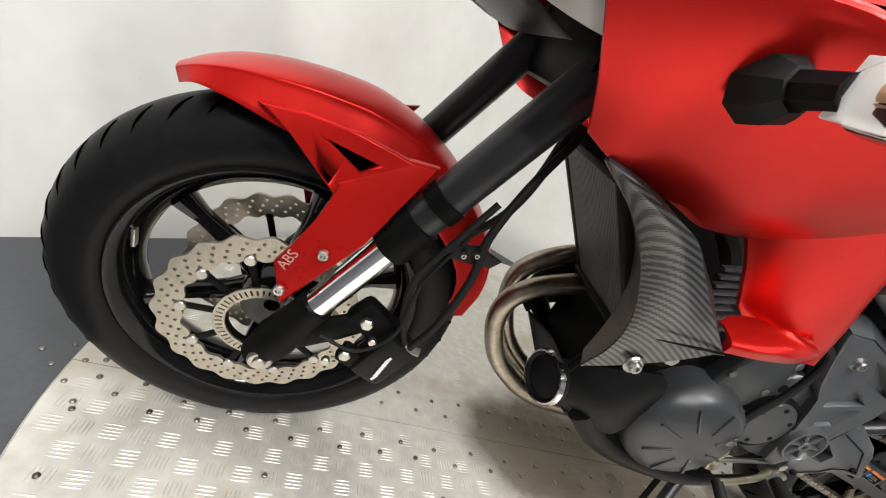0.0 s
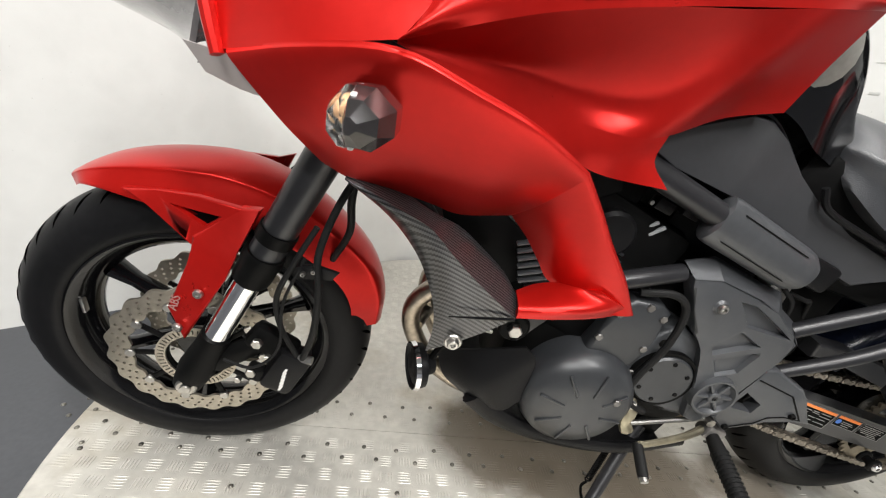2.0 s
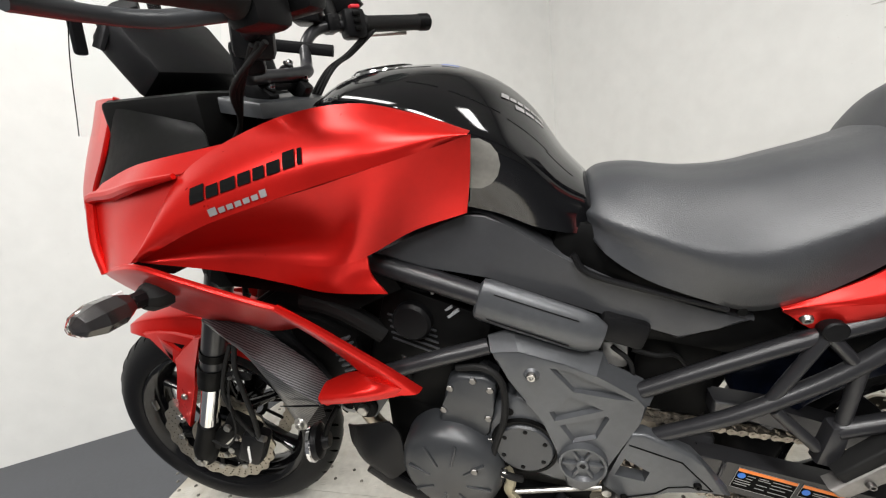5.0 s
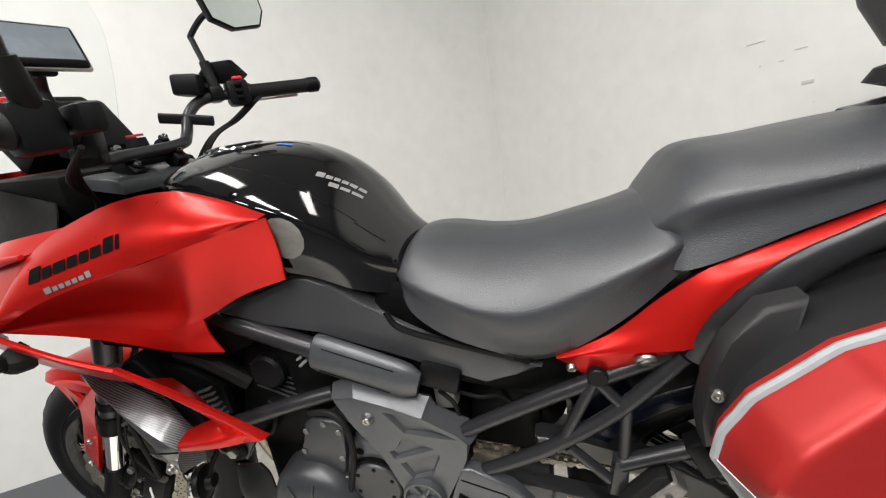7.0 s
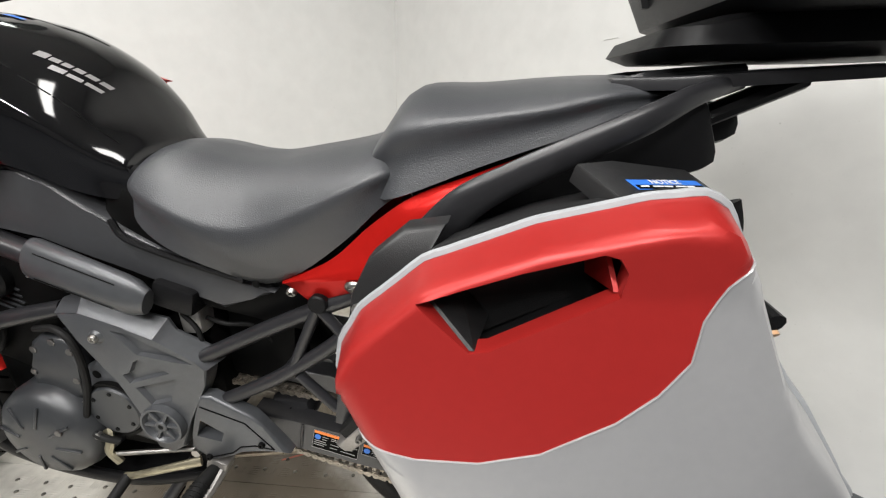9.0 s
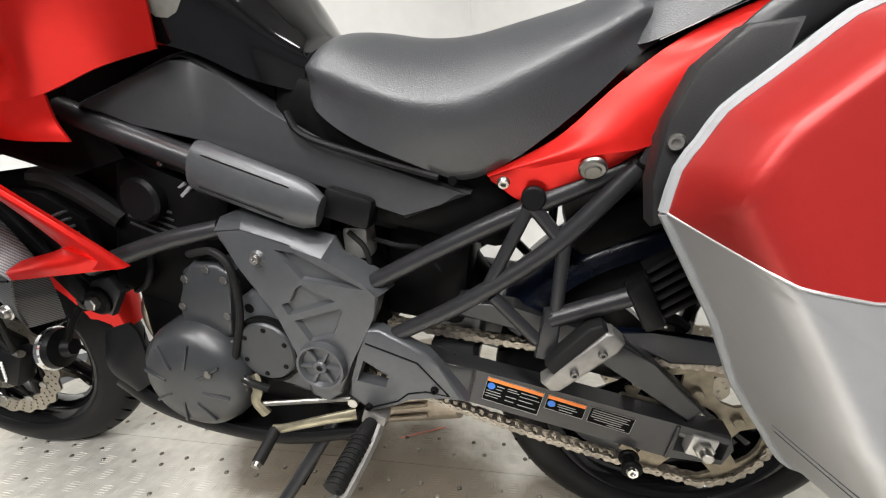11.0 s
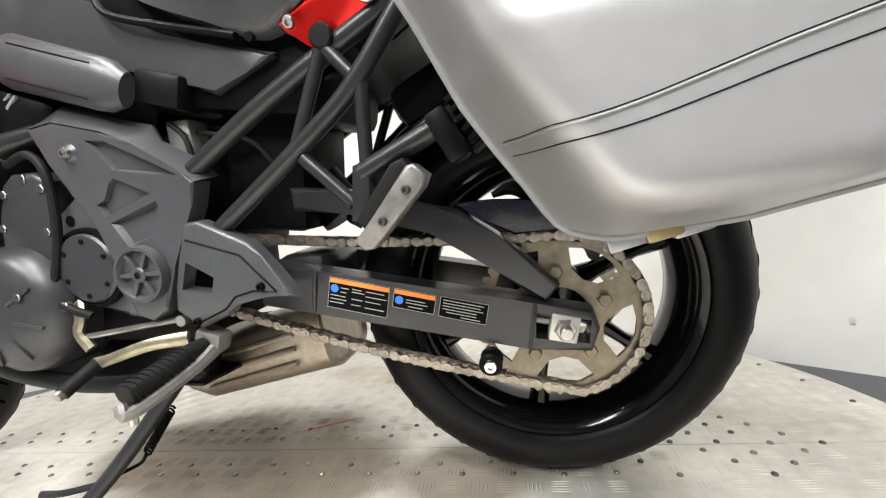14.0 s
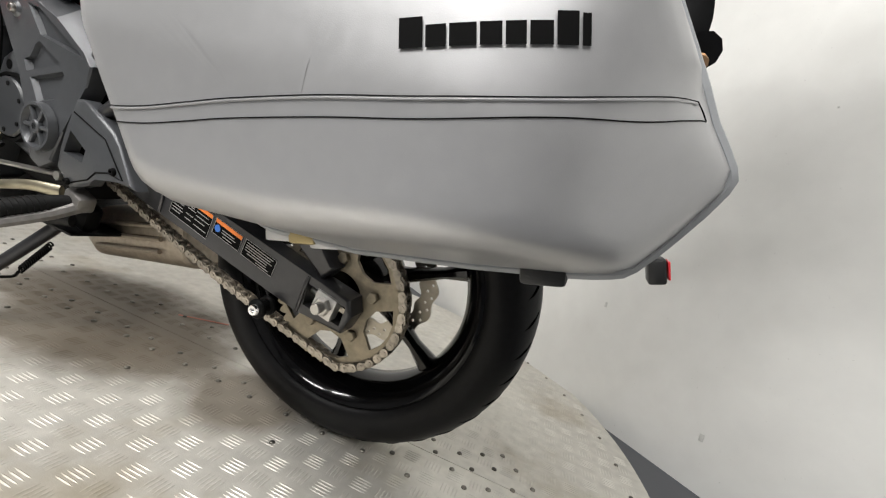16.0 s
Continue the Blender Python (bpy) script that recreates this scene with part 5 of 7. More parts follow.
part("inner_mudguard", patch([[(1.12, -0.10, 0.62), (1.25, -0.10, 0.66), (1.42, -0.11, 0.76)], [(1.12, 0.0, 0.64), (1.25, 0, 0.68), (1.42, 0.0, 0.78)], [(1.12, 0.10, 0.62), (1.25, 0.1, 0.66), (1.42, 0.11, 0.76)]], 4, 0.004, (0, 0, -1)), PLASTIC, bike)

SHIFT = Vector((0, 0, 0))
# ---- pannier ----
PAN = [(1.276, 0.684), (1.282, 0.715), (1.305, 0.753), (1.366, 0.804), (1.460, 0.841), (1.545, 0.862), (1.586, 0.866), (1.604, 0.856), (1.624, 0.820), (1.655, 0.745), (1.686, 0.700), (1.714, 0.666), (1.738, 0.631), (1.7735, 0.579), (1.792, 0.557), (1.7935, 0.545), (1.7794, 0.513), (1.762, 0.482), (1.750, 0.473), (1.724, 0.4644), (1.65, 0.447), (1.547, 0.4275), (1.462, 0.421), (1.4448, 0.4226), (1.4206, 0.430), (1.406, 0.445), (1.390, 0.471), (1.372, 0.498), (1.350, 0.534), (1.322, 0.597)]
SPLIT = [(1.276, 0.684), (1.300, 0.672), (1.330, 0.658), (1.366, 0.651), (1.42, 0.652), (1.47, 0.665), (1.527, 0.698), (1.556, 0.724), (1.576, 0.752), (1.580, 0.785), (1.592, 0.812), (1.614, 0.838)]


def densify(o, step=0.008):
    out = []
    for (a, b), (c, d) in zip(o, o[1:] + o[:1]):
        n = max(1, int(math.hypot(c - a, d - b) / step))
        out += [(a + (c - a) * k / n, b + (d - b) * k / n) for k in range(n)]
    return out


def edge_gap(x, z, o):
    best = 9
    for (a, b), (c, d) in zip(o, o[1:] + o[:1]):
        l = (c - a) ** 2 + (d - b) ** 2
        t = max(0, min(1, ((x - a) * (c - a) + (z - b) * (d - b)) / l))
        qx, qz = a + t * (c - a), b + t * (d - b)
        tight = max(0, min(1, (qx - 1.60) / 0.05)) if qz > 0.6 else 0
        if qz > 0.69:
            tight = max(tight, min(1.6, (qz - 0.69) * 40))
        best = min(best, math.hypot(x - qx, z - qz) * (1 + 1.1 * tight))
    return best


def sink(z):
    return 0.03 * max(0, min(1, (0.60 - z) / 0.15))


def rim_y(x, z):
    return -0.303 + 0.03 * (x - 1.27) + sink(z)


def pan_y(x, z):
    g = edge_gap(x, z, PAN)
    k = 0.84 * g / 0.028 if g < 0.028 else 1 - 0.16 * max(0, 1 - (g - 0.028) / 0.022) ** 2
    # the outer face falls away towards the tail
    r = max(0, min(1, (1.797 - x) / 0.17))
    fall = 1 - (1 - r) ** 2
    ease = max(0, 0.3 - abs(k - fall)) / 0.3
    k = min(k, fall) - ease * ease * 0.3 / 4 * min(1, g / 0.02)
    low = max(0, min(1, (0.80 - z) / 0.25))
    return rim_y(x, z) - (0.052 + 0.044 * low + sink(z)) * k


def shell(o, center, drop=0.0, rings=22):
    o = densify(o)
    bm = bmesh.new()
    cols = []
    for x, z in o:
        col = []
        for k in range(rings):
            s = 1 - (k / rings) ** 1.5
            px, pz = center[0] + (x - center[0]) * s, center[1] + (z - center[1]) * s
            col.append(bm.verts.new((px, pan_y(px, pz) + drop, pz)))
        cols.append(col)
    mid = bm.verts.new((center[0], pan_y(*center) + drop, center[1]))
    n = len(cols)
    for i in range(n):
        a, b = cols[i], cols[(i + 1) % n]
        for k in range(rings - 1):
            bm.faces.new((a[k], b[k], b[k + 1], a[k + 1]))
        bm.faces.new((a[-1], b[-1], mid))
    ext = bmesh.ops.extrude_face_region(bm, geom=list(bm.faces))
    for v in ext["geom"]:
        if isinstance(v, bmesh.types.BMVert):
            v.co.y += 0.02
    return bm


pannier = tagged(new("pannier"), "hard side pannier, red over silver, with a recessed handle", "pannier")
pannier.matrix_world = LEAN
upper_o = SPLIT[:1] + PAN[1:8] + SPLIT[::-1][:-1]
lower_o = SPLIT + PAN[8:]
grip = plate([(1.367, -0.5, 0.788), (1.447, -0.5, 0.817), (1.505, -0.5, 0.834), (1.516, -0.5, 0.831), (1.523, -0.5, 0.820), (1.520, -0.5, 0.800), (1.424, -0.5, 0.752), (1.410, -0.5, 0.750)], 0.205, 0)
red_shell = cut(shell(upper_o, (1.45, 0.765), 0.0), grip)
part("lid_panel", red_shell, CASE_RED, pannier, "matt red painted lid panel", angle=40)
part("lid_shell", shell(lower_o, (1.56, 0.50), 0.0), SILVER, pannier, "satin silver lower shell", angle=40)
part("handle_recess", plate([(1.348, -0.282, 0.78), (1.512, -0.275, 0.846), (1.537, -0.28, 0.786), (1.402, -0.295, 0.722)], 0.02, 0.004), CASE_BLACK, pannier, "black recessed carry handle")
part("handle_side", plate([(1.368, -0.325, 0.787), (1.392, -0.286, 0.78), (1.42, -0.286, 0.747), (1.410, -0.352, 0.751)], 0.004, 0, (1, 0, 0)), CASE_BLACK, pannier)
part("handle_side", plate([(1.510, -0.315, 0.831), (1.499, -0.278, 0.826), (1.504, -0.278, 0.792), (1.517, -0.335, 0.801)], 0.004, 0, (1, 0, 0)), CASE_RED, pannier)
split_pts = [(a[0] + (b[0] - a[0]) * k / 6, a[1] + (b[1] - a[1]) * k / 6) for a, b in zip(SPLIT, SPLIT[1:]) for k in range(6)]
part("split_line", tube([(x, pan_y(x, z) - 0.0002, z) for x, z in split_pts], 0.0011, 6, 1), SILVER, pannier, "thin pale line between the two colours")
rim_pts = densify(PAN, 0.02)
seal = tube([(x, rim_y(x, z) + 0.005, z) for x, z in rim_pts + rim_pts[:1]], 0.0055, 8, 2)
part("seal", seal, TRIM_GREY, pannier, "light grey rim seal")
cx, cz = 1.52, 0.65
rings = []
for s, dy, dz in ((0.985, 0.01, 0.0), (0.98, 0.045, 0.0), (0.93, 0.09, 0.0), (0.87, 0.17, -0.005), (0.80, 0.18, -0.005)):
    rings.append([(cx + (x - cx) * s, min(-0.11, rim_y(x, z) + dy), cz + (z - cz) * s + dz) for x, z in densify(PAN, 0.02)])
part("inner_shell", loft(rings), CASE_BLACK, pannier, "black inner shell")

# ---- top case ----
topcase = tagged(new("top_case"), "large black plastic top case on the rear rack", "top case")
topcase.matrix_world = LEAN @ pose(-0.06, 0, -0.012)


def box_ring(z, x0, x1, w, r=0.06):
    out = []
    for cx, cy, a0 in ((x1 - r, w - r, 0), (x0 + r, w - r, 90), (x0 + r, -w + r, 180), (x1 - r, -w + r, 270)):
        for k in range(7):
            a = radians(a0 + 15 * k)
            out.append((cx + r * math.cos(a), cy + r * math.sin(a), z))
    return out


part("case_base", loft([box_ring(1.02, 1.74, 2.06, 0.20), box_ring(1.035, 1.71, 2.10, 0.235), box_ring(1.10, 1.685, 2.12, 0.262), box_ring(1.17, 1.672, 2.13, 0.275)]), CASE_BLACK, topcase)
part("case_lid", loft([box_ring(1.175, 1.668, 2.135, 0.28), box_ring(1.24, 1.675, 2.13, 0.278), box_ring(1.31, 1.72, 2.09, 0.24, 0.08), box_ring(1.335, 1.78, 2.03, 0.18, 0.08)]), CASE_BLACK, topcase)
part("case_band", loft([box_ring(1.165, 1.667, 2.136, 0.281), box_ring(1.18, 1.667, 2.136, 0.281)]), TRIM_GREY, topcase)
for y in (0.12, -0.06, -0.2):
    part("case_rib", loft([[(1.70, y - 0.006, 1.06), (1.69, y - 0.006, 1.06), (1.69, y + 0.006, 1.06), (1.70, y + 0.006, 1.06)], [(1.70, y - 0.006, 1.15), (1.662, y - 0.004, 1.15), (1.662, y + 0.004, 1.15), (1.70, y + 0.006, 1.15)]]), CASE_BLACK, topcase)
part("case_plate", loft([box_ring(0.980, 1.67, 2.0, 0.12, 0.04), box_ring(0.992, 1.645, 2.03, 0.145, 0.04), box_ring(1.010, 1.655, 2.03, 0.14, 0.04), box_ring(1.022, 1.71, 2.03, 0.13, 0.04)]), PLASTIC, topcase, "black mounting plate")

SHIFT = Vector((0.003, -0.005, 0.003))
# ---- front brake and hoses ----
caliper = part("front_caliper", block((0.152, -0.108, 0.322), (0.058, 0.045, 0.085), 0.012, (0, 28, 8)), PLASTIC, bike, "black two-piston front brake caliper")
part("caliper_bridge", block((0.128, -0.098, 0.365), (0.085, 0.03, 0.05), 0.012, (0, 35, 8)), DARK, caliper)
part("caliper_bracket", tube([(0.03, -0.108, 0.315), (0.075, -0.108, 0.345), (0.12, -0.105, 0.375)], [0.022, 0.02, 0.016], 10, 3, 0.5), DARK, caliper)
part("pad_spring", block((0.105, -0.118, 0.315), (0.03, 0.02, 0.03), 0.006, (0, 20, 0)), DARK, caliper)
for x, z, r in ((0.112, 0.382, 0.009), (0.10, 0.318, 0.009), (0.078, 0.300, 0.006), (0.128, 0.355, 0.006)):
    part("bolt", knob((x, -0.122, z), r, 0.008, seg=6), STEEL, caliper)
for k in range(6):
    part("word_mark", block((0.150 + 0.0035 * k * 0.45, -0.1325, 0.298 + 0.0075 * k), (0.012, 0.001, 0.004), 0, (0, -62, 8)), WHITE, caliper, smooth=False)
part("banjo", tube([(0.168, -0.115, 0.352), (0.198, -0.118, 0.352)], 0.007, 8), STEEL, caliper)


def hose(name, pts, r, mat=RUBBER_SOFT, n=6):
    return part(name, tube(pts, r, 10, n), mat, bike)


hose("brake_hose", [(0.182, -0.118, 0.355), (0.20, -0.128, 0.42), (0.208, -0.135, 0.50), (0.205, -0.13, 0.56), (0.225, -0.115, 0.63), (0.26, -0.09, 0.70)], 0.0055)
hose("brake_hose", [(0.172, -0.118, 0.36), (0.150, -0.125, 0.42), (0.146, -0.13, 0.48), (0.17, -0.13, 0.54), (0.20, -0.12, 0.60)], 0.0045)
hose("sensor_wire", [(0.06, -0.13, 0.345), (0.11, -0.14, 0.345), (0.15, -0.138, 0.39), (0.155, -0.13, 0.47), (0.185, -0.125, 0.55)], 0.0025)
hose("brake_hose", [(0.205, -0.03, 0.50), (0.235, -0.06, 0.57), (0.24, -0.09, 0.64), (0.25, -0.08, 0.72)], 0.006)
part("hose_guide", plate([(0.165, -0.128, 0.535), (0.20, -0.132, 0.545), (0.235, -0.130, 0.535), (0.225, -0.128, 0.52), (0.175, -0.126, 0.515)], 0.006, 0.002), PLASTIC, bike, "black hose bracket")
for x in (0.185, 0.20):
    part("guide_screw", screw((x, -0.132, 0.53 + (x - 0.185) * 0.4), 0.004), STEEL, bike)
abs_word = text("ABS", 0.019, 0.0003)
part("abs_lettering", on_face(abs_word, (-0.006, -0.1262, 0.428), (0.021, -0.004, 0.054), (0.05, -1, 0)), ABS_PRINT, mudguard, "silver ABS lettering", smooth=False)

SHIFT = Vector((0.006, 0, 0.009))
# horn
horn = part("horn", moved(lathe([(0, -0.004), (0.02, -0.006), (0.030, -0.002), (0.034, -0.006), (0.036, 0), (0.034, 0.012), (0.018, 0.018), (0.014, 0.03), (0, 0.03)], 32), Matrix.Translation((0.362, -0.160, 0.398)) @ Matrix.Rotation(radians(-74), 4, "Z")), PLASTIC, bike, "black disc horn with a chromed rim")
part("horn_rim", moved(lathe([(0.0345, -0.007), (0.037, -0.007), (0.0385, 0), (0.036, 0.002)], 32), Matrix.Translation((0.362, -0.160, 0.398)) @ Matrix.Rotation(radians(-74), 4, "Z")), CHROME, horn)
part("horn_bracket", tube([(0.385, -0.155, 0.41), (0.40, -0.15, 0.44), (0.42, -0.14, 0.47)], 0.006, 8), DARK, horn)

SHIFT = Vector((0.01, -0.004, 0.004))
# front direction indicators, clear lens ahead, black shell behind
for sgn in (-1, 1):
    def side(p):
        return Vector((p[0], p[1] * -sgn, p[2]))
    lamp_body = [(-0.312, 0.010, 0.008), (-0.320, 0.020, 0.015), (-0.334, 0.030, 0.022), (-0.360, 0.031, 0.023), (-0.380, 0.022, 0.016), (-0.388, 0.008, 0.006)]
    shell_rings, lens_rings = [], []
    for y, rx, rz in lamp_body:
        rx *= 0.66
        lean = (y + 0.312) * 0.1 + 0.012
        shell_rings.append([side((0.268 + lean + rx * 1.35 * max(0, math.cos(a)) + rx * 0.25 * min(0, math.cos(a)), y, 0.802 + rz * math.sin(a))) for a in (2 * math.pi * j / 8 + 0.39 for j in range(8))])
        lens_rings.append([side((0.267 + lean + rx * 0.9 * min(0, math.cos(a)) - 0.0005, y - 0.002, 0.802 + rz * 0.97 * math.sin(a))) for a in (2 * math.pi * j / 8 + 0.39 for j in range(8))])
    sig = part("indicator", loft(shell_rings), LENS_SMOKE, bike, "front indicator with clear lens on a black stalk", smooth=False)
    part("lens", loft(lens_rings), LENS_CLEAR, sig, "clear faceted lens", smooth=False).visible_shadow = False
    part("bulb", moved(lathe([(0, -0.012), (0.005, -0.008), (0.006, 0.003), (0, 0.006)], 14), Matrix.Translation(side((0.268, -0.350, 0.802)))), AMBER_DULL, sig, "dull amber bulb")
    # white plate in place of a mirrored bowl, added to brighten the lens
    part("reflector", block(side((0.2740, -0.346, 0.802)), (0.004, 0.06, 0.036), 0.001), WHITE, sig)
    part("stalk", tube([side((0.272, -0.268, 0.793)), side((0.272, -0.325, 0.80))], [0.014, 0.011], 8), PLASTIC, sig)
    part("stalk_boot", tube([side((0.272, -0.262, 0.792)), side((0.271, -0.282, 0.793)), side((0.271, -0.294, 0.796))], [0.026, 0.023, 0.015], 8, 2), RUBBER_SOFT, sig)

SHIFT = Vector((0.004, 0, 0.004))
# screen, instruments, handlebar
screen_rows = [[(0.075, -0.15, 1.03), (0.05, 0.0, 1.02), (0.075, 0.15, 1.03)], [(0.155, -0.155, 1.18), (0.125, 0, 1.18), (0.155, 0.155, 1.18)], [(0.235, -0.13, 1.33), (0.21, 0, 1.34), (0.235, 0.13, 1.33)], [(0.265, -0.09, 1.40), (0.25, 0, 1.415), (0.265, 0.09, 1.40)]]
part("windscreen", patch(screen_rows, 6, 0.003, (1, 0, 0)), SCREEN_GLASS, bike, "clear polycarbonate windscreen").visible_shadow = False
part("screen_cheek", mirrored(patch([[(0.395, -0.212, 0.985), (0.27, -0.204, 0.970), (0.13, -0.185, 0.945), (0.078, -0.158, 0.938)], [(0.37, -0.188, 1.005), (0.26, -0.182, 1.01), (0.16, -0.165, 1.0), (0.112, -0.146, 0.99)], [(0.33, -0.16, 1.02), (0.25, -0.162, 1.045), (0.18, -0.150, 1.06), (0.145, -0.138, 1.045)]], 5, 0.003, (0, 0.9, -0.3))), DARK, bike, "black inner fairing panel")
part("chin", patch([[(0.09, -0.19, 0.796), (0.05, 0, 0.80), (0.09, 0.19, 0.796)], [(0.17, -0.16, 0.775), (0.16, 0, 0.77), (0.17, 0.16, 0.775)]], 4, 0.006, (1, 0, 0)), PLASTIC, bike, "black chin panel")
dash = part("instrument_panel", block((0.165, 0.02, 1.145), (0.07, 0.22, 0.13), 0.012, (0, -32, 0)), PLASTIC, bike, "black instrument panel")
part("dash_hood", block((0.13, 0.02, 1.20), (0.04, 0.19, 0.05), 0.012, (0, -32, 0)), PLASTIC, dash)
part("dash_tray", block((0.24, 0, 1.02), (0.20, 0.30, 0.10), 0.012, (0, 4, 0)), DARK, dash)
part("screen_bracket", tube([(0.13, -0.10, 1.16), (0.16, -0.08, 1.21), (0.20, -0.06, 1.22)], 0.012, 8, 4, 0.5), PLASTIC, dash)
part("screen_bracket", block((0.125, -0.12, 1.19), (0.012, 0.02, 0.08), 0.005, (0, 15, 0)), PLASTIC, dash)
head = part("steering_head", tube([(0.27, 0.0, 0.74), (0.375, 0, 1.03)], 0.04, 16), DARK, bike)
part("top_yoke", plate([(0.34, -0.11, 1.055), (0.41, -0.10, 1.035), (0.43, 0.0, 1.035), (0.40, 0.12, 1.04), (0.33, 0.12, 1.06), (0.31, 0, 1.06)], 0.025, 0.006, (0, 0, -1)), ENGINE, head, "black fork yoke")
part("ignition_lock", moved(lathe([(0, -0.02), (0.018, -0.02), (0.02, 0), (0.02, 0.03), (0, 0.03)], 20), pose(0.3635, 0.0, 1.086, -90, 0, 0)), PLASTIC, head)
part("ignition_ring", moved(lathe([(0.006, -0.002), (0.015, -0.002), (0.015, 0.001), (0.006, 0.001)], 20), pose(0.3646, 0.0, 1.111, -90, 0, 0)), RED_KNOB, head, "red ignition key surround")
for c, bolts in (((0.3785, -0.045, 1.062), ((0.362, 1.088), (0.395, 1.056))), ((0.394, 0.045, 1.073), ((0.3815, 1.098), (0.406, 1.071)))):
    tilt = math.degrees(math.atan2(bolts[0][1] - bolts[1][1], bolts[1][0] - bolts[0][0]))
    part("bar_clamp", block((c[0] - 0.008, c[1], c[2] - 0.006), (0.066, 0.032, 0.034), 0.008, (0, tilt, 0)), PLASTIC, head)
    up = Vector((math.sin(radians(tilt)), 0, math.cos(radians(tilt))))
    for x, z in bolts:
        part("bolt_ring", knob((x, c[1], z), 0.010, 0.004, tuple(up)), DARK, head)
        part("clamp_bolt", screw((x + up.x * 0.004, c[1], z + up.z * 0.004), 0.0065, tuple(up)), CHROME, head)
part("clamp_bridge", block((0.385, 0.0, 1.066), (0.03, 0.09, 0.014), 0.004, (0, 30, 0)), PLASTIC, head)
LBAR = [(0.392, -0.06, 1.075), (0.41, -0.12, 1.075), (0.48, -0.19, 1.098), (0.555, -0.25, 1.112), (0.597, -0.31, 1.110), (0.590, -0.37, 1.108), (0.577, -0.455, 1.108)]
RBAR = [(0.405, 0.055, 1.082), (0.387, 0.100, 1.100), (0.374, 0.137, 1.143), (0.388, 0.178, 1.172), (0.437, 0.232, 1.176), (0.487, 0.285, 1.177), (0.545, 0.362, 1.176)]
handlebar = part("handlebar", tube(LBAR[::-1] + RBAR, 0.0115, 14, 5), FRAME, bike, "black tapered handlebar")
for bar_pts, sgn in ((LBAR, -1), (RBAR, 1)):
    a, b = Vector(bar_pts[-3]).lerp(Vector(bar_pts[-2]), 0.35), Vector(bar_pts[-1])
    d = (b - a).normalized()
    part("grip", tube([a, a + d * 0.004, a + d * 0.012, b - d * 0.01, b], [0.019, 0.021, 0.0165, 0.0165, 0.017], 18, 1), RUBBER_SOFT, handlebar, "black ribbed rubber grip")
    part("bar_end", tube([b, b + d * 0.006, b + d * 0.03, b + d * 0.036], [0.015, 0.0185, 0.0185, 0.012], 18, 1), PLASTIC, handlebar)
    c = a - d * 0.022
    q = d.to_track_quat("Y", "Z").to_matrix().to_4x4()
    part("switch_box", moved(block((0, 0, 0), (0.042, 0.05, 0.058), 0.01), Matrix.Translation(c) @ q), PLASTIC, handlebar, "black switch housing")
    part("red_switch", moved(block((0.012, 0.004, 0.031), (0.016, 0.022, 0.008), 0.003), Matrix.Translation(c) @ q), RED_KNOB, handlebar, "red switch")
    part("perch", moved(block((-0.012, -0.045, 0.004), (0.05, 0.03, 0.035), 0.008), Matrix.Translation(c) @ q), PLASTIC, handlebar)
    for dz in (-0.012, 0.002, 0.016):
        part("switch_button", moved(block((0.024, 0.0, dz), (0.008, 0.016, 0.009), 0.002), Matrix.Translation(c) @ q), DARK, handlebar)
    lev = [c + Vector((-0.03, 0, -0.006)), c + d * 0.05 + Vector((-0.055, 0, -0.012)), c + d * 0.10 + Vector((-0.06, 0, -0.012)), c + d * 0.17 + Vector((-0.035, 0, -0.014))]
    part("lever", tube(lev, [0.009, 0.008, 0.007, 0.008], 10, 5, 0.7), CAST if sgn > 0 else ENGINE, handlebar, "hand lever")
part("clutch_switch", block((0.505, -0.20, 1.105), (0.050, 0.045, 0.055), 0.009, (12, 10, 35)), PLASTIC, handlebar, "black clutch switch housing")
part("red_switch", block((0.508, -0.205, 1.134), (0.018, 0.014, 0.007), 0.003, (12, 10, 35)), RED_KNOB, handlebar, "red switch")
part("perch", block((0.462, -0.165, 1.088), (0.040, 0.040, 0.045), 0.008, (10, 0, 35)), PLASTIC, handlebar)
part("fluid_box", block((0.372, 0.175, 1.205), (0.06, 0.07, 0.045), 0.008, (0, 8, 20)), PLASTIC, handlebar, "black brake fluid reservoir")
part("phone_arm", tube([(0.33, 0.10, 1.145), (0.39, 0.13, 1.13), (0.43, 0.14, 1.12)], 0.011, 8, 3, 0.5), PLASTIC, handlebar)
# mirrors
part("mirror_boot", tube([(0.602, -0.305, 1.125), (0.617, -0.318, 1.15), (0.625, -0.325, 1.178)], [0.013, 0.014, 0.012], 12, 2), RUBBER_SOFT, handlebar)
part("mirror_stem", tube([(0.625, -0.325, 1.175), (0.633, -0.33, 1.205), (0.620, -0.33, 1.23), (0.585, -0.335, 1.28), (0.56, -0.34, 1.33)], 0.0065, 10, 4), FRAME, handlebar, "black mirror stem")
part("mirror_boot", tube([(0.412, 0.20, 1.190), (0.404, 0.20, 1.250)], [0.013, 0.011], 12), RUBBER_SOFT, handlebar)
part("mirror_stem", tube([(0.404, 0.20, 1.245), (0.393, 0.20, 1.295), (0.394, 0.20, 1.308), (0.43, 0.205, 1.335), (0.46, 0.21, 1.345)], 0.0065, 10, 4), FRAME, handlebar, "black mirror stem")


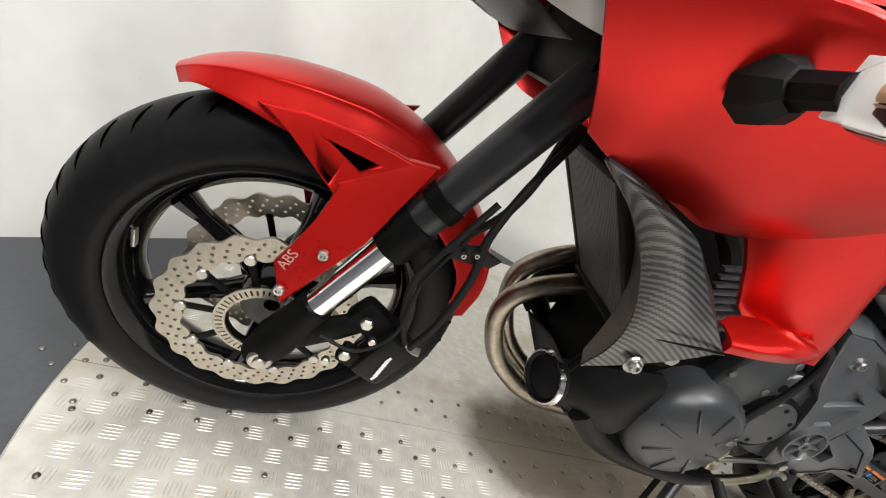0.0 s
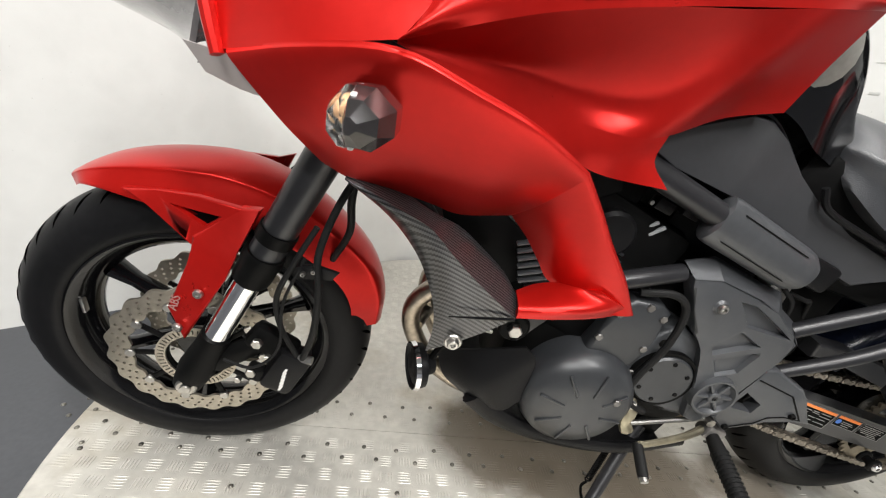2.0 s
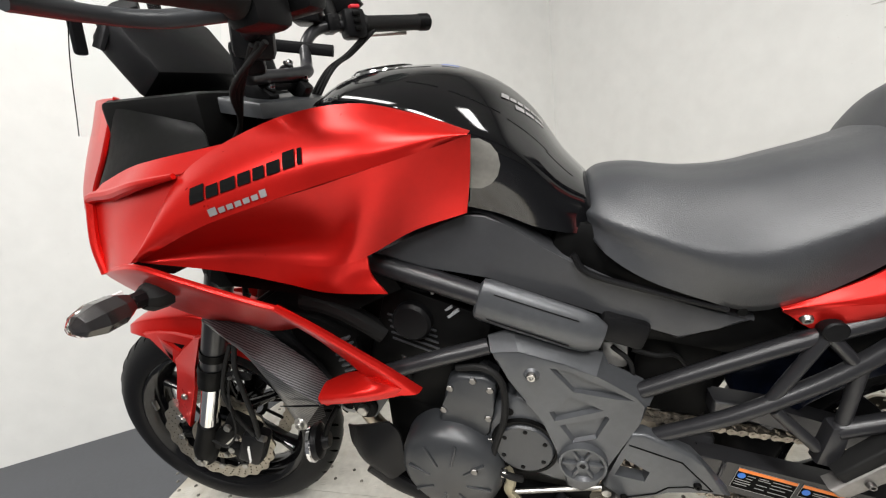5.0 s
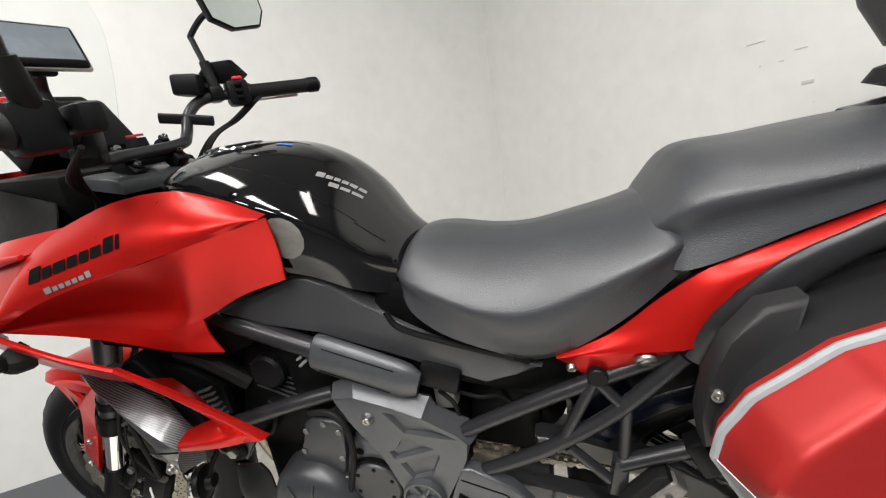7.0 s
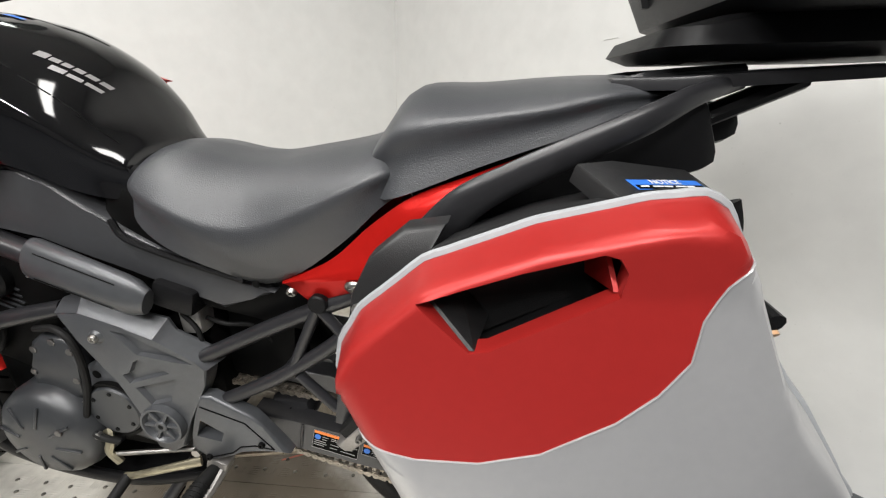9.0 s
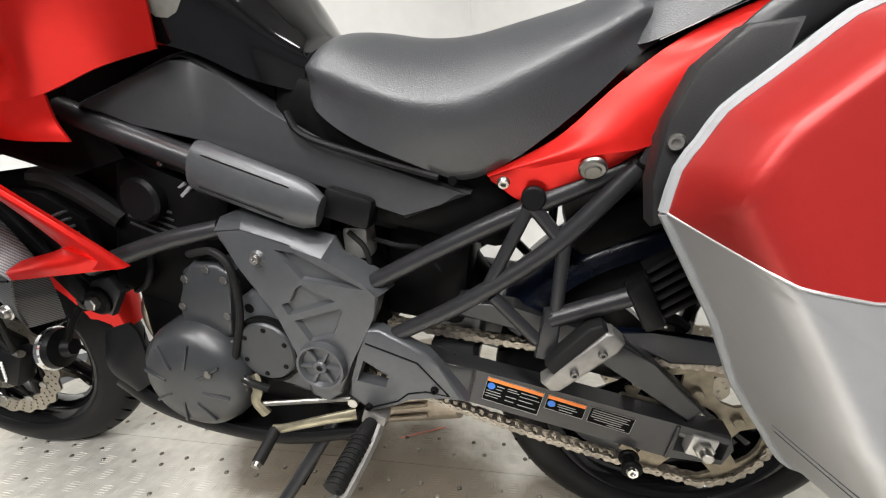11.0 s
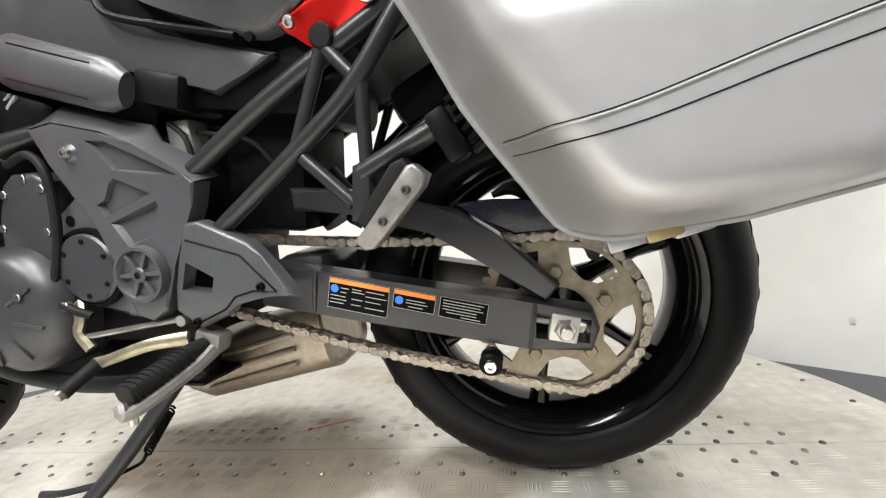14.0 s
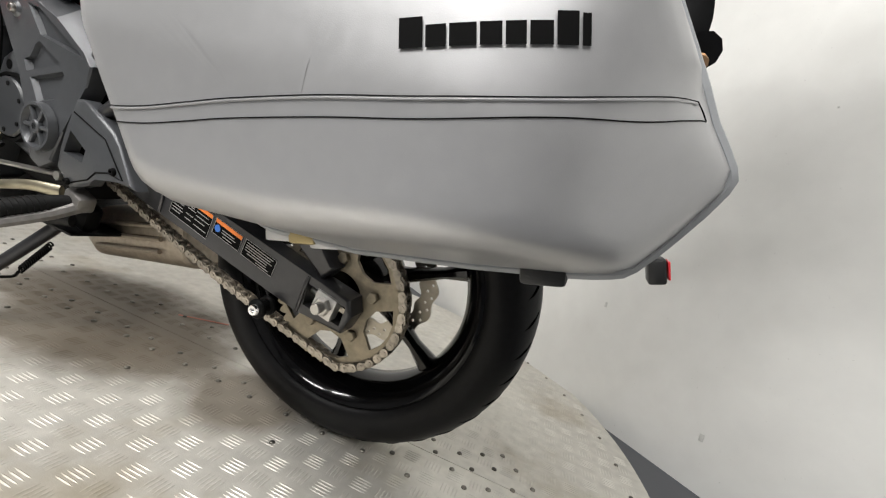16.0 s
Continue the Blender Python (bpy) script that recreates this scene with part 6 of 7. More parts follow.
def mirror(c, turn):
    o = [(-0.045, 0.018), (-0.03, 0.034), (0.03, 0.040), (0.058, 0.028), (0.062, -0.005), (0.05, -0.030), (0.0, -0.036), (-0.035, -0.02)]
    m = Matrix.Translation(c) @ Matrix.Rotation(radians(turn), 4, "Z")
    part("mirror_head", moved(plate([(x * 1.25, 0, z * 1.25) for x, z in o], 0.02, 0.004), m @ pose(0, -0.012, 0)), PLASTIC, handlebar, "black angular mirror")
    part("mirror_glass", moved(plate([(x * 1.15, 0, z * 1.15) for x, z in o], 0.002, 0), m @ pose(0, -0.0145, 0)), MIRROR_GLASS, handlebar, "mirror glass")


mirror((0.492, 0.215, 1.342), 62)
mirror((0.53, -0.35, 1.37), 70)

SHIFT = Vector((0, 0, 0))
# tank cap, tank pad marks
tank = bpy.data.objects["fuel_tank"]
bpy.context.view_layer.update()
cap = part("fuel_cap", moved(lathe([(0, -0.010), (0.036, -0.010), (0.042, -0.006), (0.046, -0.009), (0.05, -0.006), (0.052, 0.006), (0, 0.006)], 40), pose(0.590, 0.0, 1.0535, -90, 0, 0) @ pose(0, 0, 0, 0, 0, 0)), BLACK_GLOSS, bike, "black fuel cap in a chromed ring")
part("cap_rim", moved(lathe([(0.050, -0.004), (0.054, -0.005), (0.056, 0.001), (0.050, 0.002)], 40), pose(0.590, 0.0, 1.0535, -90, 0, 0)), CHROME, cap)
part("badge", draped(word_blocks((0.009, 0.007, 0.006, 0.006, 0.006, 0.006), 0.014, 0.0014), (0.790, -0.07, 0.975), (0.9, 0.3, 0.08), (-0.1, 0.4, 0.6), (0.1, 0.6, -0.8), tank), SILVER_PRINT, bike, "silver model mark", smooth=False)["kind"] = "stuff"
part("badge", draped(word_blocks((0.010, 0.009, 0.009), 0.011, 0.0016), (0.808, -0.072, 0.957), (0.9, 0.3, 0.08), (-0.1, 0.4, 0.6), (0.1, 0.6, -0.8), tank), SILVER_PRINT, bike, "silver model mark", smooth=False)["kind"] = "stuff"
part("sticker", draped(word_blocks((0.012, 0.012), 0.012, 0.001), (0.695, -0.03, 1.05), (1, 0.1, 0.0), (0, 0.4, 0.6), (0, 0.5, -0.8), tank), BLUE, bike, smooth=False)
for x0, y0, z0, l in ((0.67, -0.105, 1.01, 0.05), (0.73, -0.10, 0.975, 0.07), (0.80, -0.10, 0.94, 0.05), (0.845, -0.085, 0.895, 0.035)):
    bm = bmesh.new()
    bmesh.ops.create_grid(bm, x_segments=6, y_segments=1, size=0.5)
    bmesh.ops.scale(bm, vec=(l, 0.0022, 1), verts=bm.verts)
    bmesh.ops.translate(bm, vec=(l / 2, 0, 0), verts=bm.verts)
    part("pad_edge", draped(bm, (x0, y0, z0), (0.85, 0.05, -0.42), (0.2, 0.5, 0.8), (0.1, 0.6, -0.8), tank, 0.0004), DARK, bike, "edge of the clear tank pad", smooth=False)
bm = bmesh.new()
rings = [[bm.verts.new((0.033 * r / 4 * math.cos(a) * (1.0 if math.cos(a) > -0.4 else 0.8), 0.034 * r / 4 * math.sin(a), 0)) for a in (2 * math.pi * k / 14 for k in range(14))] for r in (0.2, 1, 2, 3, 4)]
bm.faces.new(rings[0])
for a, b in zip(rings, rings[1:]):
    for k in range(14):
        bm.faces.new((a[k], a[(k + 1) % 14], b[(k + 1) % 14], b[k]))
part("knee_pad", draped(bm, (0.755, -0.2, 0.917), (1, 0, -0.15), (0.1, 0, 1), (0, 1, 0), tank, 0.0008), KNEE_FILM, bike, "matt knee pad film on the tank")

SHIFT = Vector((0, 0, 0))
# name marks on the shroud
sh = bpy.data.objects["tank_shroud"]
part("word_mark", draped(word_blocks((0.022, 0.018, 0.022, 0.018, 0.016, 0.018, 0.016, 0.006), 0.022, 0.0035), (0.412, -0.26, 0.914), (0.155, 0, 0.043), (-0.1, 0.3, 0.9), (0, 0.9, -0.35), sh), BLACK_PRINT, bike, "black maker's mark", smooth=False)["kind"] = "stuff"
part("model_mark", draped(word_blocks((0.012, 0.009, 0.009, 0.009, 0.009, 0.009, 0.009), 0.009, 0.003), (0.437, -0.27, 0.902), (0.155, 0, 0.040), (-0.1, 0.3, 0.9), (0, 0.95, -0.3), sh), SILVER_PRINT, bike, "silver model mark", smooth=False)["kind"] = "stuff"

SHIFT = Vector((0.003, 0.005, -0.003))
# swingarm labels
AL = Vector((0.084, 0, -0.0222)).normalized()
UP = Vector((0.0222, 0, 0.084)).normalized()


def label_at(x, z, w, h, orange, lines, blue):
    o = Vector((x, -0.1004, z))
    def quad(u, v, ww, hh, lift):
        c = [o + AL * u + UP * v, o + AL * (u + ww) + UP * v, o + AL * (u + ww) + UP * (v + hh), o + AL * u + UP * (v + hh)]
        return plate([p - Vector((0, lift, 0)) for p in c], 0.0004, 0)
    base = part("label", quad(0, -h, w, h, 0.0003), BLACK_PRINT, swingarm, "black warning label with white print", smooth=False)
    for u, v, ww, hh in ((0, -0.0005, w, 0.0005), (0, -h, w, 0.0005), (0, -h, 0.0005, h), (w - 0.0005, -h, 0.0005, h)):
        part("label_line", quad(u, v, ww, hh, 0.0007), LABEL_PRINT, swingarm, smooth=False)
    if orange:
        part("label_header", quad(0.001, -0.0075, w - 0.002, 0.006, 0.0007), ORANGE, swingarm, smooth=False)
    if blue:
        part("label_sign", moved(lathe([(0, -0.0005), (0.0058, -0.0005), (0.0058, 0), (0, 0)], 18), Matrix.Translation(o + AL * 0.0085 - UP * 0.0155 - Vector((0, 0.0006, 0)))), BLUE, swingarm, smooth=False)
    for u, v, ww in lines:
        part("label_print", quad(u, v, ww, 0.0011, 0.0007), LABEL_PRINT, swingarm, smooth=False)


label_at(1.113, 0.376, 0.087, 0.044, True, [(0.017, -0.014, 0.012), (0.017, -0.020, 0.009), (0.034, -0.013, 0.014), (0.034, -0.017, 0.018), (0.054, -0.013, 0.026), (0.054, -0.020, 0.030), (0.003, -0.026, 0.022), (0.003, -0.031, 0.024), (0.003, -0.036, 0.020), (0.034, -0.027, 0.016), (0.054, -0.027, 0.022), (0.034, -0.035, 0.014), (0.054, -0.036, 0.028)], True)
label_at(1.203, 0.353, 0.058, 0.027, True, [(0.018, -0.014, 0.026), (0.018, -0.018, 0.030), (0.022, -0.023, 0.020)], True)
label_at(1.265, 0.337, 0.064, 0.028, False, [(0.004, -0.005, 0.054), (0.004, -0.009, 0.050), (0.004, -0.013, 0.054), (0.004, -0.017, 0.046), (0.010, -0.021, 0.04), (0.03, -0.025, 0.026)], False)
for x in (1.092, 1.385):
    z = 0.385 - (x - 1.092) * 0.235
    part("weld", tube([(x, -0.1, z), (x - 0.004, -0.102, z - 0.02), (x - 0.012, -0.1, z - 0.058)], 0.003, 6, 6), SWING, swingarm)

SHIFT = Vector((0.002, 0.030, -0.012))
# gear lever, rider's footrest, side stand
gear = part("gear_lever", tube([(0.905, -0.165, 0.322), (0.86, -0.185, 0.322), (0.80, -0.195, 0.308), (0.775, -0.197, 0.303)], [0.011, 0.009, 0.008, 0.009], 10, 4, 0.6), ZINC, bike, "zinc-plated gear lever with a rubber toe piece")
part("toe_piece", tube([(0.777, -0.195, 0.303), (0.773, -0.245, 0.283)], 0.0095, 12), RUBBER_SOFT, gear)
part("toe_tip", tube([(0.773, -0.243, 0.284), (0.7725, -0.252, 0.281)], 0.007, 10), STEEL, gear)
part("gear_rod", tube([(0.752, -0.182, 0.338), (0.905, -0.162, 0.350)], 0.0045, 10), STEEL, gear)
part("gear_arm", tube([(0.738, -0.172, 0.385), (0.748, -0.182, 0.365), (0.742, -0.185, 0.345), (0.755, -0.183, 0.32)], [0.013, 0.01, 0.010, 0.012], 8, 3, 0.6), ZINC, gear, "zinc-plated gear shaft arm")
part("rod_joint", moved(lathe([(0, -0.01), (0.008, -0.01), (0.008, 0.01), (0, 0.01)], 12), pose(0.907, -0.165, 0.35)), STEEL, gear)
part("arm_bolt", knob((0.738, -0.184, 0.386), 0.008, 0.008, seg=6), STEEL, gear)
rest = part("rider_footrest", tube([(0.932, -0.165, 0.312), (0.927, -0.20, 0.308), (0.918, -0.28, 0.296)], [0.011, 0.014, 0.0135], 12, 4), RUBBER_SOFT, bike, "ribbed rubber rider footrest on a zinc bracket")
for k in range(11):
    p = Vector((0.927, -0.20, 0.308)).lerp(Vector((0.918, -0.275, 0.297)), k / 10)
    part("rib", tube([p, p + Vector((0, -0.0028, -0.0005))], 0.0158, 12), RUBBER_SOFT, rest)
part("rest_frame", tube([(0.94, -0.16, 0.305), (0.937, -0.21, 0.290), (0.926, -0.285, 0.278), (0.918, -0.288, 0.29)], [0.012, 0.009, 0.008, 0.007], 8, 4), PEG_CAST, rest)
part("rest_bracket", block((0.935, -0.155, 0.315), (0.04, 0.03, 0.03), 0.006, (0, 20, 0)), PEG_CAST, rest)
part("feeler_bolt", tube([(0.922, -0.279, 0.284), (0.920, -0.279, 0.262)], 0.0055, 8), STEEL, rest)
SHIFT = Vector((-0.005, 0.040, 0.006))
stand = part("side_stand", tube([(0.845, -0.120, 0.242), (0.82, -0.14, 0.205), (0.755, -0.205, 0.11), (0.70, -0.262, 0.048)], [0.013, 0.012, 0.0115, 0.011], 12, 4), FRAME, bike, "black steel side stand with a spring")
part("stand_foot", block((0.692, -0.270, 0.042), (0.05, 0.035, 0.008), 0.003, (-8, 0, 40)), FRAME, stand)
part("stand_tang", tube([(0.745, -0.214, 0.10), (0.70, -0.235, 0.10), (0.672, -0.245, 0.105)], 0.005, 8, 4), FRAME, stand)
coil = [Vector((0.80, -0.128, 0.168)).lerp(Vector((0.768, -0.158, 0.112)), k / 120) + Vector((0.007 * math.cos(k * 0.785), 0, 0.007 * math.sin(k * 0.785))) for k in range(121)]
part("stand_spring", tube(coil, 0.0018, 5, 1), DARK, stand)
part("spring_hook", tube([(0.766, -0.16, 0.108), (0.755, -0.165, 0.095), (0.745, -0.205, 0.10)], 0.003, 6, 3), DARK, stand)
part("stand_lug", block((0.86, -0.11, 0.25), (0.06, 0.03, 0.05), 0.008, (0, 20, 0)), DARK, bike)

SHIFT = Vector((0.004, 0.01, 0.006))
# engine clutter behind the fairing
hose("coolant_hose", [(0.395, -0.12, 0.69), (0.45, -0.13, 0.685), (0.50, -0.13, 0.66), (0.54, -0.12, 0.62)], 0.018)
hose("engine_cable", [(0.675, -0.150, 0.575), (0.725, -0.158, 0.582), (0.750, -0.160, 0.555), (0.748, -0.160, 0.49), (0.728, -0.160, 0.43), (0.715, -0.165, 0.39)], 0.006)
hose("engine_cable", [(0.55, -0.11, 0.60), (0.58, -0.13, 0.56), (0.57, -0.14, 0.52), (0.53, -0.13, 0.50)], 0.005)
hose("engine_cable", [(0.715, -0.165, 0.38), (0.742, -0.168, 0.365), (0.765, -0.16, 0.35)], 0.006)
part("ignition_coil", knob((0.605, -0.125, 0.655), 0.035, 0.02), PLASTIC, bike)
for k in range(5):
    part("cylinder_fin", block((0.600, -0.118, 0.600 + 0.012 * k), (0.09, 0.02, 0.004), 0.001, (0, 22, 0)), ENGINE, engine)
for x, z, w, h in ((0.690, 0.726, 0.035, 0.024), (0.672, 0.702, 0.03, 0.018), (0.715, 0.700, 0.028, 0.02), (0.650, 0.735, 0.03, 0.022)):
    part("connector", block((x, -0.118, z), (w, 0.02, h), 0.003, (0, 18, 0)), PLASTIC, bike)
for x, z in ((0.676, 0.715), (0.648, 0.706), (0.712, 0.712)):
    part("connector_pin", knob((x, -0.128, z), 0.0035, 0.004), STEEL, bike)
part("connector_tag", block((0.668, -0.122, 0.672), (0.018, 0.006, 0.005), 0.002, (0, -30, 0)), TRIM_GREY, bike)
part("connector_tag", block((0.676, -0.124, 0.664), (0.026, 0.006, 0.006), 0.002, (0, -35, 0)), TRIM_GREY, bike)
mount = part("engine_mount", flat([(0.468, 0.492), (0.51, 0.47), (0.545, 0.515), (0.53, 0.54), (0.49, 0.53)], -0.168, 0.012, 0.003), FRAME, bike, "black engine mounting plate")
part("mount_boss", knob((0.498, -0.168, 0.499), 0.024, 0.008), DARK, mount)
part("mount_bolt", knob((0.498, -0.176, 0.499), 0.011, 0.010, seg=6), STEEL, mount)
part("engine_hanger", tube([(0.44, -0.16, 0.50), (0.45, -0.165, 0.485), (0.47, -0.165, 0.48)], 0.003, 6, 3), STEEL, mount)
# no cut here: a near-black disc imitates the dark of a hole
part("belly_hole_disc", knob((0.474, -0.166, 0.358), 0.0085, 0.002), DARK, belly)
part("reservoir", block((0.925, -0.09, 0.58), (0.04, 0.04, 0.05), 0.008), CAST, bike, "small aluminium rear brake valve")
hose("rear_hose", [(0.95, -0.10, 0.585), (0.985, -0.10, 0.575), (1.02, -0.08, 0.56), (1.05, -0.06, 0.50)], 0.004)
hose("rear_hose", [(0.92, -0.115, 0.60), (0.945, -0.12, 0.575), (0.95, -0.12, 0.53)], 0.004)
part("shock_spring", tube([Vector((1.045, -0.03, 0.60)) + Vector((-0.0011 * k, 0, -0.0016 * k)) * 0.5 + Vector((0.03 * math.cos(k * 0.5) * 0.6, 0.03 * math.sin(k * 0.5), 0.03 * math.cos(k * 0.5) * 0.4)) for k in range(100)], 0.005, 6, 1), DARK, bike)
for k in range(6):
    part("hanger_fin", block((1.328 + 0.005 * k, -0.132, 0.577 - 0.0115 * k), (0.052, 0.03, 0.006), 0.0015, (0, -36, 0)), PLASTIC, bike)
SHIFT = Vector((0.006, 0.006, 0.001))
# seat and tail fasteners
part("screw", screw((1.140, -0.150, 0.679), 0.0075, (0, -1, -0.5)), STEEL, bike)
part("screw", knob((1.077, -0.131, 0.679), 0.006, 0.006), DARK, bike)
part("seat_lock", join(knob((1.236, -0.155, 0.694), 0.015, 0.006, (0, -1, -0.8)), knob((1.236, -0.1595, 0.690), 0.009, 0.002, (0, -1, -0.8))), STEEL, bike, "chromed seat lock")
part("side_trim", tube([(0.866, -0.132, 0.770), (0.885, -0.135, 0.742), (0.955, -0.136, 0.716), (1.06, -0.136, 0.684)], 0.005, 8, 4), PLASTIC, bike)

SHIFT = Vector((0, 0, -0.02))
# rear indicator, plate bracket
part("indicator", tube([(1.762, -0.05, 0.702), (1.766, -0.10, 0.696), (1.771, -0.137, 0.686)], [0.008, 0.011, 0.016], 10, 3), PLASTIC, bike, "black rear indicator")
part("indicator_lens", tube([(1.770, -0.139, 0.676), (1.771, -0.143, 0.673)], 0.008, 10), AMBER_DULL, bike)
part("plate_hanger", tube([(1.745, 0, 0.80), (1.757, 0, 0.76), (1.76, 0, 0.70), (1.745, 0, 0.62)], [0.030, 0.03, 0.025, 0.02], 10, 4, 0.3), PLASTIC, bike, "black number plate hanger")

SHIFT = Vector((0, 0, 0))
# ---- pannier details ----
def on_shell(pts, lift=0.0002):
    return [(p[0], pan_y(p[0], p[1]) - lift, p[1]) for p in pts]


LINE = [(1.376, 0.502), (1.392, 0.501), (1.4197, 0.502), (1.4475, 0.507), (1.480, 0.5155), (1.516, 0.525), (1.575, 0.538), (1.636, 0.549), (1.697, 0.563), (1.7575, 0.583)]
LOWER_LINE = [(1.382, 0.4915), (1.396, 0.491), (1.42, 0.492), (1.449, 0.4965), (1.4815, 0.5045), (1.516, 0.5135), (1.578, 0.527), (1.638, 0.5385), (1.6996, 0.554), (1.735, 0.563), (1.766, 0.5755)]
for line, r in ((LINE, 0.0003), (LOWER_LINE, 0.0004)):
    part("groove", tube(on_shell(smooth_line([(x, z, 0) for x, z in line], 8)), r, 6, 1), DARK, pannier)
part("groove", tube(on_shell([LINE[-1], (1.7625, 0.5795), LOWER_LINE[-1]]), 0.0005, 6, 4), DARK, pannier)
part("trim_strip", tube(on_shell(smooth_line([(x, z - 0.0016, 0) for x, z in LINE], 8), 0.0004), 0.0007, 6, 1), SILVER, pannier)
wm = word_blocks((0.013, 0.011, 0.014, 0.011, 0.010, 0.011, 0.010, 0.004), 0.0145, 0.0016, 0.002)
for v in wm.verts:
    x, z = 1.6132 + v.co.x * 0.92 - 0.30 * v.co.y, 0.5675 + v.co.y + v.co.x * 0.206
    v.co = (x, pan_y(x, z) - 0.0012, z)
part("word_mark", wm, BLACK_PRINT, pannier, "raised black maker's mark", smooth=False)["kind"] = "stuff"
for x, z, w in ((1.463, 0.417, 0.03), (1.512, 0.424, 0.03), (1.675, 0.458, 0.03), (1.730, 0.474, 0.03)):
    part("case_foot", block((x, rim_y(x, z) + 0.014, z), (w, 0.022, 0.016), 0.002, (0, -14, 0)), SILVER, pannier)
part("latch_plate", block((1.490, -0.252, 0.424), (0.03, 0.03, 0.02), 0.004, (0, -14, 0)), BRASS, pannier, "dull brass latch plate")
part("latch_hook", block((1.705, -0.25, 0.458), (0.035, 0.03, 0.02), 0.004, (0, -14, 0)), CASE_BLACK, pannier)
part("reflector_arm", tube([(1.752, 0.0, 0.62), (1.79, 0.03, 0.54), (1.825, 0.065, 0.465)], [0.012, 0.010, 0.008], 8, 3), CASE_BLACK, bike, "black reflector arm")
part("reflector_holder", block((1.834, 0.068, 0.443), (0.024, 0.036, 0.036), 0.004, (0, -20, 0)), CASE_BLACK, bike)
part("reflector", block((1.848, 0.068, 0.449), (0.003, 0.03, 0.026), 0.001, (0, -20, 0)), RED_KNOB, bike, "small red reflector")
strap = [(1.276, -0.268, 0.662), (1.272, -0.268, 0.70), (1.280, -0.266, 0.745), (1.300, -0.258, 0.785), (1.335, -0.240, 0.812), (1.378, -0.228, 0.815), (1.36, -0.250, 0.785), (1.32, -0.262, 0.745), (1.30, -0.268, 0.67)]
part("case_arm", plate(strap, 0.03, 0.006), CASE_BLACK, pannier, "black pannier mounting arm")
part("arm_bolt", screw((1.288, -0.264, 0.730), 0.007, (-0.4, -1, 0.1), 0.006), STEEL, pannier)
NX, NU = Vector((0.10, 0.055, -0.012)).normalized(), Vector((-0.03, 0.05, 0.02)).normalized()
nn = NX.cross(NU).normalized()
no = Vector((1.551, -0.247, 0.858))
def note(u, v, w, h, lift):
    c = [no + NX * u + NU * v, no + NX * (u + w) + NU * v, no + NX * (u + w) + NU * (v + h), no + NX * u + NU * (v + h)]
    return plate([p + nn * lift for p in c], 0.0005, 0, tuple(-nn))
part("notice_bed", plate([no + NX * u + NU * v for u, v in ((-0.03, -0.02), (0.098, -0.025), (0.108, 0.045), (0.02, 0.06), (-0.03, 0.05))], 0.02, 0.004, tuple(-nn)), CASE_BLACK, pannier)
part("notice_label", note(0, 0, 0.090, 0.0175, 0.001), BLUE, pannier, "blue and white notice label", smooth=False)
part("notice_strip", note(0.0025, 0.0012, 0.085, 0.006, 0.0016), BLACK_PRINT, pannier, smooth=False)
for k in range(5):
    part("notice_print", note(0.006 + 0.0145 * k, 0.0032, 0.0096 + 0.0032 * (k % 2), 0.0018, 0.0022), WHITE, pannier, smooth=False)
part("notice_word", on_face(text("NOTICE", 0.0105, 0.0002), no + NX * 0.024 + NU * 0.009 + nn * 0.0018, NX, nn), WHITE, pannier, "white NOTICE lettering", smooth=False)

# ---- satellite navigator on a ball mount ----
navigator = tagged(new("satellite_navigator"), "grey-framed satellite navigator with a dark screen above the instruments", "navigation device")
NAV = LEAN @ pose(0.188, 0.02, 1.316, 0, -14, -6)
navigator.matrix_world = NAV
part("housing", block((0, 0, 0), (0.026, 0.164, 0.090), 0.012, seg=3), PLASTIC, navigator)
part("bezel", block((-0.002, 0, 0), (0.014, 0.169, 0.095), 0.005, seg=3), CAST, navigator, "silver side bezel")
part("screen", block((0.0125, 0, 0.003), (0.003, 0.144, 0.070), 0.001), LENS_SMOKE, navigator, "dark glass screen")
part("screen_image", block((0.0142, 0, 0.003), (0.0006, 0.140, 0.066), 0), material("screen_grey", (0.16, 0.18, 0.2), 0.15), navigator, "dim blue-grey map image")
part("cradle", block((-0.02, 0, -0.02), (0.02, 0.05, 0.06), 0.008), PLASTIC, navigator)
part("ball_joint", knob((-0.028, 0, -0.03), 0.014, 0.02, (-1, 0, -0.3)), RUBBER_SOFT, navigator)
part("ball_arm", tube([(-0.04, 0, -0.035), (-0.055, 0.0, -0.065), (-0.06, 0.0, -0.10)], [0.013, 0.011, 0.013], 12, 3), RUBBER_SOFT, navigator)

SHIFT = Vector((0.003, 0.008, 0.003))
# added near-black blocks fill see-through gaps and stand in for deep shade
part("seat_gap_fill", block((0.955, 0, 0.735), (0.25, 0.235, 0.11), 0.02, (0, 16, 0)), DARK, bike, "near-black fill block under the seat")
part("tank_gap_fill", block((0.872, 0, 0.79), (0.08, 0.20, 0.10), 0.02, (0, 35, 0)), DARK, bike)
part("rear_gap_fill", block((0.93, 0, 0.665), (0.16, 0.20, 0.11), 0.02, (0, 14, 0)), DARK, bike)
part("throttle_gap_fill", block((0.80, 0, 0.66), (0.20, 0.20, 0.12), 0.02, (0, 14, 0)), DARK, bike)
part("tail_gap_fill", block((1.35, 0, 0.63), (0.27, 0.16, 0.06), 0.02, (0, -24, 0)), DARK, bike, "near-black fill block under the tail")
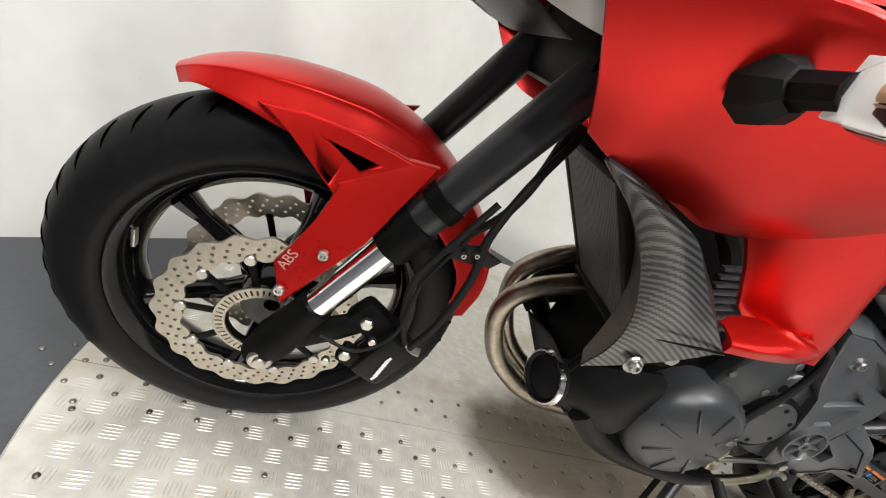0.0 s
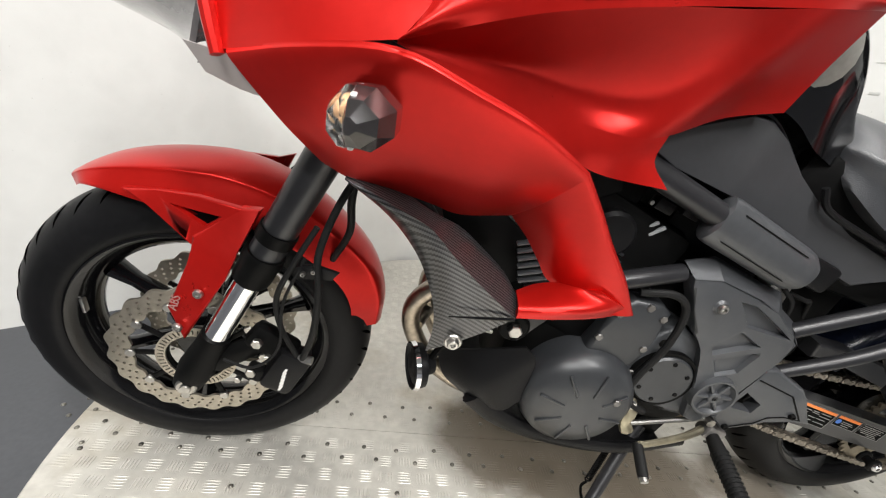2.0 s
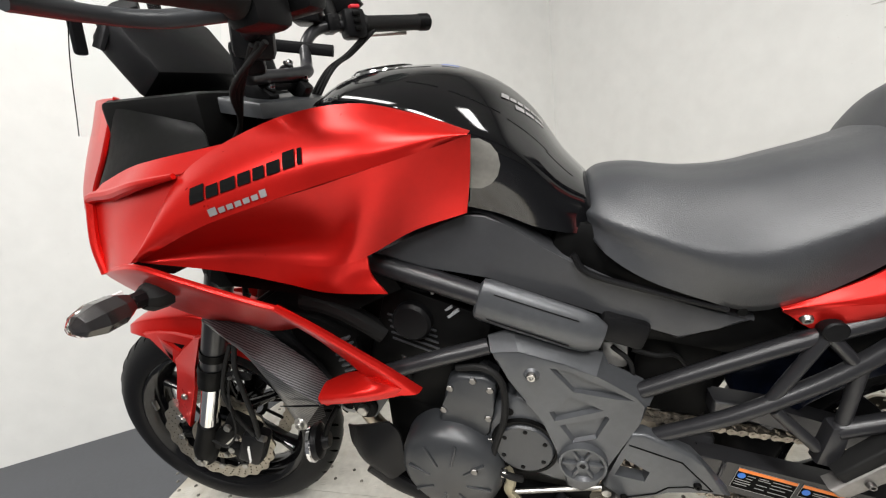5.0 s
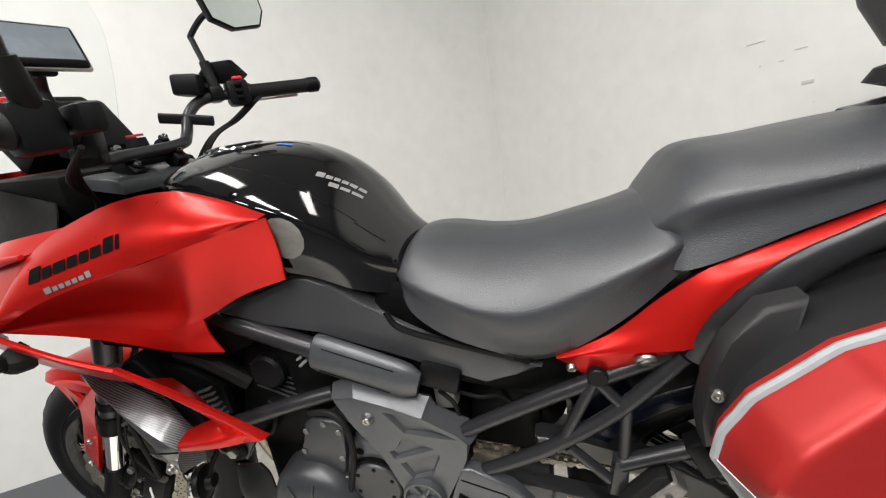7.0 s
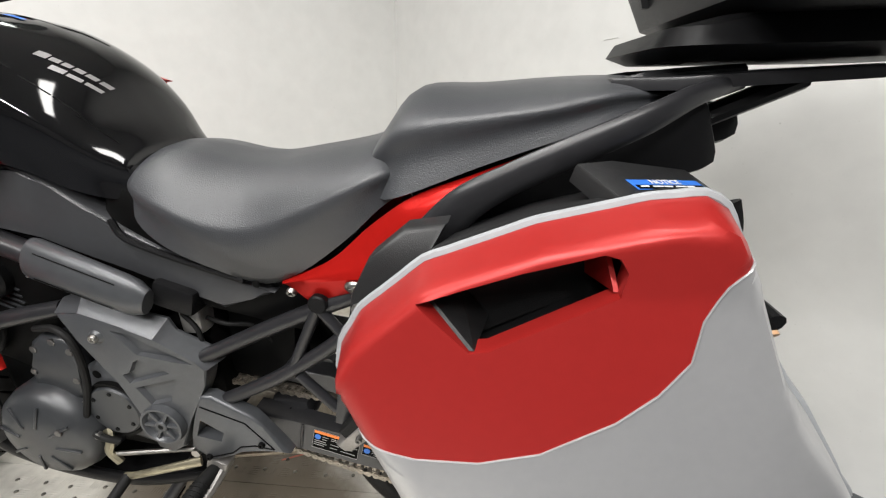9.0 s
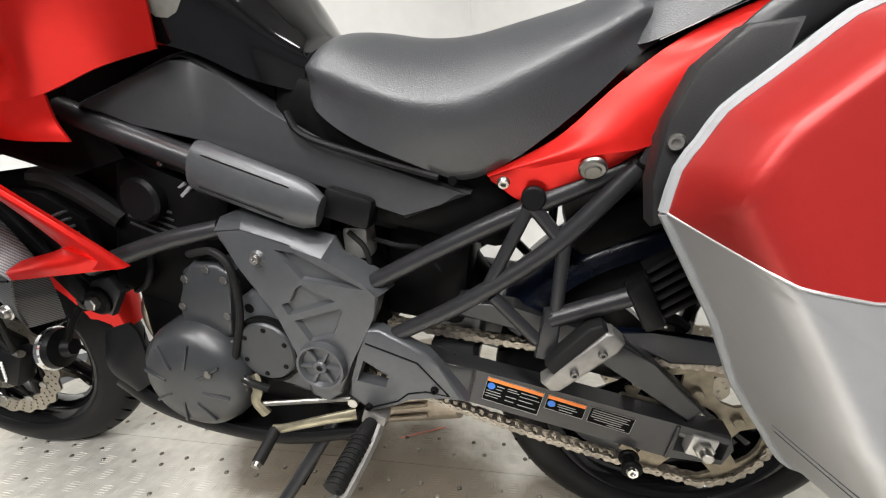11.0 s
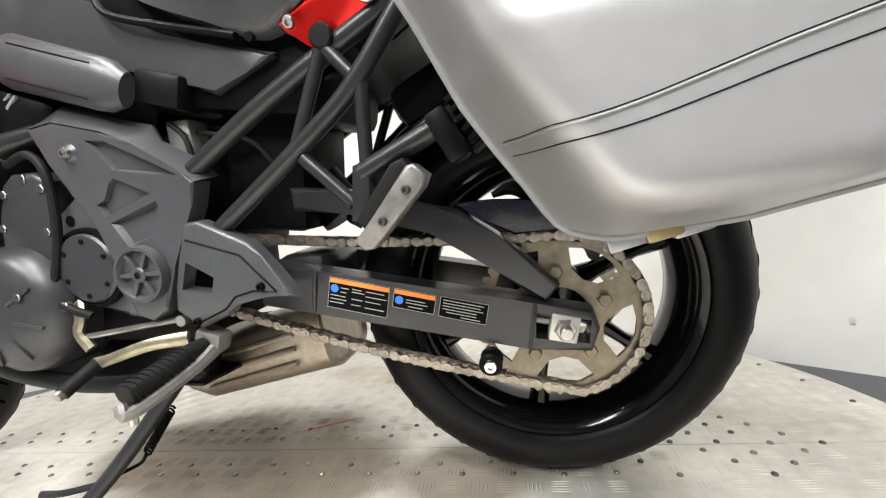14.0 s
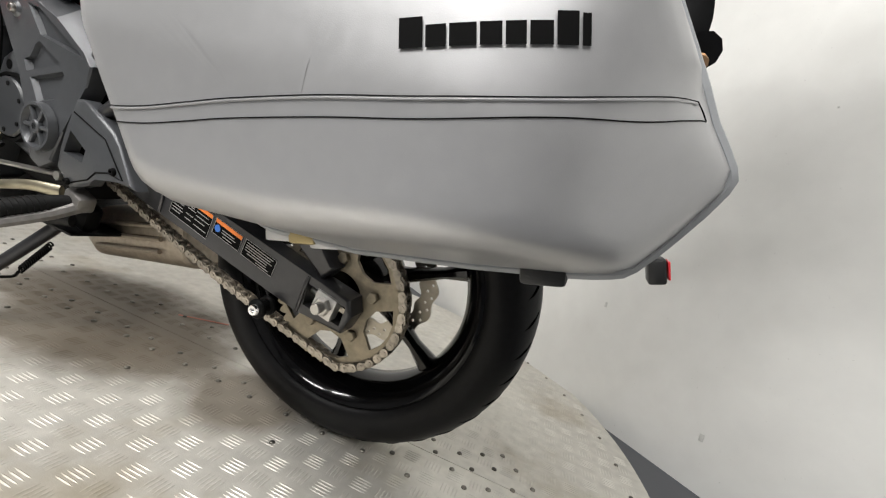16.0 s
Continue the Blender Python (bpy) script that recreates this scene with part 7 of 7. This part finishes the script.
for k in range(3):
    hose("bar_cable", [(0.46 + 0.01 * k, 0.25, 1.162), (0.43, 0.195 + 0.01 * k, 1.120), (0.40 + 0.008 * k, 0.14, 1.088), (0.36, 0.11, 1.03 - 0.01 * k), (0.33, 0.08, 0.96)], 0.0035)
for k in range(3):
    hose("bar_cable", [(0.52 + 0.01 * k, -0.235, 1.09), (0.46, -0.20 - 0.008 * k, 1.05), (0.40, -0.15, 1.01), (0.34, -0.11 - 0.01 * k, 0.96), (0.30, -0.08, 0.90)], 0.0038)
part("lever_guard", plate([(0.365, 0.19, 1.222), (0.395, 0.20, 1.252), (0.445, 0.215, 1.25), (0.465, 0.23, 1.215), (0.43, 0.225, 1.195)], 0.02, 0.006), PLASTIC, handlebar)
# added near-black block fills the shaded space behind the nose
part("cowl_gap_fill", block((0.27, 0.0, 0.785), (0.12, 0.30, 0.11), 0.02), DARK, bike, "near-black fill block inside the cowl")

SHIFT = Vector((0, 0, 0))

# ---- small pieces of the deck and the drive chain ----
# rivets along the seam
rng = random.Random(4)
dome = lathe([(0, 0), (0.0052, 0), (0.0046, 0.0022), (0.0025, 0.0034), (0, 0.0036)], 10)
moved(dome, Matrix.Rotation(radians(90), 4, "X"))
dome_mesh = bpy.data.meshes.new("rivet")
bmesh.ops.recalc_face_normals(dome, faces=dome.faces)
dome.to_mesh(dome_mesh)
dome.free()
dome_mesh.materials.append(RIVET)
dome_mesh.shade_smooth()
for row, (off, shift, pitch) in enumerate(((-0.088, 0.0, 0.083), (-0.054, 0.042, 0.083), (0.046, 0.0, 0.083), (0.092, 0.042, 0.083), (-0.17, 0.05, 0.33))):
    for k in range(-5, 26):
        x = shift + k * pitch
        y = seam_y(x) + off + rng.uniform(-0.004, 0.004)
        x += rng.uniform(-0.006, 0.006)
        if math.hypot(x - TX, y - TY) > TR - 0.03 or not -0.18 < x < 1.60:
            continue
        ob = new("rivet", dome_mesh)
        ob.parent = turntable
        ob.location = (x, y, 0)
# four-by-four fields of rivets at both ends of the seam
for ex in (1.71, -0.27):
    for i in range(4):
        for j in range(4):
            x, y = ex + (i - j) * 0.038, seam_y(ex) + (i + j - 3) * 0.031 + 0.005
            ob = new("rivet", dome_mesh)
            ob.parent = turntable
            ob.location = (x + rng.uniform(-0.004, 0.004), y + rng.uniform(-0.004, 0.004), 0)
for k in range(60):
    a = 2 * math.pi * k / 60
    if not -50 < math.degrees(a) < 60 and not 150 < math.degrees(a) < 230:
        continue
    ob = new("rivet", dome_mesh)
    ob.parent = turntable
    ob.location = (TX + (TR - 0.05) * math.cos(a), TY + (TR - 0.05) * math.sin(a), 0)

# raised five-bar tread, joined
PITCH = 0.042
verts, faces = [], []


def tread_bar(cx, cy, turn, l, w, h=0.0009):
    c, s = math.cos(turn), math.sin(turn)
    base = len(verts)
    for px, py, z in ((-l, 0, 0), (-l * 0.5, -w, 0), (l * 0.5, -w, 0), (l, 0, 0), (l * 0.5, w, 0), (-l * 0.5, w, 0), (-l * 0.45, 0, h), (l * 0.45, 0, h)):
        verts.append((cx + px * c - py * s, cy + px * s + py * c, z))
    for f in ((0, 1, 6), (1, 2, 7, 6), (2, 3, 7), (3, 4, 7), (4, 5, 6, 7), (5, 0, 6)):
        faces.append(tuple(base + i for i in f))


n = int(TR / PITCH) + 1
for i in range(-n, n + 1):
    for j in range(-n, n + 1):
        gx, gy = i * PITCH, j * PITCH
        if math.hypot(gx, gy) > TR - 0.03:
            continue
        ca, sa = math.cos(0.05), math.sin(0.05)
        wx, wy = TX + gx * ca - gy * sa, TY + gx * sa + gy * ca
        if abs(wy - seam_y(wx)) < 0.02 or wy < -0.75:
            continue
        flip = (i + j) % 2
        for k in range(5):
            o = (k - 2) * 0.0064
            dx, dy = (o, 0) if flip else (0, o)
            tread_bar(wx + dx * ca - dy * sa, wy + dx * sa + dy * ca, 0.05 + (math.pi / 2 if flip else 0), 0.0158, 0.0016)
me = bpy.data.meshes.new("tread_pattern")
me.from_pydata(verts, [], faces)
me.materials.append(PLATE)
ob = new("tread_pattern", me)
ob.parent = turntable
ob["kind"] = "stuff"

# chain
C1, R1 = Vector((0.902, 0, 0.388)), 0.056
C2, R2 = Vector((RC.x, 0, RC.z)), SR
path = []
for k in range(41):
    a = radians(-78 + (96 + 78) * k / 40)
    path.append(C2 + Vector((R2 * math.cos(a), 0, R2 * math.sin(a))))
for k in range(1, 20):
    t = k / 20
    p, q = path[40], C1 + Vector((R1 * math.cos(radians(84)), 0, R1 * math.sin(radians(84))))
    path.append(p.lerp(q, t) + Vector((0, 0, -0.008 * math.sin(math.pi * t))))
for k in range(17):
    a = radians(84 + (262 - 84) * k / 16)
    path.append(C1 + Vector((R1 * math.cos(a), 0, R1 * math.sin(a))))
end = path[-1]
for k in range(1, 20):
    t = k / 20
    path.append(end.lerp(path[0], t) + Vector((0, 0, -0.012 * math.sin(math.pi * t))))
path.append(path[0])
run = [0.0]
for a, b in zip(path, path[1:]):
    run.append(run[-1] + (b - a).length)
count = round(run[-1] / 0.015875)
step = run[-1] / count


def along_chain(s):
    s %= run[-1]
    for i in range(len(path) - 1):
        if run[i + 1] >= s:
            return path[i].lerp(path[i + 1], (s - run[i]) / max(1e-9, run[i + 1] - run[i]))
    return path[-1]


def link_mesh(half_gap):
    out = []
    for y in (-half_gap, half_gap):
        o = []
        for cx, a0 in ((step / 2, -90), (-step / 2, 90)):
            for k in range(6):
                a = radians(a0 + 36 * k)
                o.append((cx + 0.0066 * math.cos(a), y - 0.0009, 0.0066 * math.sin(a)))
            o.append((0, y - 0.0009, 0.0030 if a0 == -90 else -0.0030))
        out.append(plate(o, 0.0018, 0))
    for cx in (-step / 2, step / 2):
        out.append(moved(lathe([(0, -half_gap - 0.002), (0.0026, -half_gap - 0.002), (0.0026, half_gap + 0.002), (0, half_gap + 0.002)], 6), pose(cx, 0, 0)))
    bm = join(*out)
    bmesh.ops.recalc_face_normals(bm, faces=bm.faces)
    me = bpy.data.meshes.new("link")
    bm.to_mesh(me)
    bm.free()
    me.materials.append(CHAIN_STEEL)
    return me


wide, narrow = link_mesh(0.0085), link_mesh(0.006)
chain = part("drive_chain", join(*[moved(lathe([(0, -0.004), (0.0045, -0.004), (0.0045, 0.004), (0, 0.004)], 8), Matrix.Translation(along_chain(k * step) + Vector((0, SY, 0)))) for k in range(count)]), CHAIN_STEEL, bike, "worn steel drive chain")
for k in range(count):
    a, b = along_chain(k * step), along_chain((k + 1) * step)
    d = b - a
    ob = new("link", wide if k % 2 else narrow)
    ob.parent = chain
    ob.matrix_local = Matrix.Translation((a + b) / 2 + Vector((0, SY, 0))) @ Matrix.Rotation(-math.atan2(d.z, d.x), 4, "Y")

part("paint_streak", block((0.91, 0.33, 0.0012), (0.12, 0.006, 0.0004), 0, (0, 0, 31)), material("old_red_paint", (0.42, 0.12, 0.08), 0.6, 0, 0.3, 60), turntable, "rubbed red paint streak")
